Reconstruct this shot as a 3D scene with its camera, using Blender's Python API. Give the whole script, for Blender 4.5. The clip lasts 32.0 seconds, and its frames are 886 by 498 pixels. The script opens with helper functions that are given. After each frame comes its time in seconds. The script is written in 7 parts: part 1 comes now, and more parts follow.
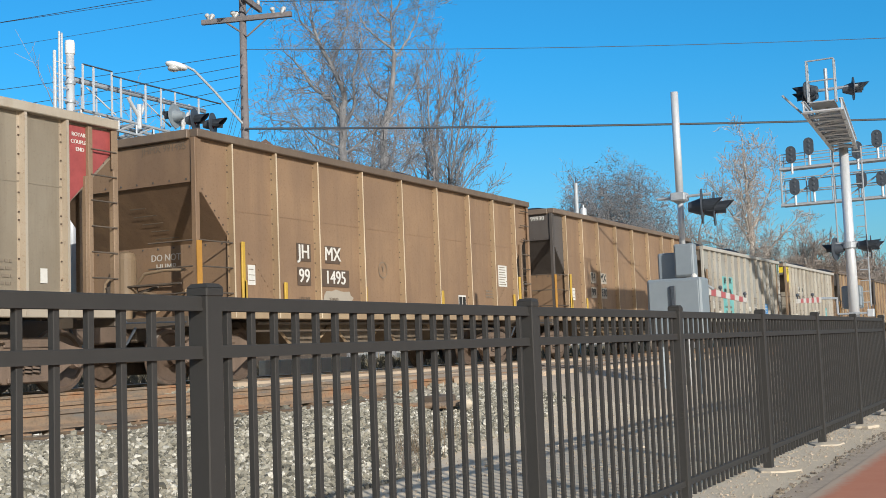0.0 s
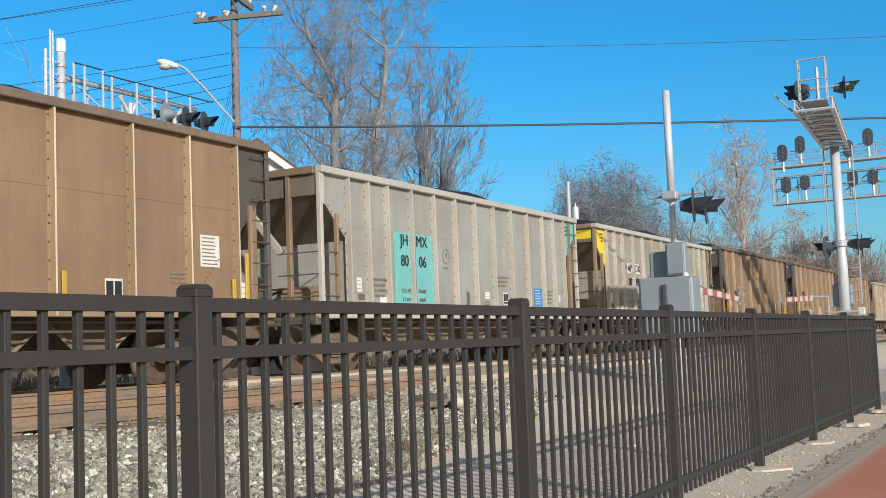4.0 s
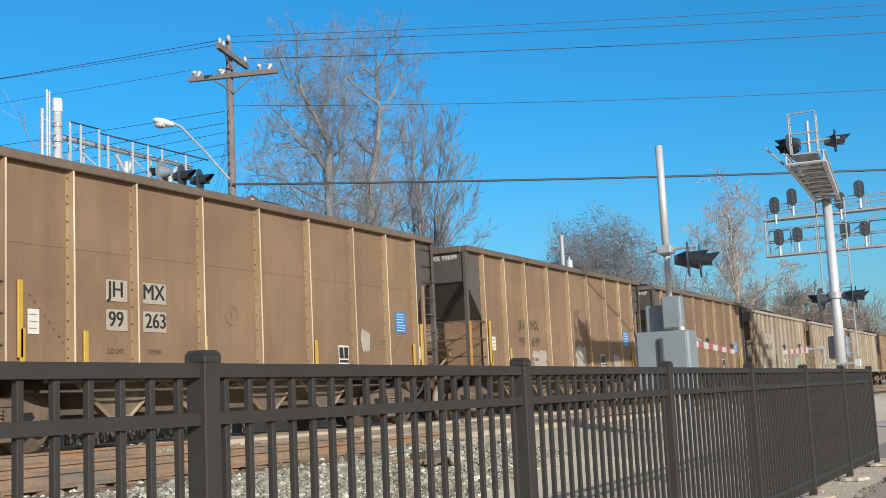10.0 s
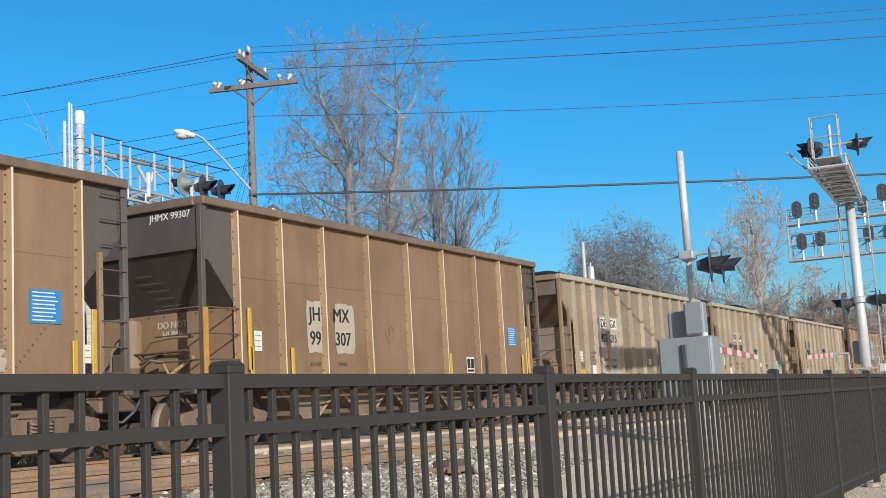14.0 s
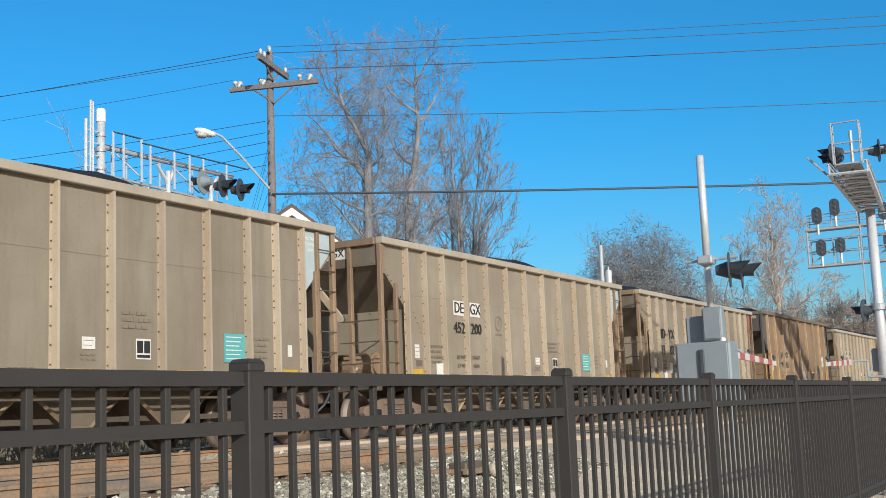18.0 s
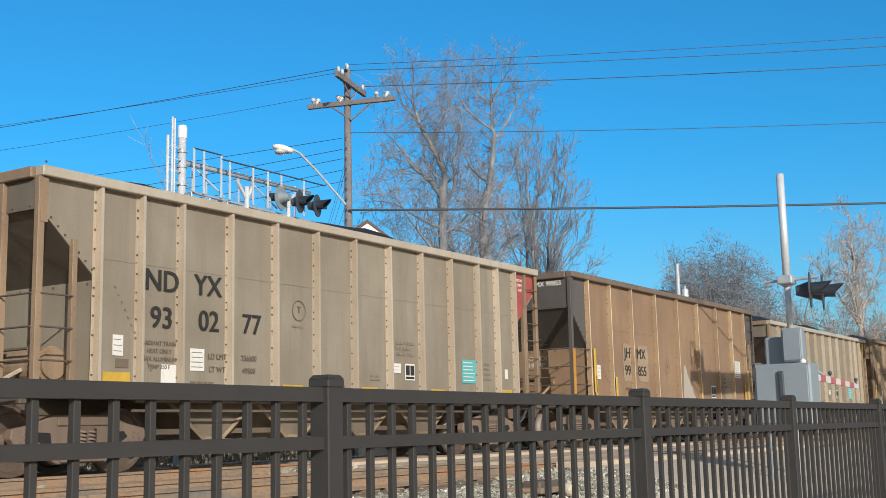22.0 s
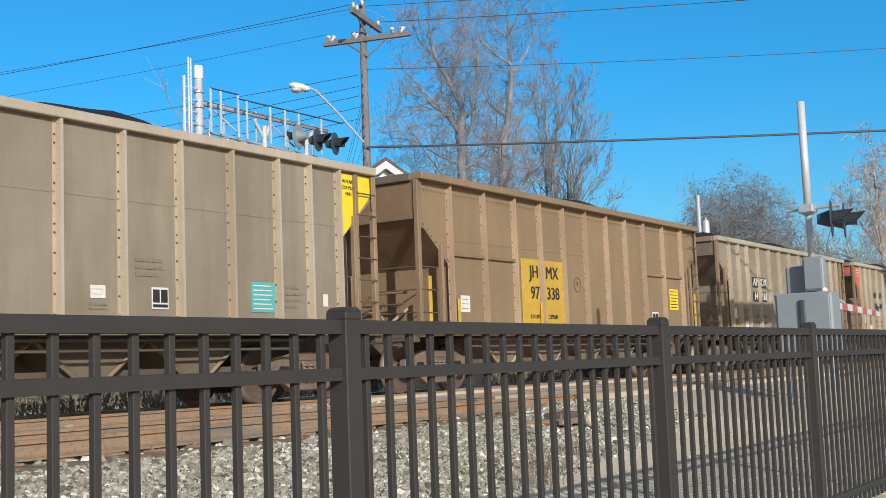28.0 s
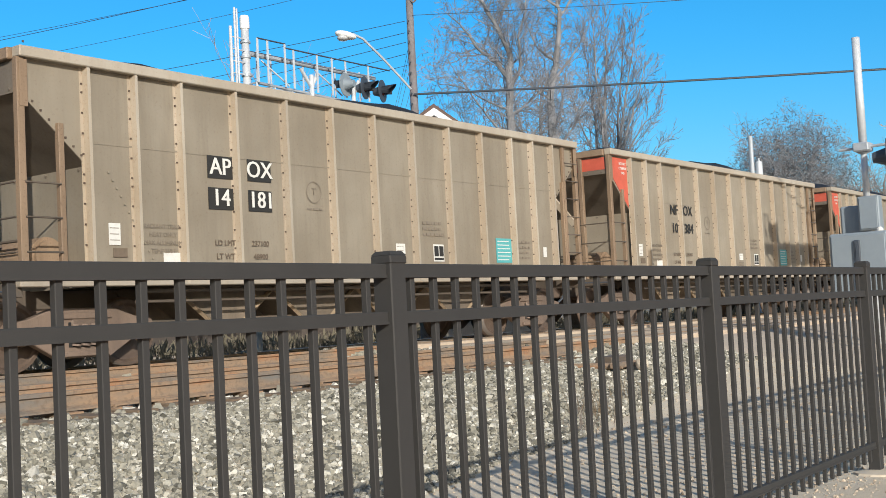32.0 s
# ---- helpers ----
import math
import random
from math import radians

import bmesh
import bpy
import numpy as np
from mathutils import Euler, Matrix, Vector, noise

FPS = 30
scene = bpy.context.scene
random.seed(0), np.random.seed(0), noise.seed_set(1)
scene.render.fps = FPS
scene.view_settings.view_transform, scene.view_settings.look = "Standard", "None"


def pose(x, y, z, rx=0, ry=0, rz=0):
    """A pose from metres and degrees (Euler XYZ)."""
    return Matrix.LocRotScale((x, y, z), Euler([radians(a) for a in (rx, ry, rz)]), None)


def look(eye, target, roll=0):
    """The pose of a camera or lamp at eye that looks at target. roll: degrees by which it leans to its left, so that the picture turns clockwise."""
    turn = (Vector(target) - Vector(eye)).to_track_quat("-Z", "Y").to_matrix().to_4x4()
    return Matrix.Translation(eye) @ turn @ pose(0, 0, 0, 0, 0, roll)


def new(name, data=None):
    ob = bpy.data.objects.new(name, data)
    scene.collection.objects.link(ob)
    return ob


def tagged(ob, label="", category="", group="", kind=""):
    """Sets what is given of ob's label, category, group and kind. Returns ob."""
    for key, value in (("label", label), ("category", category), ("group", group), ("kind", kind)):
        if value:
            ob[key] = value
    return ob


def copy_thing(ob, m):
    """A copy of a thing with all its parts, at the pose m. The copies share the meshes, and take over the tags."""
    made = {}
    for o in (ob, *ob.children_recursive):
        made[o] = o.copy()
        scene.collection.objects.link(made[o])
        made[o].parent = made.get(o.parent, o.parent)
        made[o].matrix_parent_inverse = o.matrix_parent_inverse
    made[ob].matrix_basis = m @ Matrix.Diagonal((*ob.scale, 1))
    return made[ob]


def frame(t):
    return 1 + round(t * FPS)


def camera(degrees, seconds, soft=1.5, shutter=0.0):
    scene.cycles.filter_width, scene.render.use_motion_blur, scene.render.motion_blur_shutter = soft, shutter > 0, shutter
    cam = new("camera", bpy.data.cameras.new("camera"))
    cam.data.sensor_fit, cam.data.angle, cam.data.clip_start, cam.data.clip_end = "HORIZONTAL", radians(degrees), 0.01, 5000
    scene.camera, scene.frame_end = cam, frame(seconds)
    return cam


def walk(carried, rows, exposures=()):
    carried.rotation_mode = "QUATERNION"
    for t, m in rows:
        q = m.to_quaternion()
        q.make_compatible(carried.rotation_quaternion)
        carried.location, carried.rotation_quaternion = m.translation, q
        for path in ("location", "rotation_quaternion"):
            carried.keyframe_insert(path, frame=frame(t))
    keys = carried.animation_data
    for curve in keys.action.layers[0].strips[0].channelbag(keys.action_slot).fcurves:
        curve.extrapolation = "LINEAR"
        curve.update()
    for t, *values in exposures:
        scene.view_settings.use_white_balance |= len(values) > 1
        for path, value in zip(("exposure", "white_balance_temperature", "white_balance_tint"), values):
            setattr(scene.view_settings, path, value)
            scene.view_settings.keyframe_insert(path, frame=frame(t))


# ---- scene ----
cam = camera(41.86, 32.0, soft=0.6)
# seconds, eye x, y, z, yaw, pitch, roll
ROWS = [
    (0.0, 0.044, -0.014, 1.156, -61.587, 4.837, 2.127),
    (0.5, 0.043, -0.020, 1.166, -61.694, 4.727, 2.072),
    (1.0, 0.044, -0.022, 1.165, -61.803, 4.758, 1.967),
    (1.5, 0.049, -0.017, 1.166, -61.989, 4.627, 2.022),
    (2.0, 0.050, -0.016, 1.167, -62.093, 4.608, 1.825),
    (2.5, 0.045, -0.020, 1.161, -62.180, 4.594, 1.889),
    (4.5, 0.051, -0.019, 1.166, -61.928, 4.757, 2.238),
    (5.0, 0.055, -0.018, 1.170, -62.296, 4.725, 2.147),
    (5.5, 0.053, -0.018, 1.169, -62.634, 4.843, 2.354),
    (6.0, 0.055, -0.012, 1.154, -62.917, 4.283, 2.382),
    (6.5, 0.057, -0.011, 1.168, -62.869, 3.612, 2.374),
    (7.0, 0.057, -0.010, 1.176, -63.273, 3.710, 2.944),
    (7.5, 0.049, -0.000, 1.181, -60.693, 3.493, 2.943),
    (8.0, 0.026, -0.007, 1.187, -60.423, 6.744, 2.936),
    (8.5, 0.008, 0.002, 1.192, -61.566, 7.649, 2.264),
    (9.0, -0.012, 0.000, 1.184, -61.583, 7.511, 2.475),
    (9.5, -0.013, -0.005, 1.189, -61.961, 7.281, 1.855),
    (10.0, -0.010, -0.009, 1.193, -62.234, 7.391, 2.669),
    (10.5, -0.011, -0.008, 1.193, -62.576, 7.575, 2.819),
    (11.0, -0.013, -0.008, 1.194, -62.198, 7.354, 2.961),
    (11.5, -0.015, -0.007, 1.196, -61.523, 7.826, 2.825),
    (12.0, -0.008, -0.005, 1.195, -61.684, 7.416, 2.720),
    (12.5, -0.008, -0.006, 1.190, -61.737, 7.440, 3.067),
    (13.0, -0.008, 0.004, 1.182, -61.499, 7.633, 3.151),
    (13.5, -0.007, -0.004, 1.192, -61.346, 7.664, 3.103),
    (15.5, -0.019, -0.000, 1.199, -60.299, 8.557, 3.029),
    (16.0, -0.020, -0.003, 1.193, -60.069, 8.521, 2.831),
    (16.5, -0.017, -0.003, 1.195, -60.081, 8.647, 2.486),
    (17.0, -0.014, -0.003, 1.198, -60.478, 8.296, 2.710),
    (17.5, -0.014, 0.005, 1.196, -60.345, 8.294, 2.522),
    (18.0, -0.014, 0.007, 1.194, -60.378, 7.950, 2.265),
    (18.5, -0.017, 0.003, 1.192, -59.024, 8.111, 2.263),
    (19.0, -0.012, 0.004, 1.188, -60.059, 7.827, 2.127),
    (19.5, -0.012, 0.011, 1.187, -59.733, 7.358, 2.267),
    (20.0, -0.013, 0.023, 1.185, -59.575, 6.503, 2.309),
    (20.5, -0.015, 0.022, 1.193, -59.103, 7.479, 2.020),
    (21.0, -0.019, 0.021, 1.199, -57.626, 8.230, 0.973),
    (21.5, -0.025, 0.019, 1.199, -56.891, 8.845, 1.296),
    (22.0, -0.030, 0.016, 1.199, -56.824, 8.880, 1.226),
    (22.5, -0.036, 0.016, 1.198, -56.061, 9.275, 1.342),
    (23.0, -0.041, 0.021, 1.198, -55.940, 9.279, 1.078),
    (23.5, -0.036, 0.016, 1.200, -56.431, 9.036, 0.928),
    (24.0, -0.034, 0.018, 1.202, -56.596, 8.947, 0.991),
    (24.5, -0.037, 0.009, 1.199, -56.182, 8.975, 0.924),
    (25.0, -0.036, 0.015, 1.200, -56.469, 9.057, 1.223),
    (25.5, -0.039, 0.014, 1.204, -55.428, 9.096, 1.700),
    (26.0, -0.040, 0.018, 1.192, -55.757, 8.824, 1.883),
    (26.5, -0.034, 0.021, 1.205, -55.045, 8.652, 1.307),
    (28.5, -0.014, 0.000, 1.176, -55.037, 4.704, 2.828),
    (29.0, -0.009, -0.001, 1.178, -53.298, 3.837, 3.249),
    (29.5, -0.001, -0.003, 1.176, -52.544, 2.997, 3.088),
    (30.0, 0.002, 0.001, 1.177, -53.113, 3.168, 2.767),
    (30.5, 0.002, -0.000, 1.173, -52.876, 3.415, 2.849),
    (31.0, 0.004, -0.006, 1.174, -53.171, 3.413, 2.810),
    (31.5, 0.003, -0.004, 1.173, -53.182, 3.395, 2.957),
    (32.0, 0.004, -0.005, 1.167, -53.124, 3.272, 2.944),]
walk(cam, [(t, pose(x, y, z, 90 + pitch, roll, yaw)) for t, x, y, z, yaw, pitch, roll in ROWS], exposures=[(0.0, 0.0), (28.5, 0.0), (30.0, 0.14), (32.0, 0.14)])

# ---- light: clear winter sky, low sun behind the viewer's left shoulder ----
SUN_EL, SUN_AZ = 21.5, 36.0
world = bpy.data.worlds.new("world")
scene.world = world
world.use_nodes = True
wn = world.node_tree
sky = wn.nodes.new("ShaderNodeTexSky")
sky.sky_type, sky.sun_disc = "NISHITA", False
sky.sun_elevation, sky.sun_rotation = radians(SUN_EL), radians(180 + SUN_AZ)
sky.air_density, sky.dust_density, sky.ozone_density = 1.0, 1.15, 2.0
bg = wn.nodes["Background"]
bg.inputs["Strength"].default_value = 0.102
tint = wn.nodes.new("ShaderNodeMix")
tint.data_type, tint.blend_type = "RGBA", "MULTIPLY"
tint.inputs[0].default_value, tint.inputs[7].default_value = 1.0, (0.20, 1.09, 1.59, 1)
SUN_DIR = Vector((math.sin(radians(SUN_AZ)) * math.cos(radians(SUN_EL)), math.cos(radians(SUN_AZ)) * math.cos(radians(SUN_EL)), -math.sin(radians(SUN_EL))))
# the blue deepens away from the sun
way = wn.nodes.new("ShaderNodeTexCoord")
turned = wn.nodes.new("ShaderNodeVectorMath")
turned.operation = "DOT_PRODUCT"
turned.inputs[1].default_value = SUN_DIR
deep = wn.nodes.new("ShaderNodeMapRange")
deep.interpolation_type = "SMOOTHSTEP"
deep.inputs["From Min"].default_value, deep.inputs["From Max"].default_value = -0.75, 0.35
wn.links.new(way.outputs["Generated"], turned.inputs[0])
wn.links.new(turned.outputs["Value"], deep.inputs["Value"])
# and pales towards the horizon
height = wn.nodes.new("ShaderNodeSeparateXYZ")
pale = wn.nodes.new("ShaderNodeMapRange")
pale.interpolation_type = "SMOOTHSTEP"
pale.inputs["From Min"].default_value, pale.inputs["From Max"].default_value = 0.0, 0.26
pale.inputs["To Min"].default_value, pale.inputs["To Max"].default_value = 0.52, 1.0
both = wn.nodes.new("ShaderNodeMath")
both.operation = "MULTIPLY"
wn.links.new(way.outputs["Generated"], height.inputs[0])
wn.links.new(height.outputs["Z"], pale.inputs["Value"])
zenith = wn.nodes.new("ShaderNodeMapRange")
zenith.interpolation_type = "SMOOTHSTEP"
zenith.inputs["From Min"].default_value, zenith.inputs["From Max"].default_value = 0.42, 0.85
zenith.inputs["To Min"].default_value, zenith.inputs["To Max"].default_value = 1.0, 0.45
wn.links.new(height.outputs["Z"], zenith.inputs["Value"])
crown = wn.nodes.new("ShaderNodeMath")
crown.operation = "MULTIPLY"
wn.links.new(pale.outputs[0], crown.inputs[0])
wn.links.new(zenith.outputs[0], crown.inputs[1])
wn.links.new(deep.outputs[0], both.inputs[0])
wn.links.new(crown.outputs[0], both.inputs[1])
wn.links.new(both.outputs[0], tint.inputs[0])
wn.links.new(sky.outputs[0], tint.inputs[6])
wn.links.new(tint.outputs[2], bg.inputs["Color"])
sun_data = bpy.data.lights.new("sun", "SUN")
sun_data.energy, sun_data.angle, sun_data.color = 4.6, radians(0.55), (0.935, 0.90, 0.83)
sun = new("sun", sun_data)
sun.matrix_world = look((-30, -40, 25), Vector((-30, -40, 25)) + SUN_DIR)


# ---- materials ----
def nodes_of(name, rough=0.6, metal=0.0):
    m = bpy.data.materials.new(name)
    m.use_nodes = True
    nt = m.node_tree
    b = nt.nodes["Principled BSDF"]
    b.inputs["Roughness"].default_value, b.inputs["Metallic"].default_value = rough, metal
    return m, nt, b


def tex(nt, kind, scale, stretch=(1, 1, 1), detail=4.0, rough=0.6):
    co = nt.nodes.new("ShaderNodeTexCoord")
    mp = nt.nodes.new("ShaderNodeMapping")
    mp.inputs["Scale"].default_value = stretch
    nt.links.new(co.outputs["Object"], mp.inputs["Vector"])
    n = nt.nodes.new(kind)
    n.inputs["Scale"].default_value = scale
    if kind == "ShaderNodeTexNoise":
        n.inputs["Detail"].default_value, n.inputs["Roughness"].default_value = detail, rough
    nt.links.new(mp.outputs[0], n.inputs["Vector"])
    return n


def ramp(nt, src, stops):
    r = nt.nodes.new("ShaderNodeValToRGB")
    e = r.color_ramp.elements
    while len(e) < len(stops):
        e.new(0.5)
    for el, (pos, c) in zip(e, stops):
        el.position, el.color = pos, (*c, 1) if len(c) == 3 else c
    nt.links.new(src, r.inputs["Fac"])
    return r.outputs["Color"]


def mix(nt, a, b, fac, mode="MIX"):
    n = nt.nodes.new("ShaderNodeMix")
    n.data_type, n.blend_type = "RGBA", mode
    for sock, v in ((n.inputs[6], a), (n.inputs[7], b), (n.inputs[0], fac)):
        if isinstance(v, bpy.types.NodeSocket):
            nt.links.new(v, sock)
        elif sock == n.inputs[0]:
            sock.default_value = v
        else:
            sock.default_value = (*v, 1)
    return n.outputs[2]


def bump(nt, b, height, strength=0.3, dist=0.02):
    n = nt.nodes.new("ShaderNodeBump")
    n.inputs["Strength"].default_value, n.inputs["Distance"].default_value = strength, dist
    nt.links.new(height, n.inputs["Height"])
    nt.links.new(n.outputs[0], b.inputs["Normal"])


def car_paint(name, base, dirt, rust, rust_amount=0.5, rough=0.62):
    """Weathered freight car paint: broad fading, vertical run-off streaks, fine speckle of rust."""
    m, nt, b = nodes_of(name, rough)
    broad = tex(nt, "ShaderNodeTexNoise", 0.55, detail=3)
    streak = tex(nt, "ShaderNodeTexNoise", 3.0, (1.0, 1.0, 0.09), detail=6, rough=0.7)
    speck = tex(nt, "ShaderNodeTexNoise", 26.0, detail=5, rough=0.75)
    c = mix(nt, base, dirt, ramp(nt, broad.outputs[0], [(0.35, (0, 0, 0)), (0.7, (1, 1, 1))]))
    c = mix(nt, c, dirt, ramp(nt, streak.outputs[0], [(0.45, (0, 0, 0)), (0.72, (1, 1, 1))]))
    c = mix(nt, c, rust, ramp(nt, speck.outputs[0], [(0.62 - 0.1 * rust_amount, (0, 0, 0)), (0.74, (rust_amount, rust_amount, rust_amount))]))
    info = nt.nodes.new("ShaderNodeObjectInfo")
    hue = nt.nodes.new("ShaderNodeHueSaturation")
    mr = nt.nodes.new("ShaderNodeMapRange")
    mr.inputs["To Min"].default_value, mr.inputs["To Max"].default_value = 0.88, 1.1
    nt.links.new(info.outputs["Random"], mr.inputs["Value"])
    nt.links.new(mr.outputs[0], hue.inputs["Value"])
    nt.links.new(c, hue.inputs["Color"])
    nt.links.new(hue.outputs[0], b.inputs["Base Color"])
    dent = tex(nt, "ShaderNodeTexNoise", 1.6, (1, 1, 0.6), detail=2)
    bump(nt, b, dent.outputs[0], 0.4, 0.06)
    nt.links.new(ramp(nt, speck.outputs[0], [(0.3, (rough - 0.1,) * 3), (0.8, (rough + 0.2,) * 3)]), b.inputs["Roughness"])
    return m


def plain(name, base, var=0.75, scale=8.0, rough=0.6, metal=0.0, bumpy=0.1):
    """A simple surface with two scales of wear."""
    m, nt, b = nodes_of(name, rough, metal)
    n = tex(nt, "ShaderNodeTexNoise", scale, detail=6, rough=0.7)
    n2 = tex(nt, "ShaderNodeTexNoise", scale * 0.13, detail=2)
    lo = tuple(v * var for v in base)
    c = mix(nt, base, lo, ramp(nt, n.outputs[0], [(0.35, (0, 0, 0)), (0.7, (1, 1, 1))]))
    c = mix(nt, c, lo, ramp(nt, n2.outputs[0], [(0.4, (0, 0, 0)), (0.7, (0.7, 0.7, 0.7))]))
    nt.links.new(c, b.inputs["Base Color"])
    if bumpy:
        bump(nt, b, n.outputs[0], bumpy, 0.01)
    return m


M = {}
M["brown"] = car_paint("brown_car_paint", (0.270, 0.173, 0.101), (0.191, 0.122, 0.076), (0.10, 0.055, 0.03))
M["tall_brown"] = car_paint("olive_brown_paint", (0.275, 0.190, 0.108), (0.216, 0.152, 0.090), (0.10, 0.06, 0.035))
M["brown_rib"] = car_paint("brown_rib_paint", (0.345, 0.245, 0.145), (0.25, 0.17, 0.10), (0.13, 0.07, 0.04), 0.6)
M["brown_edge"] = car_paint("pale_rib_face", (0.70, 0.60, 0.45), (0.54, 0.43, 0.30), (0.20, 0.12, 0.06), 0.4)
M["tan_rib"] = car_paint("tan_rib_paint", (0.40, 0.30, 0.20), (0.30, 0.213, 0.14), (0.13, 0.07, 0.04))
M["end_rust"] = car_paint("rusty_end_steel", (0.30, 0.21, 0.135), (0.20, 0.135, 0.085), (0.10, 0.05, 0.028), 0.7)
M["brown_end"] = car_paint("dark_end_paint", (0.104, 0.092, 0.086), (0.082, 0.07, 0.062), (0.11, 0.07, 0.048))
M["grey"] = car_paint("grey_car_paint", (0.290, 0.249, 0.190), (0.213, 0.176, 0.128), (0.14, 0.085, 0.05), 0.35)
M["grey_rib"] = car_paint("grey_rib_paint", (0.42, 0.355, 0.275), (0.33, 0.262, 0.185), (0.22, 0.125, 0.065), 0.7)
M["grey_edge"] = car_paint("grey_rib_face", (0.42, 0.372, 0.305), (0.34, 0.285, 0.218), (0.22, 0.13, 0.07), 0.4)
M["grey_end"] = car_paint("dark_grey_end_paint", (0.185, 0.155, 0.118), (0.13, 0.105, 0.08), (0.10, 0.06, 0.04), 0.5)
M["silver"] = car_paint("silver_car_paint", (0.335, 0.337, 0.313), (0.262, 0.25, 0.22), (0.16, 0.11, 0.07), 0.35)
M["pale"] = car_paint("pale_car_paint", (0.33, 0.30, 0.25), (0.258, 0.228, 0.183), (0.15, 0.10, 0.065), 0.35)
M["silver_rib"] = car_paint("silver_rib_paint", (0.42, 0.402, 0.358), (0.345, 0.305, 0.25), (0.25, 0.14, 0.07), 0.7)
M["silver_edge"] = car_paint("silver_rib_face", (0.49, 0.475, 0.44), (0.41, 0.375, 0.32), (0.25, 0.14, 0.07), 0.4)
M["rivet"] = plain("rusty_rivet", (0.11, 0.075, 0.055), 0.7, 20, 0.7, 0, 0)
M["chord"] = car_paint("top_chord_paint", (0.19, 0.14, 0.10), (0.135, 0.10, 0.075), (0.10, 0.06, 0.04))
M["under"] = car_paint("underframe_grime", (0.13, 0.10, 0.075), (0.085, 0.068, 0.052), (0.15, 0.08, 0.045))
M["chute"] = car_paint("chute_paint", (0.33, 0.245, 0.155), (0.19, 0.14, 0.09), (0.12, 0.07, 0.04))
M["pocket"] = car_paint("dusty_pocket_paint", (0.29, 0.21, 0.13), (0.19, 0.135, 0.085), (0.12, 0.07, 0.04))
# darker copy of the pocket paint; the shade under the car is in its colour
M["hopper_pocket"] = car_paint("shaded_pocket_paint", (0.205, 0.162, 0.118), (0.125, 0.098, 0.072), (0.10, 0.06, 0.04))
M["truck"] = car_paint("truck_rust", (0.20, 0.142, 0.105), (0.125, 0.09, 0.068), (0.055, 0.038, 0.03))
M["wheel"] = plain("wheel_steel", (0.17, 0.12, 0.09), 0.6, 9, 0.55, 0.3)
M["tread"] = plain("polished_tread", (0.22, 0.19, 0.165), 0.8, 20, 0.6, 0.4, 0)
M["coal"] = plain("coal", (0.018, 0.017, 0.017), 0.5, 12, 0.7, 0, 0.8)
M["white"] = plain("stencil_white", (0.72, 0.70, 0.65), 0.82, 14, 0.6, 0, 0)
M["black"] = plain("stencil_black", (0.03, 0.028, 0.025), 0.7, 14, 0.6, 0, 0)
M["pale_print"] = plain("pale_print", (0.55, 0.52, 0.47), 0.85, 14, 0.7, 0, 0)
M["faint"] = plain("faint_stencil", (0.225, 0.185, 0.14), 0.85, 14, 0.7, 0, 0)
M["faded"] = plain("faded_stencil", (0.16, 0.12, 0.085), 0.8, 14, 0.7, 0, 0)
M["yellow"] = plain("safety_yellow", (0.56, 0.355, 0.05), 0.78, 7, 0.55, 0, 0.05)
M["orange_bar"] = plain("faded_orange_yellow", (0.50, 0.25, 0.045), 0.75, 7, 0.6, 0, 0.05)
M["bright_yellow"] = plain("bright_yellow", (0.80, 0.60, 0.03), 0.88, 6, 0.5, 0, 0.05)
M["teal"] = plain("teal_panel_paint", (0.17, 0.47, 0.46), 0.86, 5, 0.55, 0, 0.05)
M["red"] = plain("red_panel_paint", (0.39, 0.082, 0.078), 0.7, 5, 0.55, 0, 0.05)
M["salmon"] = plain("faded_red_paint", (0.62, 0.12, 0.07), 0.75, 5, 0.55, 0, 0.05)
M["pale_blue"] = plain("pale_blue_paint", (0.42, 0.50, 0.52), 0.85, 5, 0.55, 0, 0.05)
M["thin_patch"] = plain("thin_primer", (0.335, 0.25, 0.165), 0.82, 4, 0.7, 0, 0.05)
M["patch"] = plain("grey_primer_patch", (0.41, 0.365, 0.30), 0.85, 6, 0.7, 0, 0.05)
M["blue_sign"] = plain("blue_notice", (0.03, 0.23, 0.55), 0.85, 10, 0.5, 0, 0)
M["green_sign"] = plain("teal_notice", (0.10, 0.40, 0.41), 0.85, 10, 0.5, 0, 0)
M["sill_tan"] = car_paint("sill_paint", (0.42, 0.32, 0.20), (0.30, 0.21, 0.13), (0.14, 0.08, 0.04))
M["fence"] = plain("black_powder_coat", (0.036, 0.0345, 0.032), 0.8, 6, 0.75, 0, 0.03)
M["galv"] = plain("galvanised_steel", (0.66, 0.68, 0.70), 0.85, 10, 0.42, 0.25, 0.03)
M["galv_dull"] = plain("dull_galvanised", (0.46, 0.49, 0.52), 0.8, 8, 0.55, 0.3, 0.03)
M["cab_grey"] = plain("cabinet_grey", (0.25, 0.29, 0.32), 0.9, 5, 0.5, 0.1, 0.03)
M["signal_black"] = plain("signal_black", (0.062, 0.074, 0.092), 0.8, 6, 0.5, 0, 0)
M["lens"] = plain("dark_red_lens", (0.10, 0.012, 0.01), 0.8, 6, 0.2, 0, 0)
M["wood"] = plain("weathered_pole_wood", (0.225, 0.205, 0.208), 0.6, 11, 0.85, 0, 0.5)
M["porcelain"] = plain("porcelain", (0.50, 0.50, 0.49), 0.9, 12, 0.25, 0, 0)
M["wire"] = plain("black_cable", (0.05, 0.06, 0.075), 0.8, 4, 0.5, 0, 0)
M["white_paint"] = plain("white_siding", (0.78, 0.78, 0.77), 0.93, 3, 0.6, 0, 0.05)
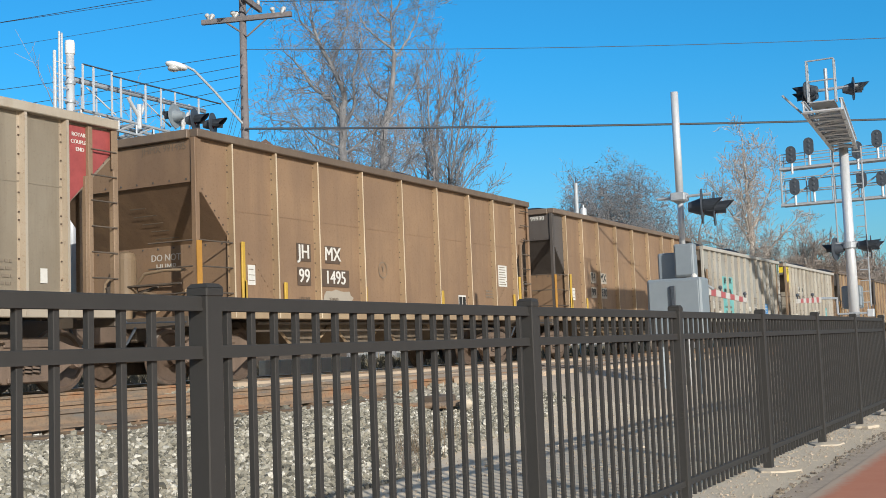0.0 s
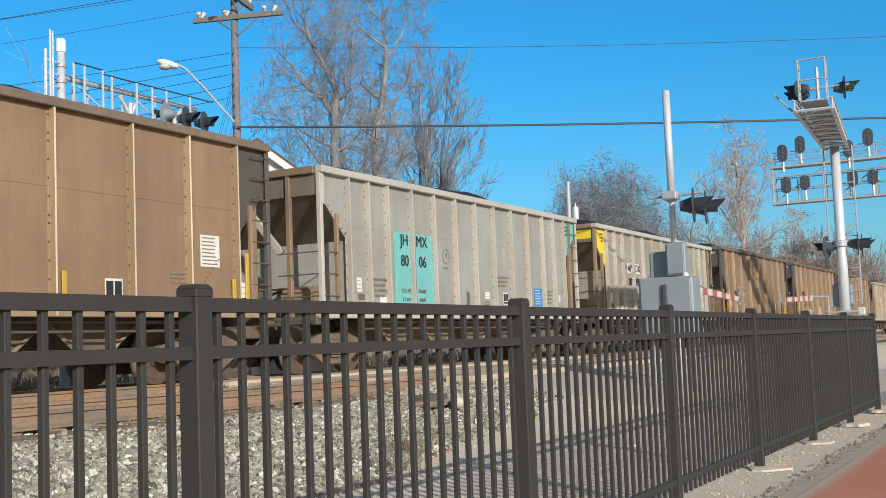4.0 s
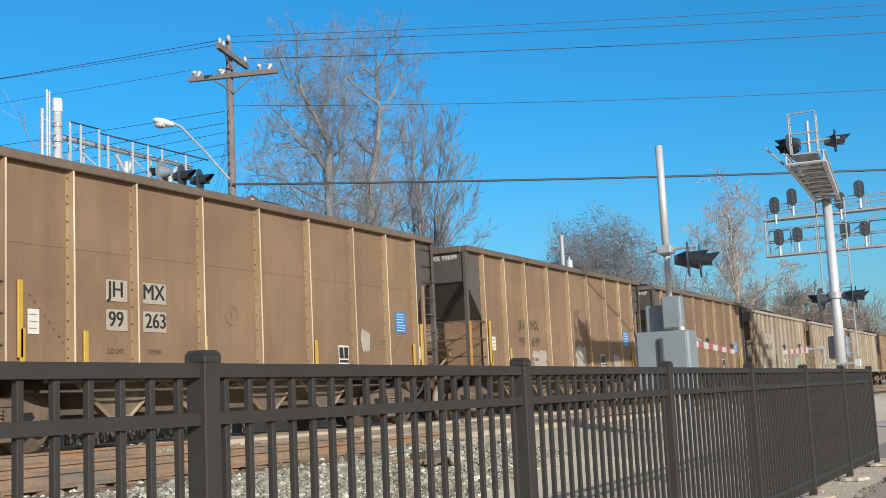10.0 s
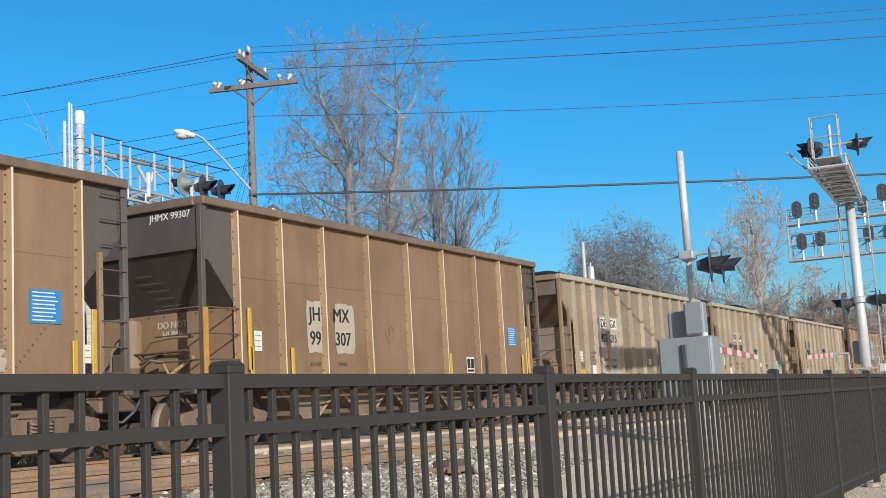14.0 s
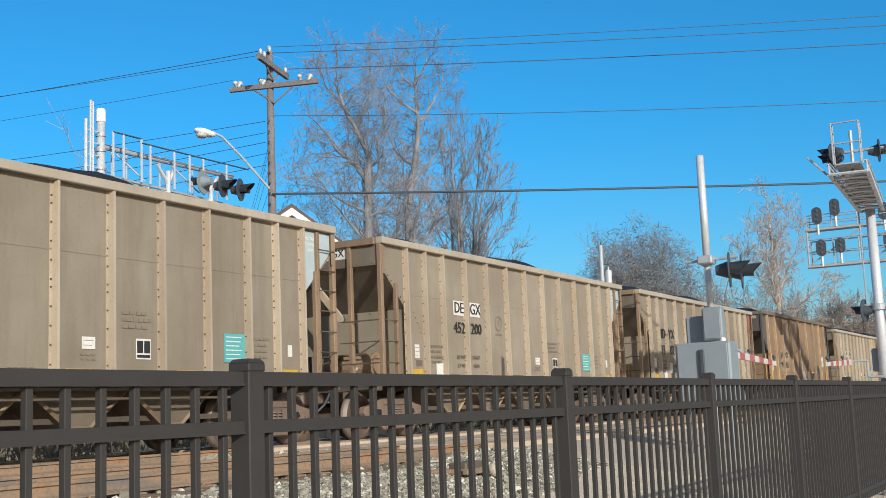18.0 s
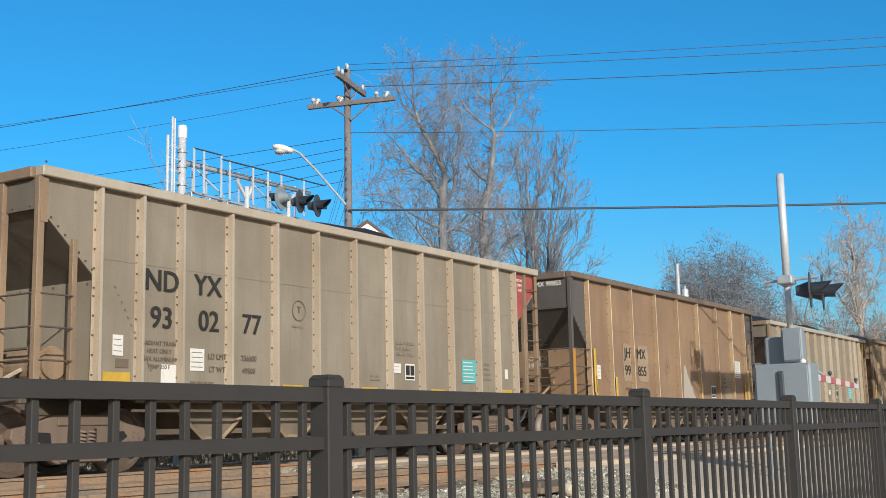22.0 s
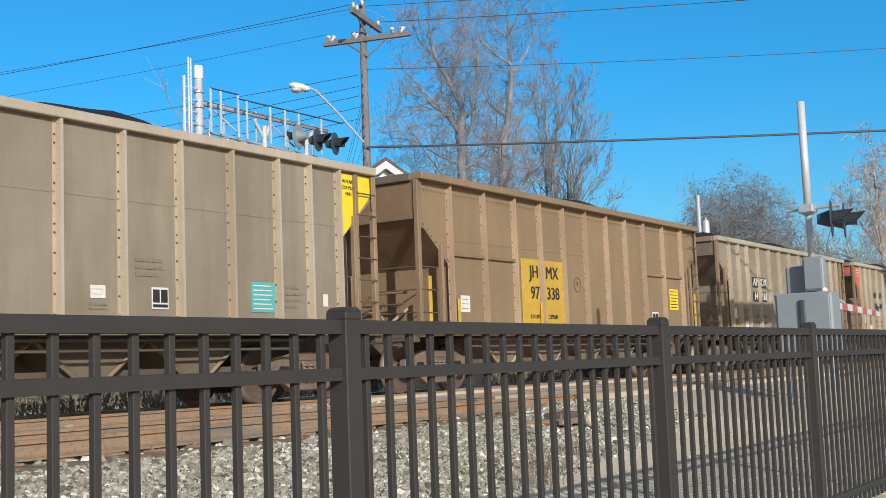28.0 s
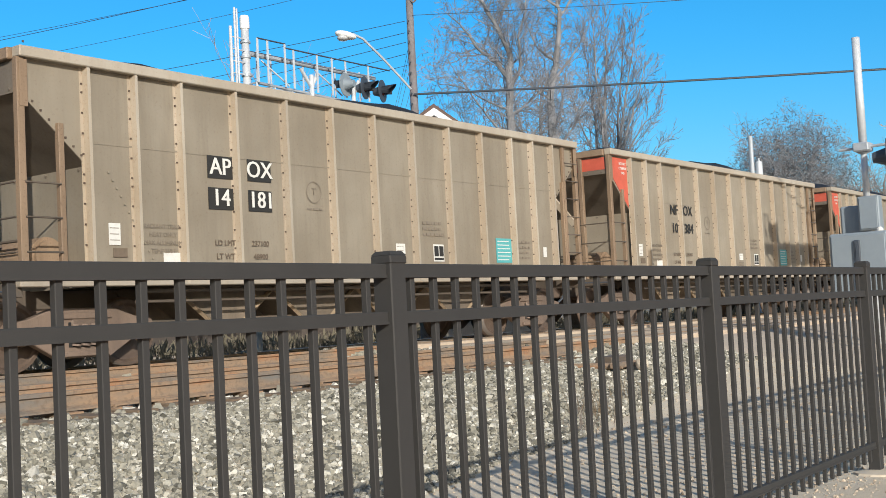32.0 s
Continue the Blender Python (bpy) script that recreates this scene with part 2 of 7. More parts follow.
M["dark_skirt"] = plain("dark_skirt", (0.085, 0.068, 0.056), 0.7, 9, 0.9, 0, 0.3)
M["brush"] = plain("winter_brush", (0.20, 0.172, 0.115), 0.6, 1.2, 0.95, 0, 0)
M["grey_siding"] = plain("pale_grey_siding", (0.56, 0.565, 0.55), 0.92, 3, 0.65, 0, 0.05)
M["roof"] = plain("brown_shingles", (0.13, 0.085, 0.07), 0.7, 9, 0.9, 0, 0.4)
M["gate_white"] = plain("gate_white", (0.60, 0.57, 0.53), 0.85, 9, 0.4, 0, 0)
M["gate_red"] = plain("gate_red", (0.45, 0.095, 0.095), 0.85, 9, 0.4, 0, 0)
M["rail_top"] = plain("worn_rail_head", (0.30, 0.255, 0.21), 0.7, 9, 0.6, 0.25, 0)
M["tie"] = plain("creosoted_tie", (0.21, 0.15, 0.10), 0.55, 9, 0.9, 0, 0.6)
M["concrete"] = plain("pale_concrete", (0.62, 0.53, 0.41), 0.8, 9, 0.9, 0, 0.3)
M["asphalt"] = plain("old_asphalt", (0.55, 0.455, 0.355), 0.8, 40, 0.9, 0, 0.5)
M["dark_asphalt"] = plain("path_asphalt", (0.49, 0.395, 0.30), 0.75, 40, 0.9, 0, 0.5)
M["bed"] = plain("dirty_track_bed", (0.26, 0.215, 0.165), 0.55, 16, 0.95, 0, 0.6)
M["street"] = plain("street_asphalt", (0.30, 0.26, 0.215), 0.8, 40, 0.9, 0, 0.4)
M["dry_grass"] = plain("dry_grass", (0.24, 0.19, 0.12), 0.6, 5, 0.95, 0, 0.6)
M["panel"] = plain("crossing_concrete", (0.58, 0.46, 0.34), 0.75, 6, 0.9, 0, 0.2)
M["pane"] = plain("dark_window_glass", (0.03, 0.035, 0.04), 0.8, 3, 0.08, 0, 0)
M["stencil_back"] = plain("stencil_backing", (0.11, 0.075, 0.052), 0.8, 9, 0.7, 0, 0)
M["line_white"] = plain("road_paint", (0.62, 0.60, 0.56), 0.7, 20, 0.8, 0, 0.2)


def ground_material():
    m, nt, b = nodes_of("sandy_gravel", 0.95)
    n = tex(nt, "ShaderNodeTexNoise", 0.5, detail=6, rough=0.7)
    f = tex(nt, "ShaderNodeTexNoise", 18.0, detail=8, rough=0.85)
    c = mix(nt, (0.66, 0.565, 0.43), (0.55, 0.465, 0.35), ramp(nt, n.outputs[0], [(0.35, (0, 0, 0)), (0.65, (1, 1, 1))]))
    c = mix(nt, c, (0.36, 0.28, 0.195), ramp(nt, f.outputs[0], [(0.30, (0.8, 0.8, 0.8)), (0.44, (0, 0, 0))]))
    c = mix(nt, c, (0.74, 0.63, 0.49), ramp(nt, f.outputs[0], [(0.58, (0, 0, 0)), (0.72, (0.8, 0.8, 0.8))]))
    nt.links.new(c, b.inputs["Base Color"])
    bump(nt, b, f.outputs[0], 0.35, 0.02)
    return m


def stone_material(name, lo, mid, hi):
    m, nt, b = nodes_of(name, 0.9)
    g = nt.nodes.new("ShaderNodeNewGeometry")
    c = ramp(nt, g.outputs["Random Per Island"], [(0.0, lo), (0.35, mid), (0.75, mid), (1.0, hi)])
    n = tex(nt, "ShaderNodeTexNoise", 30.0, detail=4)
    c = mix(nt, c, lo, ramp(nt, n.outputs[0], [(0.45, (0, 0, 0)), (0.75, (0.6, 0.6, 0.6))]))
    nt.links.new(c, b.inputs["Base Color"])
    return m


def paver_material():
    m, nt, b = nodes_of("red_stamped_path", 0.85)
    br = tex(nt, "ShaderNodeTexBrick", 2.4)
    br.inputs["Color1"].default_value, br.inputs["Color2"].default_value = (0.50, 0.18, 0.095, 1), (0.485, 0.17, 0.09, 1)
    br.inputs["Mortar"].default_value, br.inputs["Mortar Size"].default_value = (0.48, 0.185, 0.10, 1), 0.003
    n = tex(nt, "ShaderNodeTexNoise", 1.2, detail=7, rough=0.7)
    c = mix(nt, br.outputs[0], (0.54, 0.24, 0.14), ramp(nt, n.outputs[0], [(0.4, (0, 0, 0)), (0.75, (0.9, 0.9, 0.9))]))
    # dust and grit along the edge beside the fence
    co = nt.nodes.new("ShaderNodeTexCoord")
    xyz = nt.nodes.new("ShaderNodeSeparateXYZ")
    nt.links.new(co.outputs["Object"], xyz.inputs[0])
    edge = nt.nodes.new("ShaderNodeMapRange")
    edge.inputs["From Min"].default_value, edge.inputs["From Max"].default_value = 1.45, 1.80
    nt.links.new(xyz.outputs["Y"], edge.inputs["Value"])
    grit = tex(nt, "ShaderNodeTexNoise", 5.0, detail=8, rough=0.8)
    sift = nt.nodes.new("ShaderNodeMath")
    sift.operation = "MULTIPLY_ADD"
    nt.links.new(grit.outputs[0], sift.inputs[0])
    sift.inputs[1].default_value = 0.7
    nt.links.new(edge.outputs[0], sift.inputs[2])
    c = mix(nt, c, (0.47, 0.36, 0.26), ramp(nt, sift.outputs[0], [(0.62, (0, 0, 0)), (0.95, (1, 1, 1))]))
    speck = tex(nt, "ShaderNodeTexNoise", 28.0, detail=3, rough=0.6)
    c = mix(nt, c, (0.62, 0.42, 0.31), ramp(nt, speck.outputs[0], [(0.70, (0, 0, 0)), (0.76, (0.7, 0.7, 0.7))]))
    nt.links.new(c, b.inputs["Base Color"])
    bump(nt, b, n.outputs[0], 0.2, 0.01)
    return m


def rail_material():
    m, nt, b = nodes_of("rusty_rail", 0.8, 0.1)
    n = tex(nt, "ShaderNodeTexNoise", 0.9, (1, 1, 5), detail=5, rough=0.7)
    f = tex(nt, "ShaderNodeTexNoise", 22.0, detail=4)
    c = ramp(nt, n.outputs[0], [(0.30, (0.175, 0.165, 0.15)), (0.43, (0.225, 0.175, 0.13)), (0.56, (0.32, 0.215, 0.135)), (0.68, (0.34, 0.165, 0.08))])
    c = mix(nt, c, (0.14, 0.10, 0.07), ramp(nt, f.outputs[0], [(0.5, (0, 0, 0)), (0.75, (0.7, 0.7, 0.7))]))
    nt.links.new(c, b.inputs["Base Color"])
    bump(nt, b, f.outputs[0], 0.25, 0.01)
    return m


def bark(name, lo, hi):
    m, nt, b = nodes_of(name, 0.9)
    n = tex(nt, "ShaderNodeTexNoise", 3.0, (1, 1, 0.3), detail=6)
    nt.links.new(ramp(nt, n.outputs[0], [(0.3, lo), (0.7, hi)]), b.inputs["Base Color"])
    return m


M["ground"] = ground_material()
M["rail"] = rail_material()
M["ballast"] = stone_material("ballast_stone", (0.085, 0.08, 0.062), (0.315, 0.292, 0.232), (0.70, 0.665, 0.58))
M["pebble"] = stone_material("pebbles", (0.30, 0.235, 0.17), (0.50, 0.405, 0.30), (0.62, 0.52, 0.405))
M["path"] = paver_material()
M["bark"] = bark("grey_bark", (0.15, 0.15, 0.157), (0.31, 0.31, 0.315))
M["bark_pale"] = bark("pale_bark", (0.32, 0.28, 0.24), (0.60, 0.56, 0.50))
M["twig"] = bark("winter_twigs", (0.165, 0.168, 0.18), (0.29, 0.293, 0.31))
M["twig_far"] = bark("far_twigs", (0.28, 0.235, 0.205), (0.40, 0.35, 0.31))
M["crown_twig"] = plain("crown_twigs", (0.25, 0.25, 0.255), 0.7, 2, 0.9, 0, 0)
M["twig_pale"] = bark("pale_twigs", (0.36, 0.31, 0.275), (0.52, 0.465, 0.42))
M["dry_leaf"] = plain("dry_leaves", (0.33, 0.27, 0.22), 0.6, 9, 0.8, 0, 0)
M["evergreen"] = plain("dull_evergreen", (0.085, 0.115, 0.07), 0.6, 3, 0.8, 0, 0)


# ---- mesh helpers ----
def mesh_of(bm, name, mat, smooth=False):
    me = bpy.data.meshes.new(name)
    bm.to_mesh(me)
    bm.free()
    for mm in (mat if isinstance(mat, (list, tuple)) else [mat]):
        me.materials.append(mm)
    if smooth:
        for p in me.polygons:
            p.use_smooth = True
    return me


def part(name, bm, mat, parent=None, label="", smooth=False, at=None):
    me = bm if isinstance(bm, bpy.types.Mesh) else mesh_of(bm, name, mat, smooth)
    ob = new(name, me)
    if parent is not None:
        ob.parent = parent
    if at is not None:
        ob.matrix_basis = at
    if label:
        ob["label"] = label
    if name in ("rivet_row", "stencil_line_block", "print_block", "spring_nest"):
        ob["kind"] = "stuff"
    return ob


def thing(name, label, category, group="", at=None, kind=""):
    ob = new(name)
    ob.empty_display_size = 0.2
    if at is not None:
        ob.matrix_basis = at
    return tagged(ob, label, category, group, kind)


def box(bm, x0, x1, y0, y1, z0, z1, bevel=0.0, m=None):
    r = bmesh.ops.create_cube(bm, size=1.0)
    vs = r["verts"]
    t = Matrix.Translation(((x0 + x1) / 2, (y0 + y1) / 2, (z0 + z1) / 2)) @ Matrix.Diagonal((x1 - x0, y1 - y0, z1 - z0, 1))
    bmesh.ops.transform(bm, matrix=t if m is None else m @ t, verts=vs)
    if bevel:
        es = list({e for v in vs for e in v.link_edges})
        bmesh.ops.bevel(bm, geom=es, offset=bevel, segments=1, affect="EDGES")


def rod(bm, a, b, r0, r1=None, seg=8, caps=True):
    a, b = Vector(a), Vector(b)
    d = b - a
    m = Matrix.Translation((a + b) / 2) @ d.to_track_quat("Z", "Y").to_matrix().to_4x4()
    bmesh.ops.create_cone(bm, cap_ends=caps, segments=seg, radius1=r0, radius2=r0 if r1 is None else r1, depth=d.length, matrix=m)


def prism(bm, pts, y0, y1):
    """Extrudes an outline of (x, z) from y0 to y1."""
    a = [bm.verts.new((x, y0, z)) for x, z in pts]
    b = [bm.verts.new((x, y1, z)) for x, z in pts]
    bm.faces.new(a)
    bm.faces.new(b[::-1])
    n = len(pts)
    for i in range(n):
        bm.faces.new((a[i], b[i], b[(i + 1) % n], a[(i + 1) % n]))
    bmesh.ops.recalc_face_normals(bm, faces=bm.faces)


def lathe(bm, prof, seg=24, axis="Z"):
    """Revolves (radius, height) about an axis."""
    rings = []
    for r, h in prof:
        ring = []
        for i in range(seg):
            a = 2 * math.pi * i / seg
            p = (r * math.cos(a), r * math.sin(a), h) if axis == "Z" else (r * math.cos(a), h, r * math.sin(a))
            if axis == "X":
                p = (h, r * math.cos(a), r * math.sin(a))
            ring.append(bm.verts.new(p))
        rings.append(ring)
    for p, q in zip(rings, rings[1:]):
        for i in range(seg):
            bm.faces.new((p[i], p[(i + 1) % seg], q[(i + 1) % seg], q[i]))
    bm.faces.new(rings[0][::-1])
    bm.faces.new(rings[-1])
    bmesh.ops.recalc_face_normals(bm, faces=bm.faces)


def tube_mesh(paths, name, mat, sides=4):
    """Joined tubes; each path is a list of (x, y, z, radius)."""
    V, F = [], []
    for path in paths:
        n = len(path)
        base = len(V)
        for i, (x, y, z, r) in enumerate(path):
            a, b = path[max(0, i - 1)], path[min(n - 1, i + 1)]
            d = Vector((b[0] - a[0], b[1] - a[1], b[2] - a[2]))
            d = d.normalized() if d.length > 1e-9 else Vector((0, 0, 1))
            u = d.cross(Vector((0.31, 0.22, 0.93)) if abs(d.z) < 0.9 else Vector((1, 0, 0))).normalized()
            w = d.cross(u)
            for k in range(sides):
                t = 2 * math.pi * k / sides
                q = u * (math.cos(t) * r) + w * (math.sin(t) * r)
                V.append((x + q.x, y + q.y, z + q.z))
        for i in range(n - 1):
            for k in range(sides):
                k2 = (k + 1) % sides
                F.append((base + i * sides + k, base + i * sides + k2, base + (i + 1) * sides + k2, base + (i + 1) * sides + k))
        F.append(tuple(base + k for k in range(sides))[::-1])
        F.append(tuple(base + (n - 1) * sides + k for k in range(sides)))
    me = bpy.data.meshes.new(name)
    me.from_pydata(V, [], F)
    me.materials.append(mat)
    me.update()
    return me


def pieces(name, bm, mat, parent, label=""):
    """Link every loose piece of a bmesh as a part of its own."""
    left = set(bm.verts)
    while left:
        todo = [left.pop()]
        island = set(todo)
        while todo:
            for e in todo.pop().link_edges:
                for v in e.verts:
                    if v in left:
                        left.discard(v)
                        island.add(v)
                        todo.append(v)
        one = bmesh.new()
        twin = {v: one.verts.new(v.co) for v in island}
        for f in {f for v in island for f in v.link_faces}:
            one.faces.new([twin[v] for v in f.verts])
        part(name, one, mat, parent, label)
    bm.free()


LETTERS = {}


def letters(text, size, mat):
    """A flat mesh of built-in-font text, standing in the x-z plane and facing -y, centred."""
    key = (text, size, mat.name)
    if key not in LETTERS:
        cu = bpy.data.curves.new("lettering", "FONT")
        cu.body, cu.size, cu.align_x, cu.align_y = text, size, "CENTER", "CENTER"
        cu.extrude = 0.001
        cu.resolution_u = 3
        ob = bpy.data.objects.new("lettering", cu)
        scene.collection.objects.link(ob)
        me = bpy.data.meshes.new_from_object(ob.evaluated_get(bpy.context.evaluated_depsgraph_get()))
        bpy.data.objects.remove(ob)
        bold = bmesh.new()
        for i, dx in enumerate((-0.022, 0.0, 0.022)):
            me.transform(Matrix.Translation((dx * size if i == 0 else 0.022 * size, 0, 0.0004 if i else 0)))
            bold.from_mesh(me)
        bold.to_mesh(me)
        bold.free()
        me.transform(Matrix.Rotation(radians(90), 4, "X"))
        me.materials.clear()
        me.materials.append(mat)
        LETTERS[key] = me
    return LETTERS[key]

# ---- ground, road and tracks ----
RAIL_Z = 0.70
TRACKS = {"near": 9.15, "far": 13.75}


def along(v, table):
    return float(np.interp(v, [a for a, _ in table], [b for _, b in table]))


BASE = [(-300, 0), (2.7, 0), (4.4, 0.06), (5.0, 0.12), (7.3, 0.47), (17, 0.47), (19.5, 0.25), (900, 0.25)]
ROAD = [(-300, 0), (2.7, 0), (4.2, 0.08), (7.6, 0.60), (16.6, 0.64), (20, 0.33), (900, 0.28)]


def ground_z(x, y):
    k = along(x, [(13.2, 0), (15.2, 1), (33, 1), (35, 0)])
    return along(y, BASE) * (1 - k) + (along(y, ROAD) - 0.03) * k


def sheet(xs, ys, zfun):
    bm = bmesh.new()
    g = [[bm.verts.new((x, y, zfun(x, y))) for y in ys] for x in xs]
    for i in range(len(xs) - 1):
        for j in range(len(ys) - 1):
            bm.faces.new((g[i][j], g[i + 1][j], g[i + 1][j + 1], g[i][j + 1]))
    return bm


gx = [-900, -200, -60, -20, -8] + [i * 0.5 for i in range(-10, 80)] + [45, 60, 90, 140, 250, 500, 1500]
gy = [-900, -200, -60, -20, -8, -3, 0, 1, 2] + [2.4 + 0.2 * i for i in range(0, 90)] + [21, 25, 32, 45, 70, 120, 250, 500, 1500]
ground = part("ground", sheet(gx, gy, ground_z), M["ground"])
tagged(ground, "pale sandy gravel ground beside the railway", "ground", kind="structure")

# road over the crossing and the street on the near side
road = part("road", sheet([15.6 + 0.6 * i for i in range(30)], [2.9 + 0.35 * i for i in range(60)] + [26, 34, 60], lambda x, y: along(y, ROAD) + (0.012 if x > 16 else -0.05)), M["asphalt"])
tagged(road, "worn grey asphalt road crossing the tracks", "road", kind="structure")
street = part("road", sheet([19, 20, 24, 30, 40, 60, 90, 140], [-30, -15, -6, -2, 1, 2.6, 2.92], lambda x, y: (along(y, ROAD) + 0.011 if x > 19.5 else -0.05)), M["street"])
tagged(street, "grey asphalt street beyond the end of the fence", "road", kind="structure")
for (ax, ay), (bx, by), w in (((23.2, 2.0), (46, 2.3), 0.25), ((28.5, 0.2), (60, -1.0), 0.2), ((24, 4.3), (31.5, 4.5), 0.3), ((28.9, 2.6), (29.9, 4.2), 0.5), ((31.6, 3.0), (32.8, 4.6), 0.5)):
    bm = bmesh.new()
    n = Vector((by - ay, ax - bx, 0)).normalized() * w / 2
    for k in range(8):
        p, q = Vector((ax, ay, 0)).lerp((bx, by, 0), k / 8), Vector((ax, ay, 0)).lerp((bx, by, 0), (k + 1) / 8)
        vs = [bm.verts.new((c.x, c.y, along(c.y, ROAD) + 0.022)) for c in (p + n, q + n, q - n, p - n)]
        bm.faces.new(vs)
    bmesh.ops.recalc_face_normals(bm, faces=bm.faces)
    tagged(part("road_marking", bm, M["line_white"]), "worn white line painted on the asphalt", "road marking", kind="structure")

# dirty stone bed under and between the tracks
for x0, x1 in ((-80, 15.55), (33.6, 470)):
    bed = part("ground", sheet([x0, x0 * 0.5 + x1 * 0.5, x1], [7.6, 9.15, 11.4, 13.75, 16.8], lambda x, y: 0.485), M["bed"])
    tagged(bed, "dirty brown-grey stone bed of the tracks", "track bed", kind="structure")

# dry grass beyond the far track
grass = part("ground", sheet([-80, -20, 0, 15.4], [17.2, 18, 19.5, 26, 40, 90], lambda x, y: ground_z(x, y) + 0.02), M["dry_grass"])
tagged(grass, "dull dry winter grass beyond the tracks", "grass", kind="structure")
grass2 = part("ground", sheet([33.5, 60, 120, 400], [16.8, 18, 19.5, 26, 40, 120], lambda x, y: along(y, BASE) + 0.02), M["dry_grass"])
tagged(grass2, "dull dry winter grass beyond the tracks", "grass", kind="structure")

# walk on the near side of the fence
path = part("pavement", sheet([-12 + 1.25 * i for i in range(25)], [-4, -2, 0, 1.0, 1.45], lambda x, y: 0.012), M["path"])
for v in path.data.vertices:
    if v.co.y > 1.4:
        v.co.y = 1.69 + 0.03 * noise.noise((v.co.x * 0.7, 1, 0))
tagged(path, "red stamped concrete walk", "pavement", kind="structure")
verge = part("pavement", sheet([-12 + 0.3 * i for i in range(104)], [1.3, 1.9], lambda x, y: 0.004), M["dark_asphalt"])
for v in verge.data.vertices:
    v.co.y += 0.10 * noise.noise((v.co.x * 0.8, 3.0, 0)) + 0.05 * noise.noise((v.co.x * 3.1, 5.0, 0)) if v.co.y > 1.5 else 0
tagged(verge, "crumbling grey asphalt strip beside the red walk", "pavement", kind="structure")


def stones(name, n, size, xr, yr, keep, mat, seed, label, flat=0.75):
    """Loose angular stones strewn over the ground, joined in one sheet."""
    rng = np.random.default_rng(seed)
    x, y = rng.uniform(*xr, n), rng.uniform(*yr, n)
    ok = np.array([keep(a, b) for a, b in zip(x, y)])
    x, y = x[ok], y[ok]
    n = len(x)
    z = np.array([ground_z(a, b) for a, b in zip(x, y)])
    cube = np.array([[-1, -1, -1], [1, -1, -1], [1, 1, -1], [-1, 1, -1], [-1, -1, 1], [1, -1, 1], [1, 1, 1], [-1, 1, 1]], float)
    s = size * rng.lognormal(0, 0.35, n)
    v = cube[None] * rng.uniform(0.45, 1.0, (n, 8, 3)) * s[:, None, None] * 0.5
    v[:, 4:, :2] *= rng.uniform(0.35, 0.9, (n, 1, 1))
    v[:, :, 2] *= flat
    a = rng.uniform(0, 2 * math.pi, n)
    tilt = rng.uniform(-0.7, 0.7, n)
    c, sn = np.cos(a)[:, None], np.sin(a)[:, None]
    ct, st = np.cos(tilt)[:, None], np.sin(tilt)[:, None]
    X, Y, Z = v[:, :, 0], v[:, :, 1], v[:, :, 2]
    Y, Z = Y * ct - Z * st, Y * st + Z * ct
    X, Y = X * c - Y * sn, X * sn + Y * c
    P = np.stack([X + x[:, None], Y + y[:, None], Z + (z + s * rng.uniform(0.05, 0.3, n))[:, None]], -1).reshape(-1, 3)
    f = np.array([[0, 3, 2, 1], [4, 5, 6, 7], [0, 1, 5, 4], [1, 2, 6, 5], [2, 3, 7, 6], [3, 0, 4, 7]])
    F = (f[None] + 8 * np.arange(n)[:, None, None]).reshape(-1, 4)
    me = bpy.data.meshes.new(name)
    me.from_pydata(P.tolist(), [], F.tolist())
    me.materials.append(mat)
    ob = new(name, me)
    return tagged(ob, label, "gravel", kind="stuff")


def ballast_edge(x):
    return 4.55 + 0.18 * max(0.0, x - 6.3) + 0.22 * noise.noise((x * 0.8, 0, 0))


stones("ballast", 82000, 0.035, (1.5, 16.5), (4.2, 7.82), lambda x, y: y > ballast_edge(x) and x < 15.8 - 0.5 * (7 - y), M["ballast"], 3, "coarse pale grey crushed stone ballast")
stones("ballast", 14000, 0.06, (2.0, 15.8), (8.0, 16.6), lambda x, y: True, M["ballast"], 4, "crushed stone ballast between the tracks")
stones("gravel", 8000, 0.014, (5.0, 19.0), (2.2, 6.5), lambda x, y: y < ballast_edge(x) + 0.4, M["pebble"], 5, "fine sandy gravel behind the fence")
stones("gravel", 700, 0.02, (5.0, 18.5), (1.8, 1.98), lambda x, y: True, M["bed"], 16, "dark crumbs along the broken edge of the asphalt")
stones("gravel", 3000, 0.011, (6.0, 18.5), (1.7, 2.9), lambda x, y: y > 1.88, M["pebble"], 6, "loose grit along the foot of the fence")

RAIL_PROFILE = [(-0.07, -0.17), (0.07, -0.17), (0.07, -0.155), (0.012, -0.13), (0.01, -0.045), (0.036, -0.035), (0.036, -0.004), (0.03, 0), (-0.03, 0), (-0.036, -0.004), (-0.036, -0.035), (-0.01, -0.045), (-0.012, -0.13), (-0.07, -0.155)]


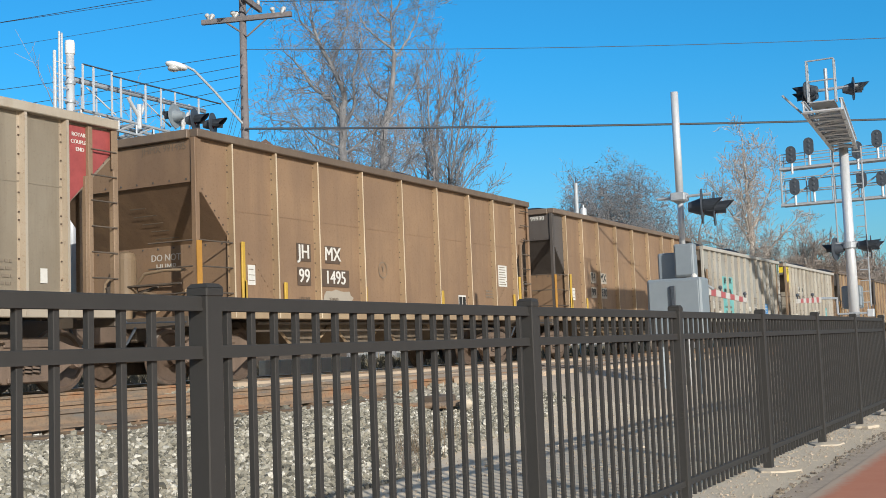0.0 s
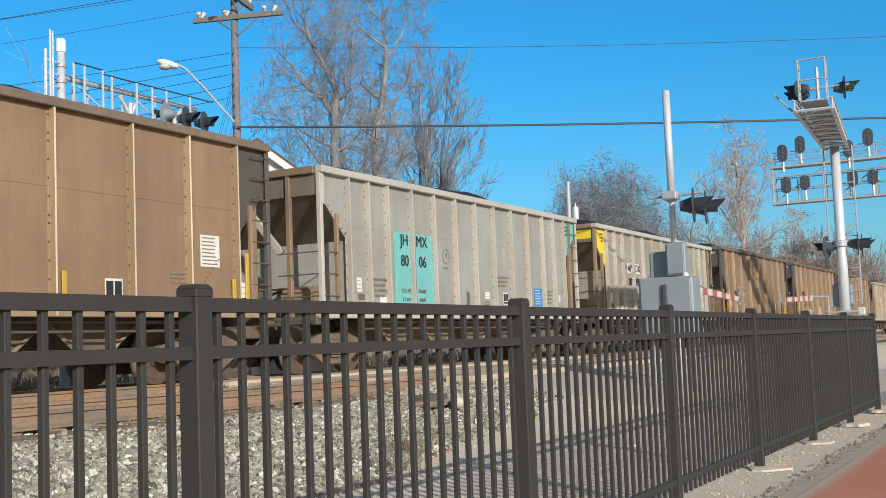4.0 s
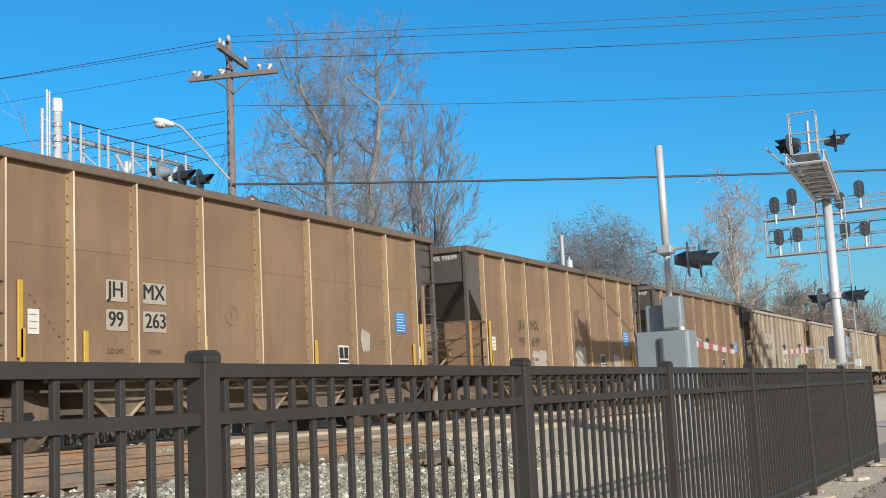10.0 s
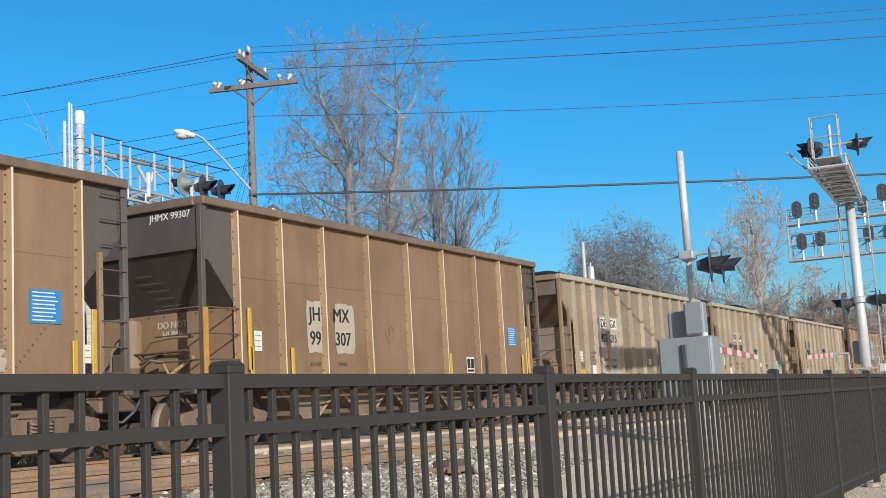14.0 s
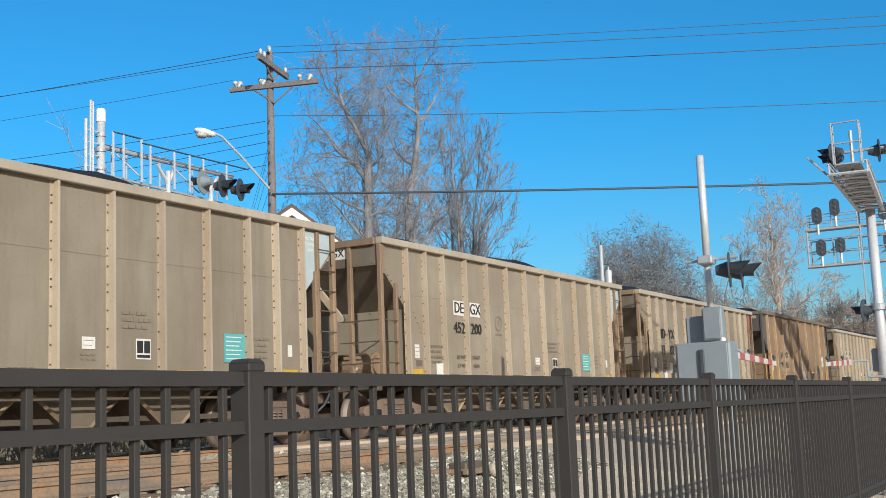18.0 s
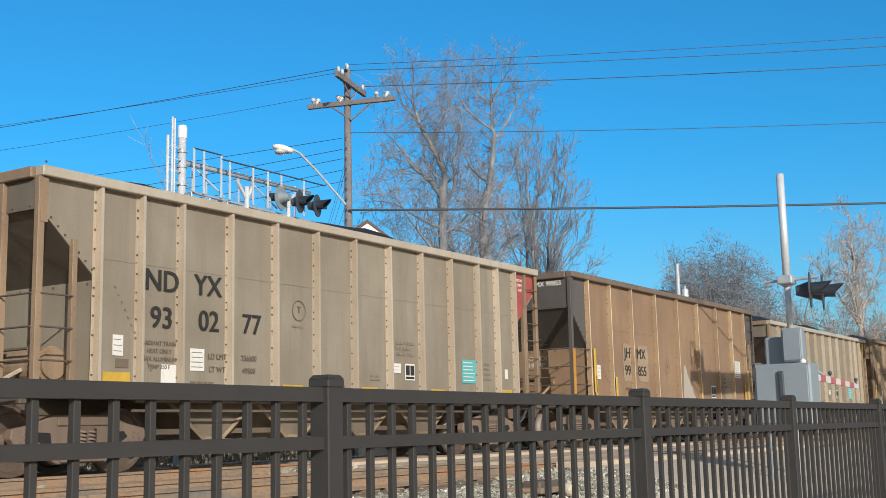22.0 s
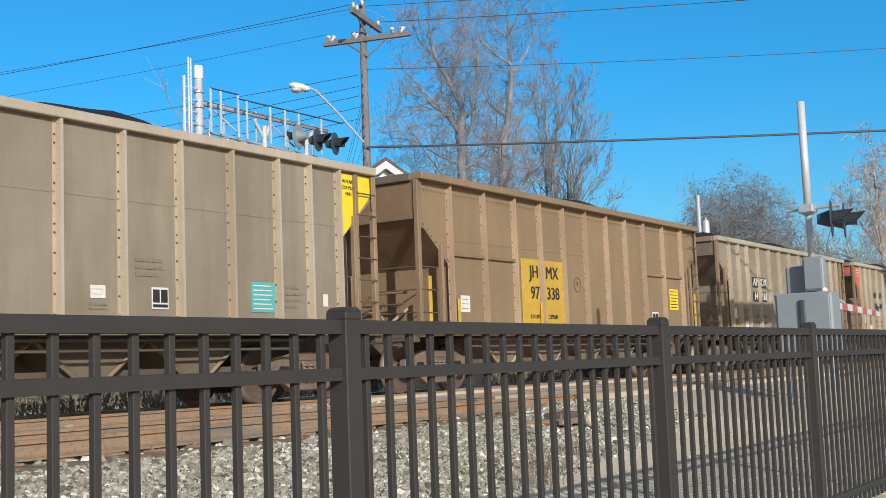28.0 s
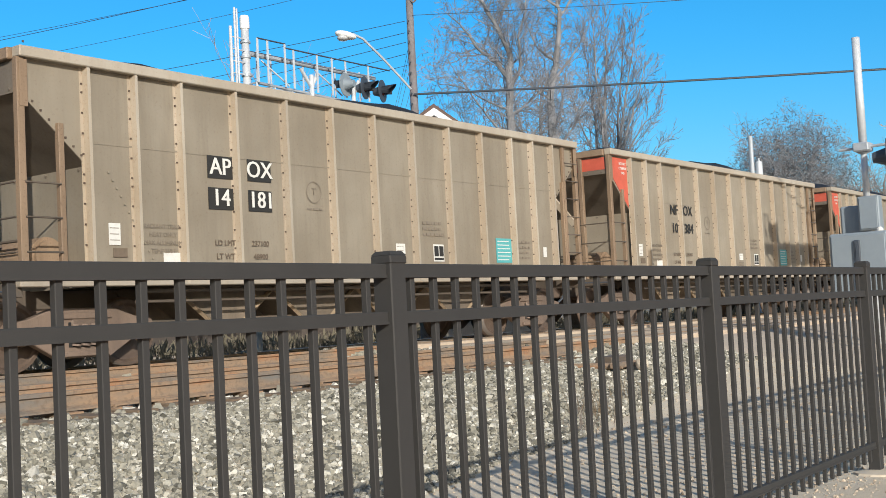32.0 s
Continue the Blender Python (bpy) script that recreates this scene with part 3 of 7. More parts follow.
def track(y, label):
    t = thing("railway_track", label, "railway track", "tracks", pose(0, y, 0), kind="structure")
    for s in (-1, 1):
        bm = bmesh.new()
        a = [bm.verts.new((-40, s * 0.7535 + u, RAIL_Z + v)) for u, v in RAIL_PROFILE]
        b = [bm.verts.new((470, s * 0.7535 + u, RAIL_Z + v)) for u, v in RAIL_PROFILE]
        n = len(a)
        for i in range(n):
            f = bm.faces.new((a[i], a[(i + 1) % n], b[(i + 1) % n], b[i]))
            f.material_index = 1 if RAIL_PROFILE[i][1] > -0.002 and RAIL_PROFILE[(i + 1) % n][1] > -0.002 else 0
        bmesh.ops.recalc_face_normals(bm, faces=bm.faces)
        part("rail", bm, [M["rail"], M["rail_top"]], t, "rusty steel rail with a worn head")
    bm = bmesh.new()
    box(bm, -0.11, 0.11, -1.28, 1.28, -0.18, 0, 0.008)
    tie = mesh_of(bm, "tie", M["tie"])
    bm = bmesh.new()
    for s in (-1, 1):
        box(bm, -0.09, 0.09, s * 0.7535 - 0.17, s * 0.7535 + 0.17, 0.0, 0.016)
        for u in (-0.1, 0.1):
            box(bm, -0.05, -0.03, s * 0.7535 + u - 0.012, s * 0.7535 + u + 0.012, 0.016, 0.04)
    plate = mesh_of(bm, "tie_plate", M["rail"])
    rng = random.Random(int(y * 10))
    for i in range(62):
        o = part("tie", tie, None, t, at=pose(-16 + 0.52 * i, rng.uniform(-0.05, 0.05), RAIL_Z - 0.19 + rng.uniform(-0.006, 0.004), 0, 0, rng.uniform(-1.2, 1.2)))
        part("tie_plate", plate, None, o, at=pose(0, -o.location.y, 0.0))
    return t


# concrete panels between and beside the rails on the crossing
bm = bmesh.new()
box(bm, 0.01, 2.39, -0.62, 0.62, -0.10, 0.0, 0.012)
inner = mesh_of(bm, "crossing_panel", M["panel"])
bm = bmesh.new()
box(bm, 0.01, 2.39, -0.24, 0.24, -0.10, 0.0, 0.012)
outer = mesh_of(bm, "crossing_panel", M["panel"])
crossing = thing("crossing_surface", "pale concrete crossing panels set between and beside the rails", "level crossing", kind="structure")
prng = random.Random(4)
for ty in TRACKS.values():
    for i in range(7):
        for me, dy in ((inner, 0.0), (outer, -1.09), (outer, 1.09)):
            part("crossing_panel", me, None, crossing, at=pose(15.7 + 2.4 * i, ty + dy, RAIL_Z - 0.012 + prng.uniform(-0.006, 0.002), prng.uniform(-0.2, 0.2), 0, 0))

track(TRACKS["near"], "empty rusty railway track on wooden ties")
track(TRACKS["far"], "railway track under the moving train")

# ---- fence ----
FY, FX, FP = 2.343, 2.860, 2.44
fence = thing("metal_fence", "black steel picket fence with flush top rail and square capped posts", "fence")
bm = bmesh.new()
box(bm, -0.038, 0.038, -0.038, 0.038, -0.05, 1.345, 0.004)
post_me = mesh_of(bm, "post", M["fence"])
bm = bmesh.new()
box(bm, -0.0415, 0.0415, -0.0415, 0.0415, 1.338, 1.366, 0.004)
a = [bm.verts.new((sx * 0.040, sy * 0.040, 1.366)) for sx, sy in ((-1, -1), (1, -1), (1, 1), (-1, 1))]
b = [bm.verts.new((sx * 0.030, sy * 0.030, 1.379)) for sx, sy in ((-1, -1), (1, -1), (1, 1), (-1, 1))]
for i in range(4):
    bm.faces.new((a[i], a[(i + 1) % 4], b[(i + 1) % 4], b[i]))
bm.faces.new(b)
cap_me = mesh_of(bm, "cap", M["fence"])
bm = bmesh.new()
box(bm, -0.0112, 0.0112, -0.0112, 0.0112, 0.085, 1.31, 0.002)
picket_me = mesh_of(bm, "picket", M["fence"])
rail_mes = []
for z0, z1 in ((1.294, 1.339), (1.147, 1.187), (0.165, 0.205)):
    bm = bmesh.new()
    prism(bm, [(0.03, z0), (FP - 0.03, z0), (FP - 0.03, z1), (0.03, z1)], -0.019, 0.019)
    bmesh.ops.bevel(bm, geom=[e for e in bm.edges if e.calc_length() > 1], offset=0.004, segments=1, affect="EDGES")
    for s in (-1, 1):
        box(bm, 0.03, FP - 0.03, s * 0.0205 - 0.002, s * 0.0205 + 0.002, z0, z0 + 0.009)
    rail_mes.append(mesh_of(bm, "fence_rail", M["fence"]))
bm = bmesh.new()
lathe(bm, [(0.02, -0.03), (0.21, -0.03), (0.19, 0.002), (0.09, 0.014), (0.02, 0.016)], 18)
for v in bm.verts:
    k = 1 + 0.55 * noise.noise((v.co.x * 7, v.co.y * 7, 0))
    v.co.x, v.co.y = v.co.x * k, v.co.y * k * 0.75
foot_me = mesh_of(bm, "footing", M["concrete"])
frng = random.Random(11)
for i in range(-3, 7):
    x = FX + i * FP
    p = part("post", post_me, None, fence, at=pose(x, FY, 0, 0, 0, frng.uniform(-0.6, 0.6)))
    part("cap", cap_me, None, p)
    part("footing", foot_me, None, fence, "pale concrete footing", at=pose(x, FY - 0.05, 0.012, 0, 0, frng.uniform(0, 360)))
    if i < 6:
        for me in rail_mes:
            part("fence_rail", me, None, fence, at=pose(x, FY, 0))
        for k in range(19):
            part("picket", picket_me, None, fence, at=pose(x + 0.104 + 0.1232 * k, FY, 0, 0, 0, frng.uniform(-1.5, 1.5)))

# ---- hopper cars ----
R_WHEEL = 0.457


def wheelset_mesh():
    bm = bmesh.new()
    for s in (-1, 1):
        prof = [(0.05, 0.62), (0.13, 0.62), (0.15, 0.66), (0.36, 0.672), (0.395, 0.655), (0.485, 0.655), (0.485, 0.68), (R_WHEEL, 0.70), (R_WHEEL - 0.01, 0.795), (0.40, 0.795), (0.37, 0.76), (0.17, 0.735), (0.13, 0.80), (0.08, 0.80)]
        lathe(bm, [(r, s * h) for r, h in prof], 28, "Y")
    rod(bm, (0, -0.98, 0), (0, 0.98, 0), 0.075, seg=12)
    me = mesh_of(bm, "wheelset", [M["wheel"], M["tread"]], False)
    for p in me.polygons:
        c = p.center
        r = math.hypot(c.x, c.z)
        if r > 0.44 and 0.69 < abs(c.y) < 0.8:
            p.material_index = 1
        p.use_smooth = r > 0.44
    return me


def side_frame_mesh():
    bm = bmesh.new()
    out = [(-1.12, 0.50), (-1.10, 0.62), (-0.80, 0.68), (-0.45, 0.80), (0.45, 0.80), (0.80, 0.68), (1.10, 0.62), (1.12, 0.50), (1.0, 0.34), (0.78, 0.38), (0.40, 0.16), (-0.40, 0.16), (-0.78, 0.38), (-1.0, 0.34)]
    prism(bm, out, -0.07, 0.07)
    bmesh.ops.bevel(bm, geom=bm.edges[:], offset=0.012, segments=1, affect="EDGES")
    for x in (-0.89, 0.89):
        m = Matrix.Translation((x, -0.08, R_WHEEL)) @ Matrix.Rotation(radians(90), 4, "X")
        bmesh.ops.create_cone(bm, cap_ends=True, segments=14, radius1=0.12, radius2=0.10, depth=0.09, matrix=m)
        for k in range(3):
            t = k * 2.094 + 0.5
            box(bm, x + 0.06 * math.cos(t) - 0.016, x + 0.06 * math.cos(t) + 0.016, -0.14, -0.11, R_WHEEL + 0.06 * math.sin(t) - 0.016, R_WHEEL + 0.06 * math.sin(t) + 0.016)
    box(bm, -0.42, 0.42, -0.10, -0.07, 0.66, 0.74, 0.01)
    box(bm, -0.36, 0.36, -0.11, -0.07, 0.18, 0.25, 0.01)
    return mesh_of(bm, "side_frame", M["truck"])


def opening_shade_mesh():
    """Black plates on a solid side frame that paint the shade of its openings, behind the spring nest."""
    bm = bmesh.new()
    prism(bm, [(-0.78, 0.50), (-0.64, 0.42), (-0.49, 0.40), (-0.52, 0.57), (-0.72, 0.58)], -0.076, -0.066)
    bm2 = bmesh.new()
    prism(bm2, [(-0.24, 0.30), (0.24, 0.30), (0.24, 0.62), (-0.24, 0.62)], -0.076, -0.066)
    bm3 = bmesh.new()
    prism(bm3, [(0.78, 0.50), (0.64, 0.42), (0.49, 0.40), (0.52, 0.57), (0.72, 0.58)], -0.076, -0.066)
    return [mesh_of(q, "frame_opening", M["coal"]) for q in (bm, bm2, bm3)]


def springs_mesh():
    bm = bmesh.new()
    for x in (-0.14, 0.0, 0.14):
        for k in range(6):
            m = Matrix.Translation((x, -0.085, 0.325 + 0.05 * k)) @ Matrix.Rotation(radians(8), 4, "Y")
            bmesh.ops.create_cone(bm, cap_ends=True, segments=10, radius1=0.062, radius2=0.062, depth=0.026, matrix=m)
    return mesh_of(bm, "spring_nest", M["truck"])


WHEELSET, SIDE_FRAME, OPENING_SHADE, SPRINGS = wheelset_mesh(), side_frame_mesh(), opening_shade_mesh(), springs_mesh()
TRUCK_X = 5.35
def rib_places(hl, half):
    """Rib places as fractions of the length, mirrored about the middle."""
    xs = sorted({s * x for x in half for s in (-1, 1)})
    return [0.5 + x / (2 * hl) for x in xs]


BROWN_RIBS = rib_places(6.47, (0, 1.54, 3.09, 4.38, 5.60))
GREY_RIBS = rib_places(6.53, (0, 1.025, 2.05, 3.075, 4.08, 4.84, 5.58))
TALL_RIBS = rib_places(6.62, (0, 1.08, 2.12, 3.18, 4.37, 5.58))
SPEC = {
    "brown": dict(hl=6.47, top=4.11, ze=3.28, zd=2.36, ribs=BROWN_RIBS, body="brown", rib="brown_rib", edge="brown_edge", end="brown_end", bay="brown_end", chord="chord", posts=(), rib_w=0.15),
    "tall": dict(hl=6.62, top=4.05, ze=3.22, zd=2.36, ribs=TALL_RIBS, body="tall_brown", rib="tan_rib", edge="tan_rib", end="brown", bay="tall_brown", chord="tall_brown", posts=(0.055,), rib_w=0.15),
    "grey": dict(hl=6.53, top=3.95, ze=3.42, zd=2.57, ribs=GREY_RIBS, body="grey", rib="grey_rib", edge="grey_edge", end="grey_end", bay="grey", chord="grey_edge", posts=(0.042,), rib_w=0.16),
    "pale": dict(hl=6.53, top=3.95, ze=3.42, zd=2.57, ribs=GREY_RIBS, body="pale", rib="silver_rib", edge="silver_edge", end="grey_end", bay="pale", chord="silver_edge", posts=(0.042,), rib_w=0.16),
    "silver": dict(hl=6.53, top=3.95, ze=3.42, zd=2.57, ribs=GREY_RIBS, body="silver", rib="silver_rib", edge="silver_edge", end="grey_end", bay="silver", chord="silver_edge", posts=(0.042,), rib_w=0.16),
}
W = 1.55
SILL = 1.05


def build_car(kind):
    s = SPEC[kind]
    hl, zt, ze = s["hl"], s["top"], s["ze"]
    r1 = s["ribs"][0] * 2 * hl
    zd = s["zd"]
    body, ribm, endm = M[s["body"]], M[s["rib"]], M[s["end"]]
    car = thing("hopper_car", "", "railroad car")
    # side sheets, cut away below the end slopes
    out = [(-hl + r1, zt), (-hl + r1, SILL + 0.16), (hl - r1, SILL + 0.16), (hl - r1, zd), (hl - r1, zt)]
    for sy in (-1, 1):
        bm = bmesh.new()
        prism(bm, out, sy * W, sy * (W - 0.012))
        # horizontal weld seam with a slight lap
        box(bm, -hl + r1, hl - r1, sy * (W + 0.003) - 0.003, sy * (W + 0.003) + 0.003, 2.86, 2.885)
        part("side_sheet", bm, body, car)
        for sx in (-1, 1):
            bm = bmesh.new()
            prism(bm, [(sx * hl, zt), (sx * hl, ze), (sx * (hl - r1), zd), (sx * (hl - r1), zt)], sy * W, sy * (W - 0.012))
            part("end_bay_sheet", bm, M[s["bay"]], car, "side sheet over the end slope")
        if sy < 0:
            for sx in (-1, 1):
                bm = bmesh.new()
                for k in range(8):
                    f = (k + 0.7) / 8.4
                    x, z = sx * (hl - r1 * f), ze - (ze - zd) * f + 0.06
                    box(bm, x - 0.013, x + 0.013, -W - 0.012, -W, z - 0.013, z + 0.013)
                    box(bm, sx * (hl - 0.09) - 0.013, sx * (hl - 0.09) + 0.013, -W - 0.012, -W, ze + 0.1 + 0.07 * k, ze + 0.126 + 0.07 * k)
                part("rivet_row", bm, M["rivet"], car)
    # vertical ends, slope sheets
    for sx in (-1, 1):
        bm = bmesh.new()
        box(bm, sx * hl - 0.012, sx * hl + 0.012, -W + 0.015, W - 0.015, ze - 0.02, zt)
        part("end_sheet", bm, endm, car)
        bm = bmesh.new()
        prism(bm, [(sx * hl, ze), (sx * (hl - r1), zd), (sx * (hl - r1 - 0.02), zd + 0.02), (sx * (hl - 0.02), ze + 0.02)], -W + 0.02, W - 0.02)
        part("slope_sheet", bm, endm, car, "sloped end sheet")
        bm = bmesh.new()
        box(bm, sx * (hl - r1) - 0.012, sx * (hl - r1) + 0.012, -W + 0.02, W - 0.02, SILL, zd)
        part("bulkhead", bm, body, car, "dusty lower end wall")
        bm = bmesh.new()
        for k in range(9):
            y = -W + 0.15 + k * (2 * W - 0.3) / 8
            for z, q in ((ze + 0.03, 0), (zd - 0.04, 1)):
                x = sx * (hl + 0.012 - q * r1)
                m4 = Matrix.Translation((x, y, z)) @ Matrix.Rotation(radians(90), 4, "Y")
                bmesh.ops.create_cone(bm, cap_ends=True, segments=6, radius1=0.018, radius2=0.014, depth=0.03, matrix=m4)
        part("rivet_row", bm, endm, car)
    # ribs with their rivets
    for f in s["ribs"]:
        x = -hl + f * 2 * hl
        for sy in (-1, 1):
            bm = bmesh.new()
            w = s["rib_w"]
            f0 = 0.10 if kind == "brown" else 0.16
            z0, z1 = SILL + 0.02, zt - 0.13
            pts = [(x - w / 2, 0), (x - w * 0.22, 0.0), (x - w * 0.12, 0.10), (x + w * f0, 0.10), (x + w * 0.22, 0.0), (x + w / 2, 0)]
            lo, hi = [], []
            for px, d in pts:
                lo.append(bm.verts.new((px, sy * (W + 0.004 + d), z0)))
                hi.append(bm.verts.new((px, sy * (W + 0.004 + d * (0.9)), z1)))
            for i in range(len(pts) - 1):
                bm.faces.new((lo[i], lo[i + 1], hi[i + 1], hi[i]))
            bm.faces.new(hi)
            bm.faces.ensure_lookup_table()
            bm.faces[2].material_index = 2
            bmesh.ops.recalc_face_normals(bm, faces=bm.faces)
            plain_faces = len(bm.faces)
            if sy < 0:
                k = 0
                z = z0 + 0.12
                while z < z1 - 0.05:
                    box(bm, x - w * 0.40, x - w * 0.40 + 0.021, -(W + 0.020), -(W + 0.002), z, z + 0.021)
                    z += 0.26 if k % 5 else 0.11
                    k += 1
            bm.faces.ensure_lookup_table()
            for f in bm.faces[plain_faces:]:
                f.material_index = 1
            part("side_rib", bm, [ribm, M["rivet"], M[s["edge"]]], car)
    # top chord, corner posts, sills
    for sy in (-1, 1):
        bm = bmesh.new()
        hang = 0.15 if kind == "tall" else 0.085
        box(bm, -hl - 0.03, hl + 0.03, sy * (W + 0.03) - hang, sy * (W + 0.03) + hang, zt - 0.135, zt, 0.012)
        part("top_chord", bm, M[s["chord"]], car)
        bm = bmesh.new()
        box(bm, -hl - 0.1, hl + 0.1, sy * (W + 0.01) - 0.09, sy * (W + 0.01) + 0.09, SILL, SILL + 0.16, 0.01)
        part("side_sill", bm, M["sill_tan"] if kind in ("brown", "tall") else M[s["edge"]], car)
        for sx in (-1, 1):
            bm = bmesh.new()
            box(bm, sx * hl - 0.05, sx * hl + 0.05, sy * (W + 0.02) - 0.045, sy * (W + 0.02) + 0.045, SILL + 0.16, zt - 0.135, 0.006)
            box(bm, sx * hl - 0.055 - 0.035 * sx, sx * hl + 0.055 - 0.035 * sx, sy * (W + 0.068) - 0.004, sy * (W + 0.068) + 0.004, ze - 0.2, zt - 0.16)
            part("corner_post", bm, endm if kind == "brown" else M["silver_edge"] if kind == "silver" else M["end_rust"], car)
    for sx in (-1, 1):
        bm = bmesh.new()
        box(bm, sx * hl - 0.09, sx * hl + 0.09, -W + 0.06, W - 0.06, zt - 0.15, zt - 0.004, 0.012)
        part("end_chord", bm, M["chord"] if kind in ("brown", "tall") else M["end_rust"], car)
        bm = bmesh.new()
        box(bm, sx * (hl + 0.10) - 0.09, sx * (hl + 0.10) + 0.09, -W, W, SILL - 0.12, SILL + 0.05, 0.01)
        part("end_sill", bm, M["under"], car)
        for y in {"brown": (), "tall": (-0.1,)}.get(kind, (-0.87, -0.02, 0.83)):
            bm = bmesh.new()
            box(bm, sx * (hl + 0.02) - 0.05, sx * (hl + 0.02) + 0.05, y - 0.045, y + 0.045, SILL, ze + 0.06 if kind == "tall" else zt - 0.14, 0.006)
            if kind != "tall":
                for k in range(7):
                    z = SILL + 0.35 + k * 0.42
                    box(bm, sx * (hl + 0.07) - 0.006, sx * (hl + 0.07) + 0.006, y - 0.012, y + 0.012, z, z + 0.024)
            part("end_post", bm, M["end_rust"], car)
        # side ladder at the trailing corner: stile and rungs
        if sx > 0:
            bm = bmesh.new()
            box(bm, hl - 0.54, hl - 0.46, -W - 0.075, -W - 0.01, SILL + 0.1, ze - 0.3 if kind in ("brown", "tall") else zt - 0.16, 0.006)
            part("ladder_stile", bm, M["end_rust"], car)
            for k in range(8):
                z = SILL + 0.2 + 0.37 * k
                if z < zt - 0.2:
                    bm = bmesh.new()
                    rod(bm, (hl - 0.5, -W - 0.08, z), (hl, -W - 0.08, z), 0.012, seg=6)
                    part("rung", bm, M["under"], car)
        if sx < 0:
            for k in range(3):
                bm = bmesh.new()
                z = SILL + 0.42 + 0.42 * k
                rod(bm, (-hl + 0.02, -W - 0.07, z), (-hl + (0.52 if s["posts"] else r1), -W - 0.07, z), 0.013, seg=6)
                part("grab_iron", bm, M["under"], car)
                bm = bmesh.new()
                rod(bm, (-hl - 0.07, -W, z), (-hl - 0.07, -0.62, z), 0.013, seg=6)
                part("grab_iron", bm, M["under"], car)
        for f in s["posts"]:
            bm = bmesh.new()
            x = sx * (hl - f * 2 * hl)
            box(bm, x - 0.04, x + 0.04, -W - 0.06, -W + 0.02, SILL + 0.1, ze - (ze - zd) * f * 2 * hl / r1 + 0.14, 0.006)
            part("short_post", bm, M["end_rust"], car)
        # diagonal braces under the slope
        bm = bmesh.new()
        for y in (-0.62, 0.62):
            if kind in ("grey", "silver", "pale") and y > 0:
                d = Vector((0, -0.62, -0.72)).normalized()
                m4 = Matrix.Translation((sx * (hl - 0.10), -0.19, 2.80)) @ d.to_track_quat("Z", "X").to_matrix().to_4x4()
                box(bm, -0.07, 0.07, -0.035, 0.035, -0.62, 0.62, 0.006, m4)
            rod(bm, (sx * hl, y, SILL + 0.1), (sx * (hl - 0.9), y, SILL + 0.55), 0.03, seg=6)
        pieces("brace", bm, ribm, car)
        # coupler and draft gear
        bm = bmesh.new()
        box(bm, sx * 6.75 - 0.42, sx * 6.75 + 0.42, -0.16, 0.16, 0.72, 0.98, 0.02)
        box(bm, sx * 7.2 - 0.14, sx * 7.2 + 0.14, -0.20, 0.14, 0.70, 1.02, 0.03)
        part("coupler", bm, M["truck"], car)
        # air hose and cut lever
        bm = bmesh.new()
        q = [(sx * (hl + 0.2), -0.45, 0.95), (sx * (hl + 0.35), -0.4, 0.7), (sx * (hl + 0.5), -0.3, 0.55), (sx * 7.28, -0.15, 0.6)]
        for a, b in zip(q, q[1:]):
            rod(bm, a, b, 0.024, seg=6)
        rod(bm, (sx * (hl + 0.25), -W, 1.0), (sx * (hl + 0.4), -0.2, 1.03), 0.014, seg=5)
        part("air_hose", bm, M["signal_black"], car)
    # brake gear on the leading platform
    if kind in ("brown", "tall"):
        bm = bmesh.new()
        lathe(bm, [(0.05, SILL - 0.05), (0.10, SILL + 0.05), (0.11, SILL + 0.30), (0.18, SILL + 0.40), (0.19, SILL + 1.10), (0.15, SILL + 1.20), (0.05, SILL + 1.24)], 20)
        bmesh.ops.translate(bm, vec=(-hl + 0.50, 0.42, 0), verts=bm.verts)
        part("air_reservoir", bm, M["pocket"], car, "dusty upright air reservoir")
        for q in (((0.5, 0.2, 0.62), (0.45, -0.05, 0.82), (0.45, -0.5, 0.86), (0.45, -0.95, 0.84)), ((0.5, 0.22, 0.4), (0.4, -0.1, 0.5), (0.4, -0.35, 0.45), (0.4, -0.5, 0.2)), ((0.5, 0.66, 0.9), (0.4, 0.8, 0.7), (0.4, 0.82, 0.3), (0.45, 0.6, 0.1))):
            bm = bmesh.new()
            for a, b in zip(q, q[1:]):
                rod(bm, (-hl + a[0], a[1], SILL + a[2]), (-hl + b[0], b[1], SILL + b[2]), 0.026, seg=8)
            part("air_pipe", bm, M["pocket"], car, "bent air pipe")
    else:
        bm = bmesh.new()
        m4 = Matrix.Translation((-hl + 0.75, -0.55, SILL + 0.42)) @ Matrix.Rotation(radians(90), 4, "X")
        bmesh.ops.create_cone(bm, cap_ends=True, segments=20, radius1=0.25, radius2=0.25, depth=0.9, matrix=m4)
        bmesh.ops.bevel(bm, geom=[e for e in bm.edges if len(e.link_faces) == 2 and any(len(f.verts) > 6 for f in e.link_faces)], offset=0.05, segments=2, affect="EDGES")
        part("air_reservoir", bm, M["end_rust"], car, "rusty air reservoir")
    bm = bmesh.new()
    box(bm, -hl + 0.35, -hl + 0.75, 0.35, 0.75, SILL + 0.2, SILL + 0.65, 0.03)
    rod(bm, (-hl + 0.5, 0.3, SILL + 0.45), (-hl + 0.5, -0.3, SILL + 0.6), 0.03, seg=6)
    rod(bm, (-hl + 0.4, -0.9, SILL + 0.62), (-hl + 0.4, 0.8, SILL + 0.62), 0.02, seg=6)
    part("brake_valve", bm, M["under"], car)
    bm = bmesh.new()
    c = Vector((hl + 0.24, 0.75, 2.35))
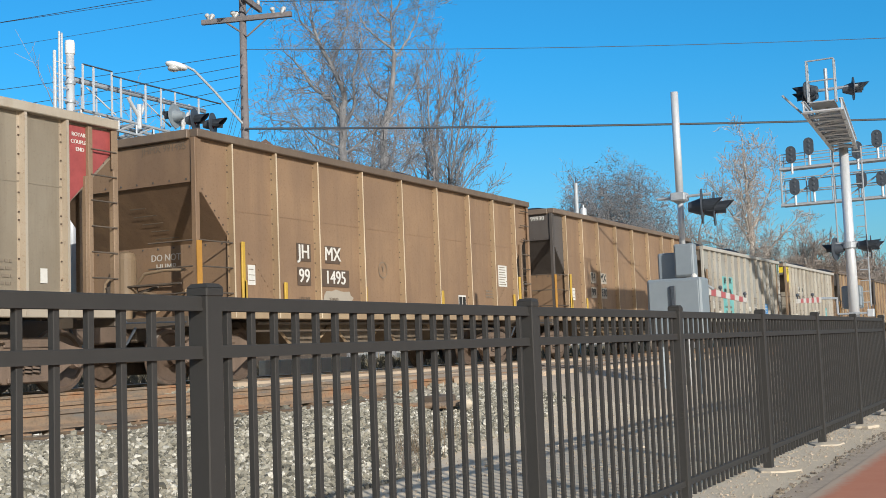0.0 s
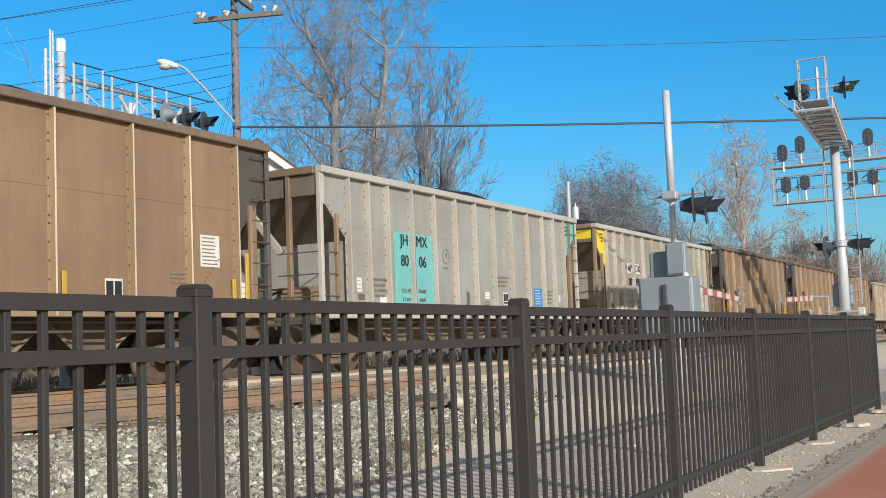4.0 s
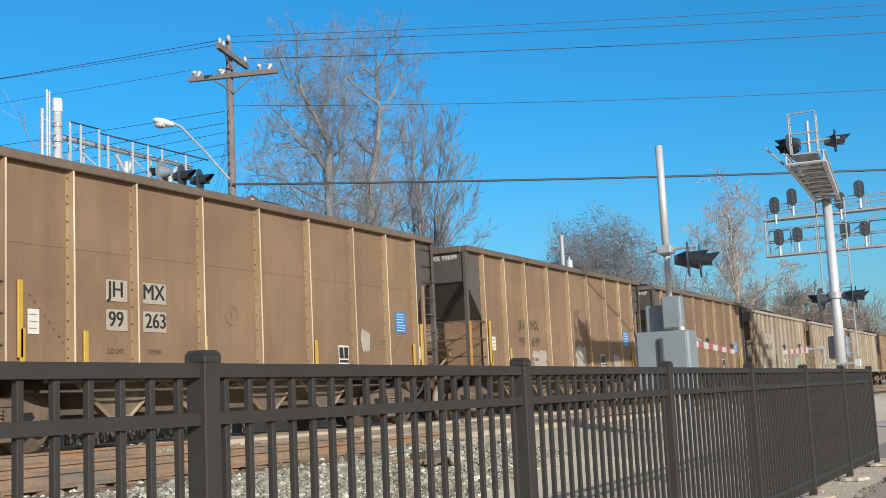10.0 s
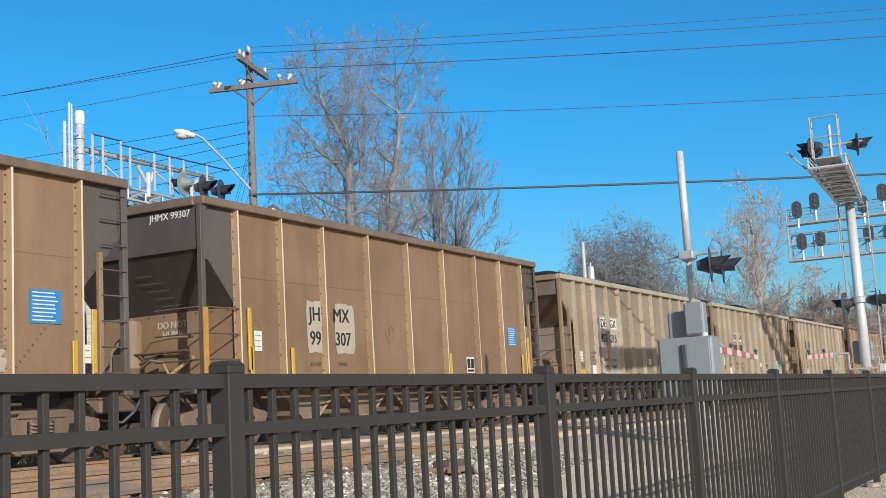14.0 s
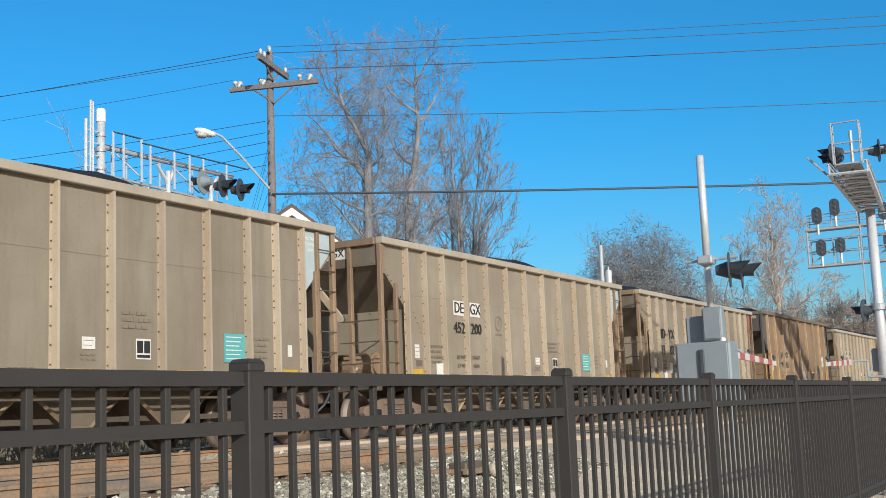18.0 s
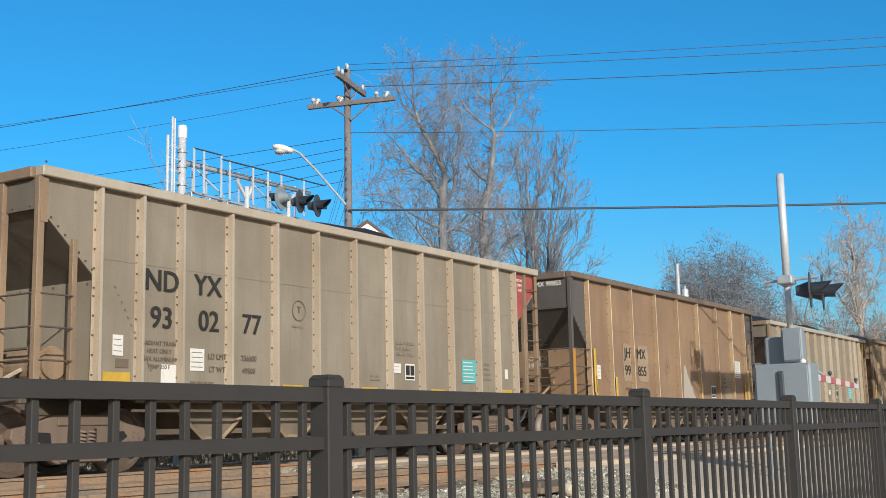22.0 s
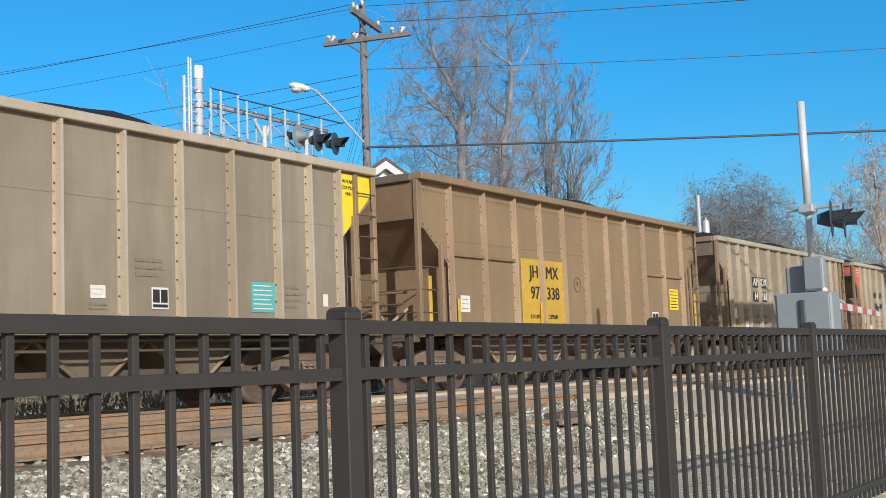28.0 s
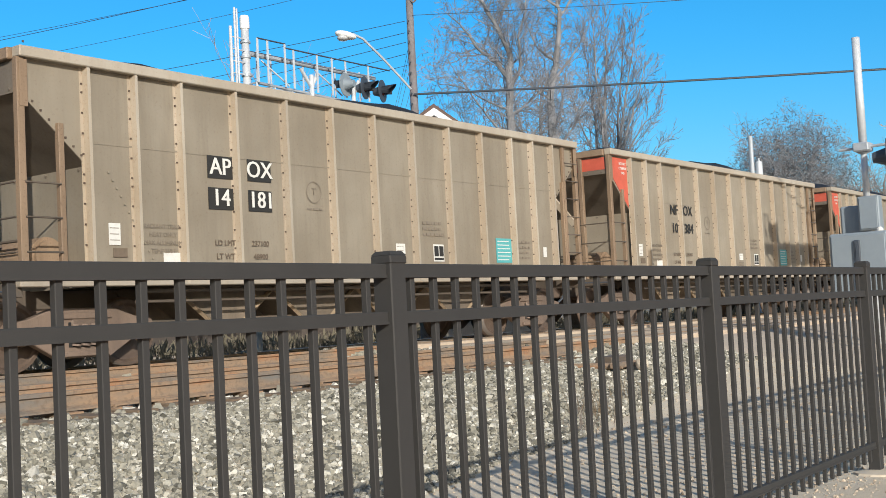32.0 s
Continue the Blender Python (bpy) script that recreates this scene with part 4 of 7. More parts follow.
    for k in range(16):
        a0, a1 = k * math.pi / 8, (k + 1) * math.pi / 8
        rod(bm, c + Vector((0, math.cos(a0) * 0.27, math.sin(a0) * 0.27)), c + Vector((0, math.cos(a1) * 0.27, math.sin(a1) * 0.27)), 0.016, seg=5)
    for k in range(5):
        a0 = k * math.pi * 0.4
        rod(bm, c, c + Vector((0, math.cos(a0) * 0.27, math.sin(a0) * 0.27)), 0.014, seg=5)
    rod(bm, c - Vector((0.2, 0, 0)), c, 0.03, seg=6)
    part("brake_wheel", bm, M["under"], car)
    # discharge pockets: sloped chutes with doors between the trucks
    span = 2 * (TRUCK_X - 1.55)
    n = 4
    for k in range(n):
        x = -span / 2 + span * (k + 0.5) / n
        h = span / n / 2
        bm = bmesh.new()
        prism(bm, [(x - h, SILL + 0.06), (x + h, SILL + 0.06), (x + h, SILL - 0.02), (x + 0.20, 0.44), (x - 0.20, 0.44), (x - h, SILL - 0.02)], -1.02, 1.02)
        part("discharge_pocket", bm, M["hopper_pocket"], car)
        for sy in (-1, 1):
            bm = bmesh.new()
            y = sy * 1.04
            for a, b in (((x - h, SILL - 0.03), (x - 0.20, 0.45)), ((x + h, SILL - 0.03), (x + 0.20, 0.45))):
                rod(bm, (a[0], y, a[1]), (b[0], y, b[1]), 0.035, seg=4)
            rod(bm, (x - 0.22, y, 0.44), (x + 0.22, y, 0.44), 0.04, seg=4)
            part("chute_frame", bm, M["chute"], car, "tan painted chute frame")
    bm = bmesh.new()
    box(bm, -hl, hl, -0.26, 0.26, SILL - 0.32, SILL + 0.02, 0.01)
    box(bm, -TRUCK_X + 1.2, TRUCK_X - 1.2, -0.9, -0.82, 0.52, 0.60)
    prism(bm, [(-TRUCK_X + 1.1, SILL), (TRUCK_X - 1.1, SILL), (TRUCK_X - 1.5, 0.46), (-TRUCK_X + 1.5, 0.46)], -0.30, 0.30)
    part("center_sill", bm, M["under"], car)
    bm = bmesh.new()
    rod(bm, (-TRUCK_X + 0.6, -1.42, SILL - 0.06), (TRUCK_X - 0.6, -1.42, SILL - 0.06), 0.03, seg=6)
    rod(bm, (-TRUCK_X + 0.6, -1.36, SILL - 0.2), (TRUCK_X - 0.6, -1.36, SILL - 0.2), 0.022, seg=6)
    part("brake_pipe", bm, M["under"], car)
    # coal heap
    bm = bmesh.new()
    nx, ny = 44, 9
    g = []
    for i in range(nx + 1):
        row = []
        x = -hl + 0.03 + (2 * hl - 0.06) * i / nx
        for j in range(ny + 1):
            y = -W + 0.03 + (2 * W - 0.06) * j / ny
            e = min(1.0, (1 - abs(2 * i / nx - 1)) * 2.6) * math.sin(math.pi * j / ny) ** 0.7
            z = zt - 0.32 + e * ((0.60 if kind == "brown" else 0.66) + 0.3 * noise.noise((x * 0.35, 5.0, 0))) + 0.07 * noise.noise((x * 1.3, y * 1.5, 1.0)) + 0.05 * noise.noise((x * 6, y * 6, 2.0))
            row.append(bm.verts.new((x, y, z)))
        g.append(row)
    for i in range(nx):
        for j in range(ny):
            bm.faces.new((g[i][j], g[i + 1][j], g[i + 1][j + 1], g[i][j + 1]))
    part("coal_load", bm, M["coal"], car, "heaped black coal")
    # trucks
    for sx in (-1, 1):
        bm = bmesh.new()
        box(bm, -0.2, 0.2, -1.1, 1.1, 0.38, 0.66, 0.02)
        box(bm, -0.3, 0.3, -0.35, 0.35, 0.66, 0.8, 0.02)
        truck = part("truck", bm, M["truck"], car, "cast steel truck", at=pose(sx * TRUCK_X, 0, 0))
        for sy, turn in ((-1, 0), (1, 180)):
            part("side_frame", SIDE_FRAME, None, truck, at=pose(0, sy * 1.0, 0, 0, 0, turn))
            for me in OPENING_SHADE if sy < 0 else ():
                part("frame_opening", me, None, truck, at=pose(0, sy * 1.0, 0, 0, 0, turn))
            part("spring_nest", SPRINGS, None, truck, at=pose(0, sy * 1.0, 0, 0, 0, turn))
        for u in (-0.89, 0.89):
            part("wheelset", WHEELSET, None, truck, at=pose(u, 0, R_WHEEL))
    return car

DY = -(W + 0.010)


def flat(car, x0, x1, z0, z1, mat, name="placard", label="", y=DY):
    bm = bmesh.new()
    box(bm, x0, x1, y - 0.003, y + 0.003, z0, z1)
    return part(name, bm, mat, car, label)


def write(car, text, size, x, z, mat, y=DY - 0.006, name="lettering"):
    return part(name, letters(text, size, mat), None, car, at=pose(x, y, z))


def write_end(car, text, size, y, z, mat, hl):
    return part("lettering", letters(text, size, mat), None, car, at=pose(-hl - 0.018, y, z, 0, 0, -90))


def bars(car, x, z, w, n, mat, pitch=0.07, h=0.03, seed=0, y=DY - 0.002):
    """Lines of small stencilling too fine to read, as bars."""
    rng = random.Random(seed)
    bm = bmesh.new()
    for i in range(n):
        u = -w / 2
        ww = w * rng.uniform(0.7, 1.0)
        while u < -w / 2 + ww:
            l = rng.uniform(0.05, 0.13)
            box(bm, x + u, x + min(u + l, w / 2), y - 0.002, y + 0.002, z - i * pitch - h / 2, z - i * pitch + h / 2)
            u += l + 0.025
    return part("stencil_line_block", bm, mat, car)


def notice(car, x, z, w, h, mat, seed=0, n=5):
    p = flat(car, x - w / 2, x + w / 2, z - h / 2, z + h / 2, mat, "notice", "printed notice panel")
    bm = bmesh.new()
    rng = random.Random(seed)
    for i in range(n):
        zz = z + h / 2 - h * (i + 0.8) / (n + 0.6)
        box(bm, x - w * 0.42, x - w * 0.42 + w * 0.84 * rng.uniform(0.75, 1), DY - 0.0065, DY - 0.003, zz - h * 0.018, zz + h * 0.018)
    part("print_block", bm, M["black"] if mat == M["bright_yellow"] else M["faint"] if mat == M["white"] else M["white"], p)
    return p


def test_plate(car, x, z, s=0.34):
    p = flat(car, x - s / 2, x + s / 2, z - s / 2, z + s / 2, M["white"], "test_plate", "white framed black service plate")
    bm = bmesh.new()
    for a, b in ((-0.44, -0.04), (0.04, 0.44)):
        box(bm, x + a * s, x + b * s, DY - 0.007, DY - 0.003, z - 0.2 * s, z + 0.4 * s)
    box(bm, x - 0.44 * s, x + 0.44 * s, DY - 0.007, DY - 0.003, z - 0.42 * s, z - 0.28 * s)
    part("black_square", bm, M["black"], p)
    return p


def patch(car, x, z0, w, h, mat, seed, ragged=0.18, square=0.55):
    """A ragged patch of primer over old markings."""
    bm = bmesh.new()
    rng = random.Random(seed)
    n = 22
    pts = []
    for i in range(n):
        a = 2 * math.pi * i / n
        c, s = math.cos(a), math.sin(a)
        r = 1.0 / max(abs(c), abs(s)) ** square
        k = 1 + rng.uniform(-ragged, ragged)
        pts.append((x + 0.5 * w * c * r * k, max(z0, z0 + 0.5 * h + 0.5 * h * s * r * k)))
    prism(bm, pts, DY - 0.001, DY + 0.003)
    return part("primer_patch", bm, mat, car, "pale primer patch")


def end_flag(car, kind, side, mat, both=True):
    s = SPEC[kind]
    hl, zt, ze = s["hl"], s["top"], s["ze"]
    r1 = s["ribs"][0] * 2 * hl
    zd = s["zd"]
    bm = bmesh.new()
    pts = [(side * (hl - r1 + 0.09), zt - 0.17), (side * (hl - 0.06), zt - 0.17), (side * (hl - 0.06), ze + 0.02), (side * (hl - r1 + 0.09), zd + 0.1)]
    prism(bm, pts, DY - 0.003, DY + 0.003)
    p = part("painted_corner", bm, mat, car, "coloured corner marking the rotary coupler end")
    for i, tx in enumerate(("ROTARY", "COUPLER", "END")):
        part("lettering", letters(tx, 0.08, M["white"] if mat in (M["red"], M["salmon"], M["pale_blue"]) else M["black"]), None, p, at=pose(side * (hl - r1 + 0.30), DY - 0.008, zt - 0.30 - 0.105 * i))
    if both:
        bm = bmesh.new()
        box(bm, side * hl - 0.016, side * hl + 0.016, -1.48, -0.70, ze + 0.08, zt - 0.18)
        part("painted_corner", bm, mat, car, "coloured end panel")
    return p


def handles(car, kind, xs, z0=SILL + 0.1, h=0.62):
    for i, x in enumerate(xs):
        bm = bmesh.new()
        box(bm, x - 0.045, x + 0.045, DY - 0.05, DY - 0.02, z0, z0 + h, 0.008)
        part("yellow_bar", bm, M["yellow"], car, "yellow safety bar")


def dress_brown(car, first, second, ink, panel, end_text, seed, end_ink):
    s = SPEC["brown"]
    hl = s["hl"]
    x1, x2 = (-3.5, -2.56) if len(second) > 3 else (-3.48, -2.66) if panel == "boxes" else (-3.36, -2.50) if panel == "block" else (-3.30, -2.44)
    r1 = s["ribs"][0] * 2 * hl
    zd = s["zd"]
    if panel == "dark":
        for x, z, w in ((x1, 2.27, 0.44), (x2, 2.27, 0.50), (x1, 1.83, 0.42), (x2 + 0.07, 1.83, 0.24 * len(second))):
            flat(car, x - w / 2, x + w / 2, z - 0.165, z + 0.165, M["stencil_back"], "stencil_panel", "dark stencil panel")
    if panel == "boxes":
        for x in (x1, x2):
            w = 0.22 if x == x1 else 0.26
            flat(car, x - w + 0.02, x + w + 0.02, 2.155, 2.475, M["patch"], "stencil_panel", "pale stencil panel")
            flat(car, x - w + 0.02, x + w + 0.02, 1.72, 2.035, M["patch"], "stencil_panel", "pale stencil panel")
    if panel == "block":
        pale = M["thin_patch"] if seed > 5 else M["patch"]
        patch(car, x1 - 0.02, 1.62, 0.46, 0.94, pale, seed, 0.04, 1.0)
        patch(car, x2 + 0.12, 1.62, 0.66, 0.94, pale, seed + 1, 0.04, 1.0)
    size = 0.335 if panel == "boxes" else 0.37
    write(car, "JH", size, x1, 2.27 if panel == "dark" else 2.32, ink)
    write(car, "MX", size, x2, 2.27 if panel == "dark" else 2.32, ink)
    write(car, first, size * 0.96, x1, 1.83 if panel == "dark" else 1.88, ink)
    write(car, second, size * 0.96, x2 + 0.04 * (len(second) - 2), 1.83 if panel == "dark" else 1.88, ink)
    for i, tx in enumerate(("DO NOT", "HUMP")):
        part("lettering", letters(tx, 0.165, M["pale_print"]), None, car, at=pose(-hl + r1 - 0.018, -0.17, zd - 0.20 - 0.165 * i, 0, 0, -90))
    tilt = math.degrees(math.atan2(r1, s["ze"] - zd))
    for i, w in enumerate((0.34, 0.5, 0.46, 0.4, 0.52)):
        bm = bmesh.new()
        box(bm, -0.002, 0.0, -w / 2, w / 2, -0.009, 0.009)
        f = 0.35 + 0.13 * i
        part("stencil_note", bm, M["faint"], car, at=pose(-hl + r1 * f - 0.03, -0.08 - 0.06 * i, s["ze"] - (s["ze"] - zd) * f, 0, -tilt, 0))
    bm = bmesh.new()
    box(bm, -hl - 0.06, -hl + 0.06, DY - 0.075, DY - 0.06, 1.25, 2.3)
    part("yellow_bar", bm, M["orange_bar"], car, "faded orange grab bar")
    write_end(car, "JHMX " + end_text, 0.165, -0.94, s["top"] - 0.26, end_ink, hl)
    write(car, "LD LMT", 0.10, x1, 1.42, M["faded"])
    write(car, "239500", 0.10, x2, 1.42, M["faded"])
    handles(car, "brown", [-hl + 1.2, -hl + 2.35, -hl + 5.0, -hl + 8.2, hl - 0.98], h=0.55)
    part("yellow_bar", bm_bar(-hl + 1.16, 1.3, 1.05), M["yellow"], car, "yellow grab handle")
    part("yellow_bar", bm_bar(hl - 0.62, 1.25, 0.9), M["yellow"], car, "yellow grab handle")
    notice(car, -hl + 1.42, 1.80, 0.20, 0.34, M["white"], seed, 3)
    notice(car, hl - 0.72, 1.52, 0.16, 0.26, M["white"], seed + 4, 2)
    test_plate(car, 2.72, 1.44, 0.36)
    bm = bmesh.new()
    for k in range(11):
        box(bm, -hl + 1.35 + k * 0.085, -hl + 1.375 + k * 0.085, DY - 0.012, DY, 2.15 - k * 0.09, 2.175 - k * 0.09)
        box(bm, hl - 1.35 - k * 0.07, hl - 1.325 - k * 0.07, DY - 0.012, DY, 2.0 - k * 0.075, 2.025 - k * 0.075)
    part("rivet_row", bm, M["brown"], car)
    ring(car, -0.74, 2.06, 0.17)
    bars(car, 4.2, 1.75, 0.5, 3, M["faint"], seed=seed)


def bm_bar(x, z0, h):
    bm = bmesh.new()
    box(bm, x - 0.045, x + 0.045, DY - 0.05, DY - 0.015, z0, z0 + h, 0.008)
    return bm


def ring(car, x, z, r):
    bm = bmesh.new()
    n = 24
    rows = [[bm.verts.new((x + q * math.cos(6.2832 * i / n), DY - 0.003, z + q * math.sin(6.2832 * i / n))) for i in range(n)] for q in (r * 0.9, r)]
    for i in range(n):
        bm.faces.new((rows[0][i], rows[0][(i + 1) % n], rows[1][(i + 1) % n], rows[1][i]))
    bmesh.ops.recalc_face_normals(bm, faces=bm.faces)
    ink = M["faded"] if car in (T[10], T[13]) else M["faint"]
    part("round_stencil", bm, ink, car)
    write(car, "T", r * 0.9, x, z + 0.01, ink, DY - 0.004)


def dress_grey(car, marks, first, second, style, seed, kind="grey", end_text="", loads=("236400", "49600")):
    s = SPEC[kind]
    hl = s["hl"]
    x1, x2 = -3.36, -2.60
    a, b = marks[:2], marks[2:]
    ink = M["white"] if style == "black" else M["black"]
    back = {"white": M["white"], "black": M["black"]}.get(style)
    if back:
        for x in (x1, x2):
            flat(car, x - 0.235, x + 0.235, 2.55, 2.87, back, "stencil_panel", "stencil panel behind the marks")
            if style == "black":
                flat(car, x - 0.235, x + 0.235, 2.11, 2.42, back, "stencil_panel", "stencil panel behind the number")
    if style == "pale":
        for x, w in ((x1 - 0.03, 0.25), (x2 + 0.10, 0.35)):
            flat(car, x - w, x + w, 1.22, 2.92, M["patch"], "stencil_panel", "pale primed panel")
            flat(car, x - 0.25, x + 0.23, 2.56, 2.87, M["white"], "stencil_panel", "white panel", y=DY - 0.004)
    if style == "teal":
        for x in (x1 - 0.06, x2 + 0.12):
            flat(car, x - 0.38, x + 0.38, 1.22, 2.88, M["teal"], "stencil_panel", "faded teal number panel")
    if style == "large":
        for tx, x, z in ((a, -4.43, 2.65), (b, -3.52, 2.66), (first, -4.43, 2.13), (second[:2], -3.5, 2.14), (second[2:], -2.58, 2.15)):
            write(car, tx, 0.43, x, z, ink, DY - 0.012)
    else:
        write(car, a, 0.34, x1, 2.71, ink, DY - 0.012)
        write(car, b, 0.34, x2, 2.71, ink, DY - 0.012)
        write(car, first, 0.34, x1, 2.27, ink, DY - 0.012)
        write(car, second, 0.34, x2 + 0.02, 2.27, ink, DY - 0.012)
    for i, (u, v) in enumerate((("LD LMT", loads[0]), ("LT WT", loads[1]))):
        write(car, u, 0.115, -3.32, 1.64 - 0.19 * i, M["faded"], DY - 0.012)
        write(car, v, 0.115, -2.64, 1.64 - 0.19 * i, M["faded"], DY - 0.012)
    for i, tx in enumerate(("RADIANT TRAIN", "HEAT ONLY", "MAX ALUMINUM", "TEMP 250 F")):
        write(car, tx, 0.085, -4.42 if style != "large" else -4.46, (1.84 if style != "large" else 1.78) - 0.11 * i, M["faint"] if style != "large" else M["faded"])
    notice(car, -5.2, 1.72, 0.18, 0.28, M["white"], seed, 3)
    flat(car, -hl + 1.30, -hl + 1.52, 1.42, 1.54, M["faded"], "card_holder")
    flat(car, -5.45, -4.98, 1.215, 1.36, M["yellow"], "yellow_plate", "yellow jacking plate")
    flat(car, hl - 1.52, hl - 1.1, 1.215, 1.30, M["yellow"], "yellow_plate", "yellow jacking plate")
    flat(car, -4.42, -4.14, 1.235, 1.49, M["white"], "placard", "white placard")
    flat(car, 5.15, 5.27, 1.52, 1.72, M["white"], "placard", "white reflector")
    ring(car, -1.45, 2.46, 0.17)
    notice(car, 0.62 if style != "large" else 1.27, 1.62, 0.24, 0.17, M["white"], seed + 3, 2)
    for x in (-1.6, 0.45, 2.62):
        flat(car, x - 0.24, x + 0.24, 1.215, 1.262, M["yellow"], "yellow_plate", "narrow yellow jacking mark")
    bars(car, -3.6, 1.25, 0.5, 1, M["faded"], 0.06, 0.035, seed=seed + 8)
    bars(car, -0.5, 1.25, 0.5, 1, M["faded"], 0.06, 0.035, seed=seed + 9)
    if style == "large":
        notice(car, -3.72, 1.58, 0.28, 0.32, M["white"], seed + 10, 4)
    test_plate(car, 1.68, 1.56, 0.30)
    notice(car, 3.74, 1.63, 0.52, 0.46, M["blue_sign"] if style == "teal" else M["green_sign"], seed + 7, 6)
    bars(car, -1.45, 2.2, 0.34, 1, M["faint"], seed=seed)
    bars(car, 1.55, 2.08, 0.6, 3, M["faint"], 0.1, 0.05, seed=seed + 2)
    bars(car, 0.62, 1.46, 0.3, 2, M["faint"], 0.06, 0.03, seed=seed + 5)
    bars(car, 4.45, 1.8, 0.42, 4, M["faint"], 0.1, 0.04, seed=seed + 6)
    if end_text:
        bm = bmesh.new()
        box(bm, -hl - 0.018, -hl + 0.01, -0.82, -0.08, s["top"] - (0.58 if style == "black" or second == "455" else 0.37), s["top"] - 0.14)
        part("stencil_panel", bm, M["black"] if style == "black" else M["bright_yellow"] if second == "455" else M["white"], car, "stencil panel on the end")
        write_end(car, marks, 0.21, -0.45, s["top"] - 0.255, ink, hl)
        write_end(car, first + second, 0.21, -0.45, s["top"] - 0.46, ink if style == "black" or second == "455" else M["faded"], hl)
    bm = bmesh.new()
    for k in range(12):
        box(bm, -hl + 1.25 + k * 0.06, -hl + 1.273 + k * 0.06, DY - 0.012, DY, 2.5 - k * 0.1, 2.523 - k * 0.1)
    part("rivet_row", bm, M[s["body"]], car)


CARS = [
    # kind, label
    ("grey", "dusty grey-tan coal hopper with a red corner at its rotary end"),
    ("brown", "brown ribbed coal hopper with white numbers and a dark shaded end"),
    ("brown", "brown coal hopper with white numbers and a white notice"),
    ("silver", "silver-grey coal hopper with a faded teal number panel"),
    ("pale", "dusty pale grey coal hopper with a bright yellow corner"),
    ("brown", "orange-brown coal hopper with numbers on pale boxes and a blue notice"),
    ("brown", "orange-brown coal hopper with pale primer patches and faded dark numbers"),
    ("brown", "orange-brown coal hopper with a pale block behind its numbers"),
    ("grey", "tan-grey coal hopper with dark numbers on a pale panel"),
    ("grey", "tan-grey coal hopper with white mark panels and a pale blue corner"),
    ("grey", "tan-grey coal hopper with large plain dark letters and a red corner"),
    ("brown", "brown coal hopper with a tall ragged primer patch"),
    ("grey", "grey coal hopper with white mark panels and a yellow corner"),
    ("tall", "brown riveted coal hopper with a yellow number panel"),
    ("grey", "tan-grey coal hopper with white numbers on black panels"),
    ("grey", "tan-grey coal hopper with a faded red leading corner"),
    ("grey", "tan-grey coal hopper with a faded red leading corner"),
    ("brown", "brown coal hopper far down the train"),
    ("grey", "tan-grey coal hopper far down the train"),
    ("brown", "brown coal hopper far down the train"),
    ("grey", "tan-grey coal hopper far down the train"),
    ("silver", "silver-grey coal hopper far down the train"),
    ("brown", "brown coal hopper far down the train"),
    ("grey", "tan-grey coal hopper far down the train"),
    ("grey", "tan-grey coal hopper far down the train"),
    ("brown", "brown coal hopper far down the train"),
    ("grey", "tan-grey coal hopper far down the train"),
    ("brown", "brown coal hopper far down the train"),
    ("grey", "tan-grey coal hopper far down the train"),
    ("grey", "tan-grey coal hopper far down the train"),
]
PITCH = 14.671


# small surges of the train about its steady slowing
SURGE = [(0, -0.03), (1.5, -0.04), (2.3, 0.07), (4.5, -0.07), (6, -0.02), (7, 0.03), (9, 0.07), (10.5, 0.03), (11, -0.03), (13, 0.0), (15.5, -0.11), (17, -0.04), (18, 0.02), (20.3, 0.09), (21, 0.01), (24, 0.01), (26, 0.03), (26.6, -0.08), (28.5, 0.05), (29.3, 0.08), (30.5, 0.01), (31.4, 0.0), (32, -0.26)]


def train_shift(t):
    return 6.116 - 6.3835 * t + 0.0073 * t * t + along(t, SURGE)


SLACK = {1: 0.14, 2: 0.06, 3: 0.07, 4: 0.08, 5: -0.02, 6: -0.03, 7: -0.03, 8: -0.03, 9: 0.0, 10: -0.09, 11: -0.04, 12: 0.14, 13: -0.05, 14: 0.1}


def car_pose(k, t):
    return pose(PITCH * k + SLACK.get(k, 0.0) + train_shift(t), TRACKS["far"], RAIL_Z)


made, train = {}, []
for k, (kind, label) in enumerate(CARS):
    if kind not in made:
        made[kind] = build_car(kind)
        made[kind].matrix_basis = car_pose(k, 0)
        car = made[kind]
    else:
        car = copy_thing(made[kind], car_pose(k, 0))
    tagged(car, label, "railroad car", "coal train")
    train.append(car)
T = train
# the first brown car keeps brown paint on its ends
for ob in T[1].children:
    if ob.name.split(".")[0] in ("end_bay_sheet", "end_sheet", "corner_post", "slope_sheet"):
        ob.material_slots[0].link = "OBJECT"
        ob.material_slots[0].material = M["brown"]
hlb, hlg = SPEC["brown"]["hl"], SPEC["grey"]["hl"]
dress_grey(T[0], "JHMX", "80", "114", "none", 20)
end_flag(T[0], "grey", 1, M["red"])
dress_brown(T[1], "99", "1495", M["white"], "dark", "991495", 1, M["faded"])
notice(T[1], 4.92, 2.14, 0.48, 0.52, M["white"], 3, 8)
patch(T[1], -2.4, 1.22, 1.0, 0.38, M["patch"], 8, 0.1)
dress_brown(T[2], "99", "930", M["black"], "boxes", "99930", 2, M["white"])
notice(T[2], 4.92, 2.14, 0.48, 0.52, M["white"], 4, 8)
dress_grey(T[3], "JHMX", "80", "06", "teal", 21, "silver")
end_flag(T[3], "silver", 1, M["teal"])
dress_grey(T[4], "APOX", "20", "455", "white", 22, "pale", end_text="APOX")
end_flag(T[4], "grey", -1, M["bright_yellow"])
dress_brown(T[5], "99", "263", M["black"], "boxes", "99263", 3, M["white"])
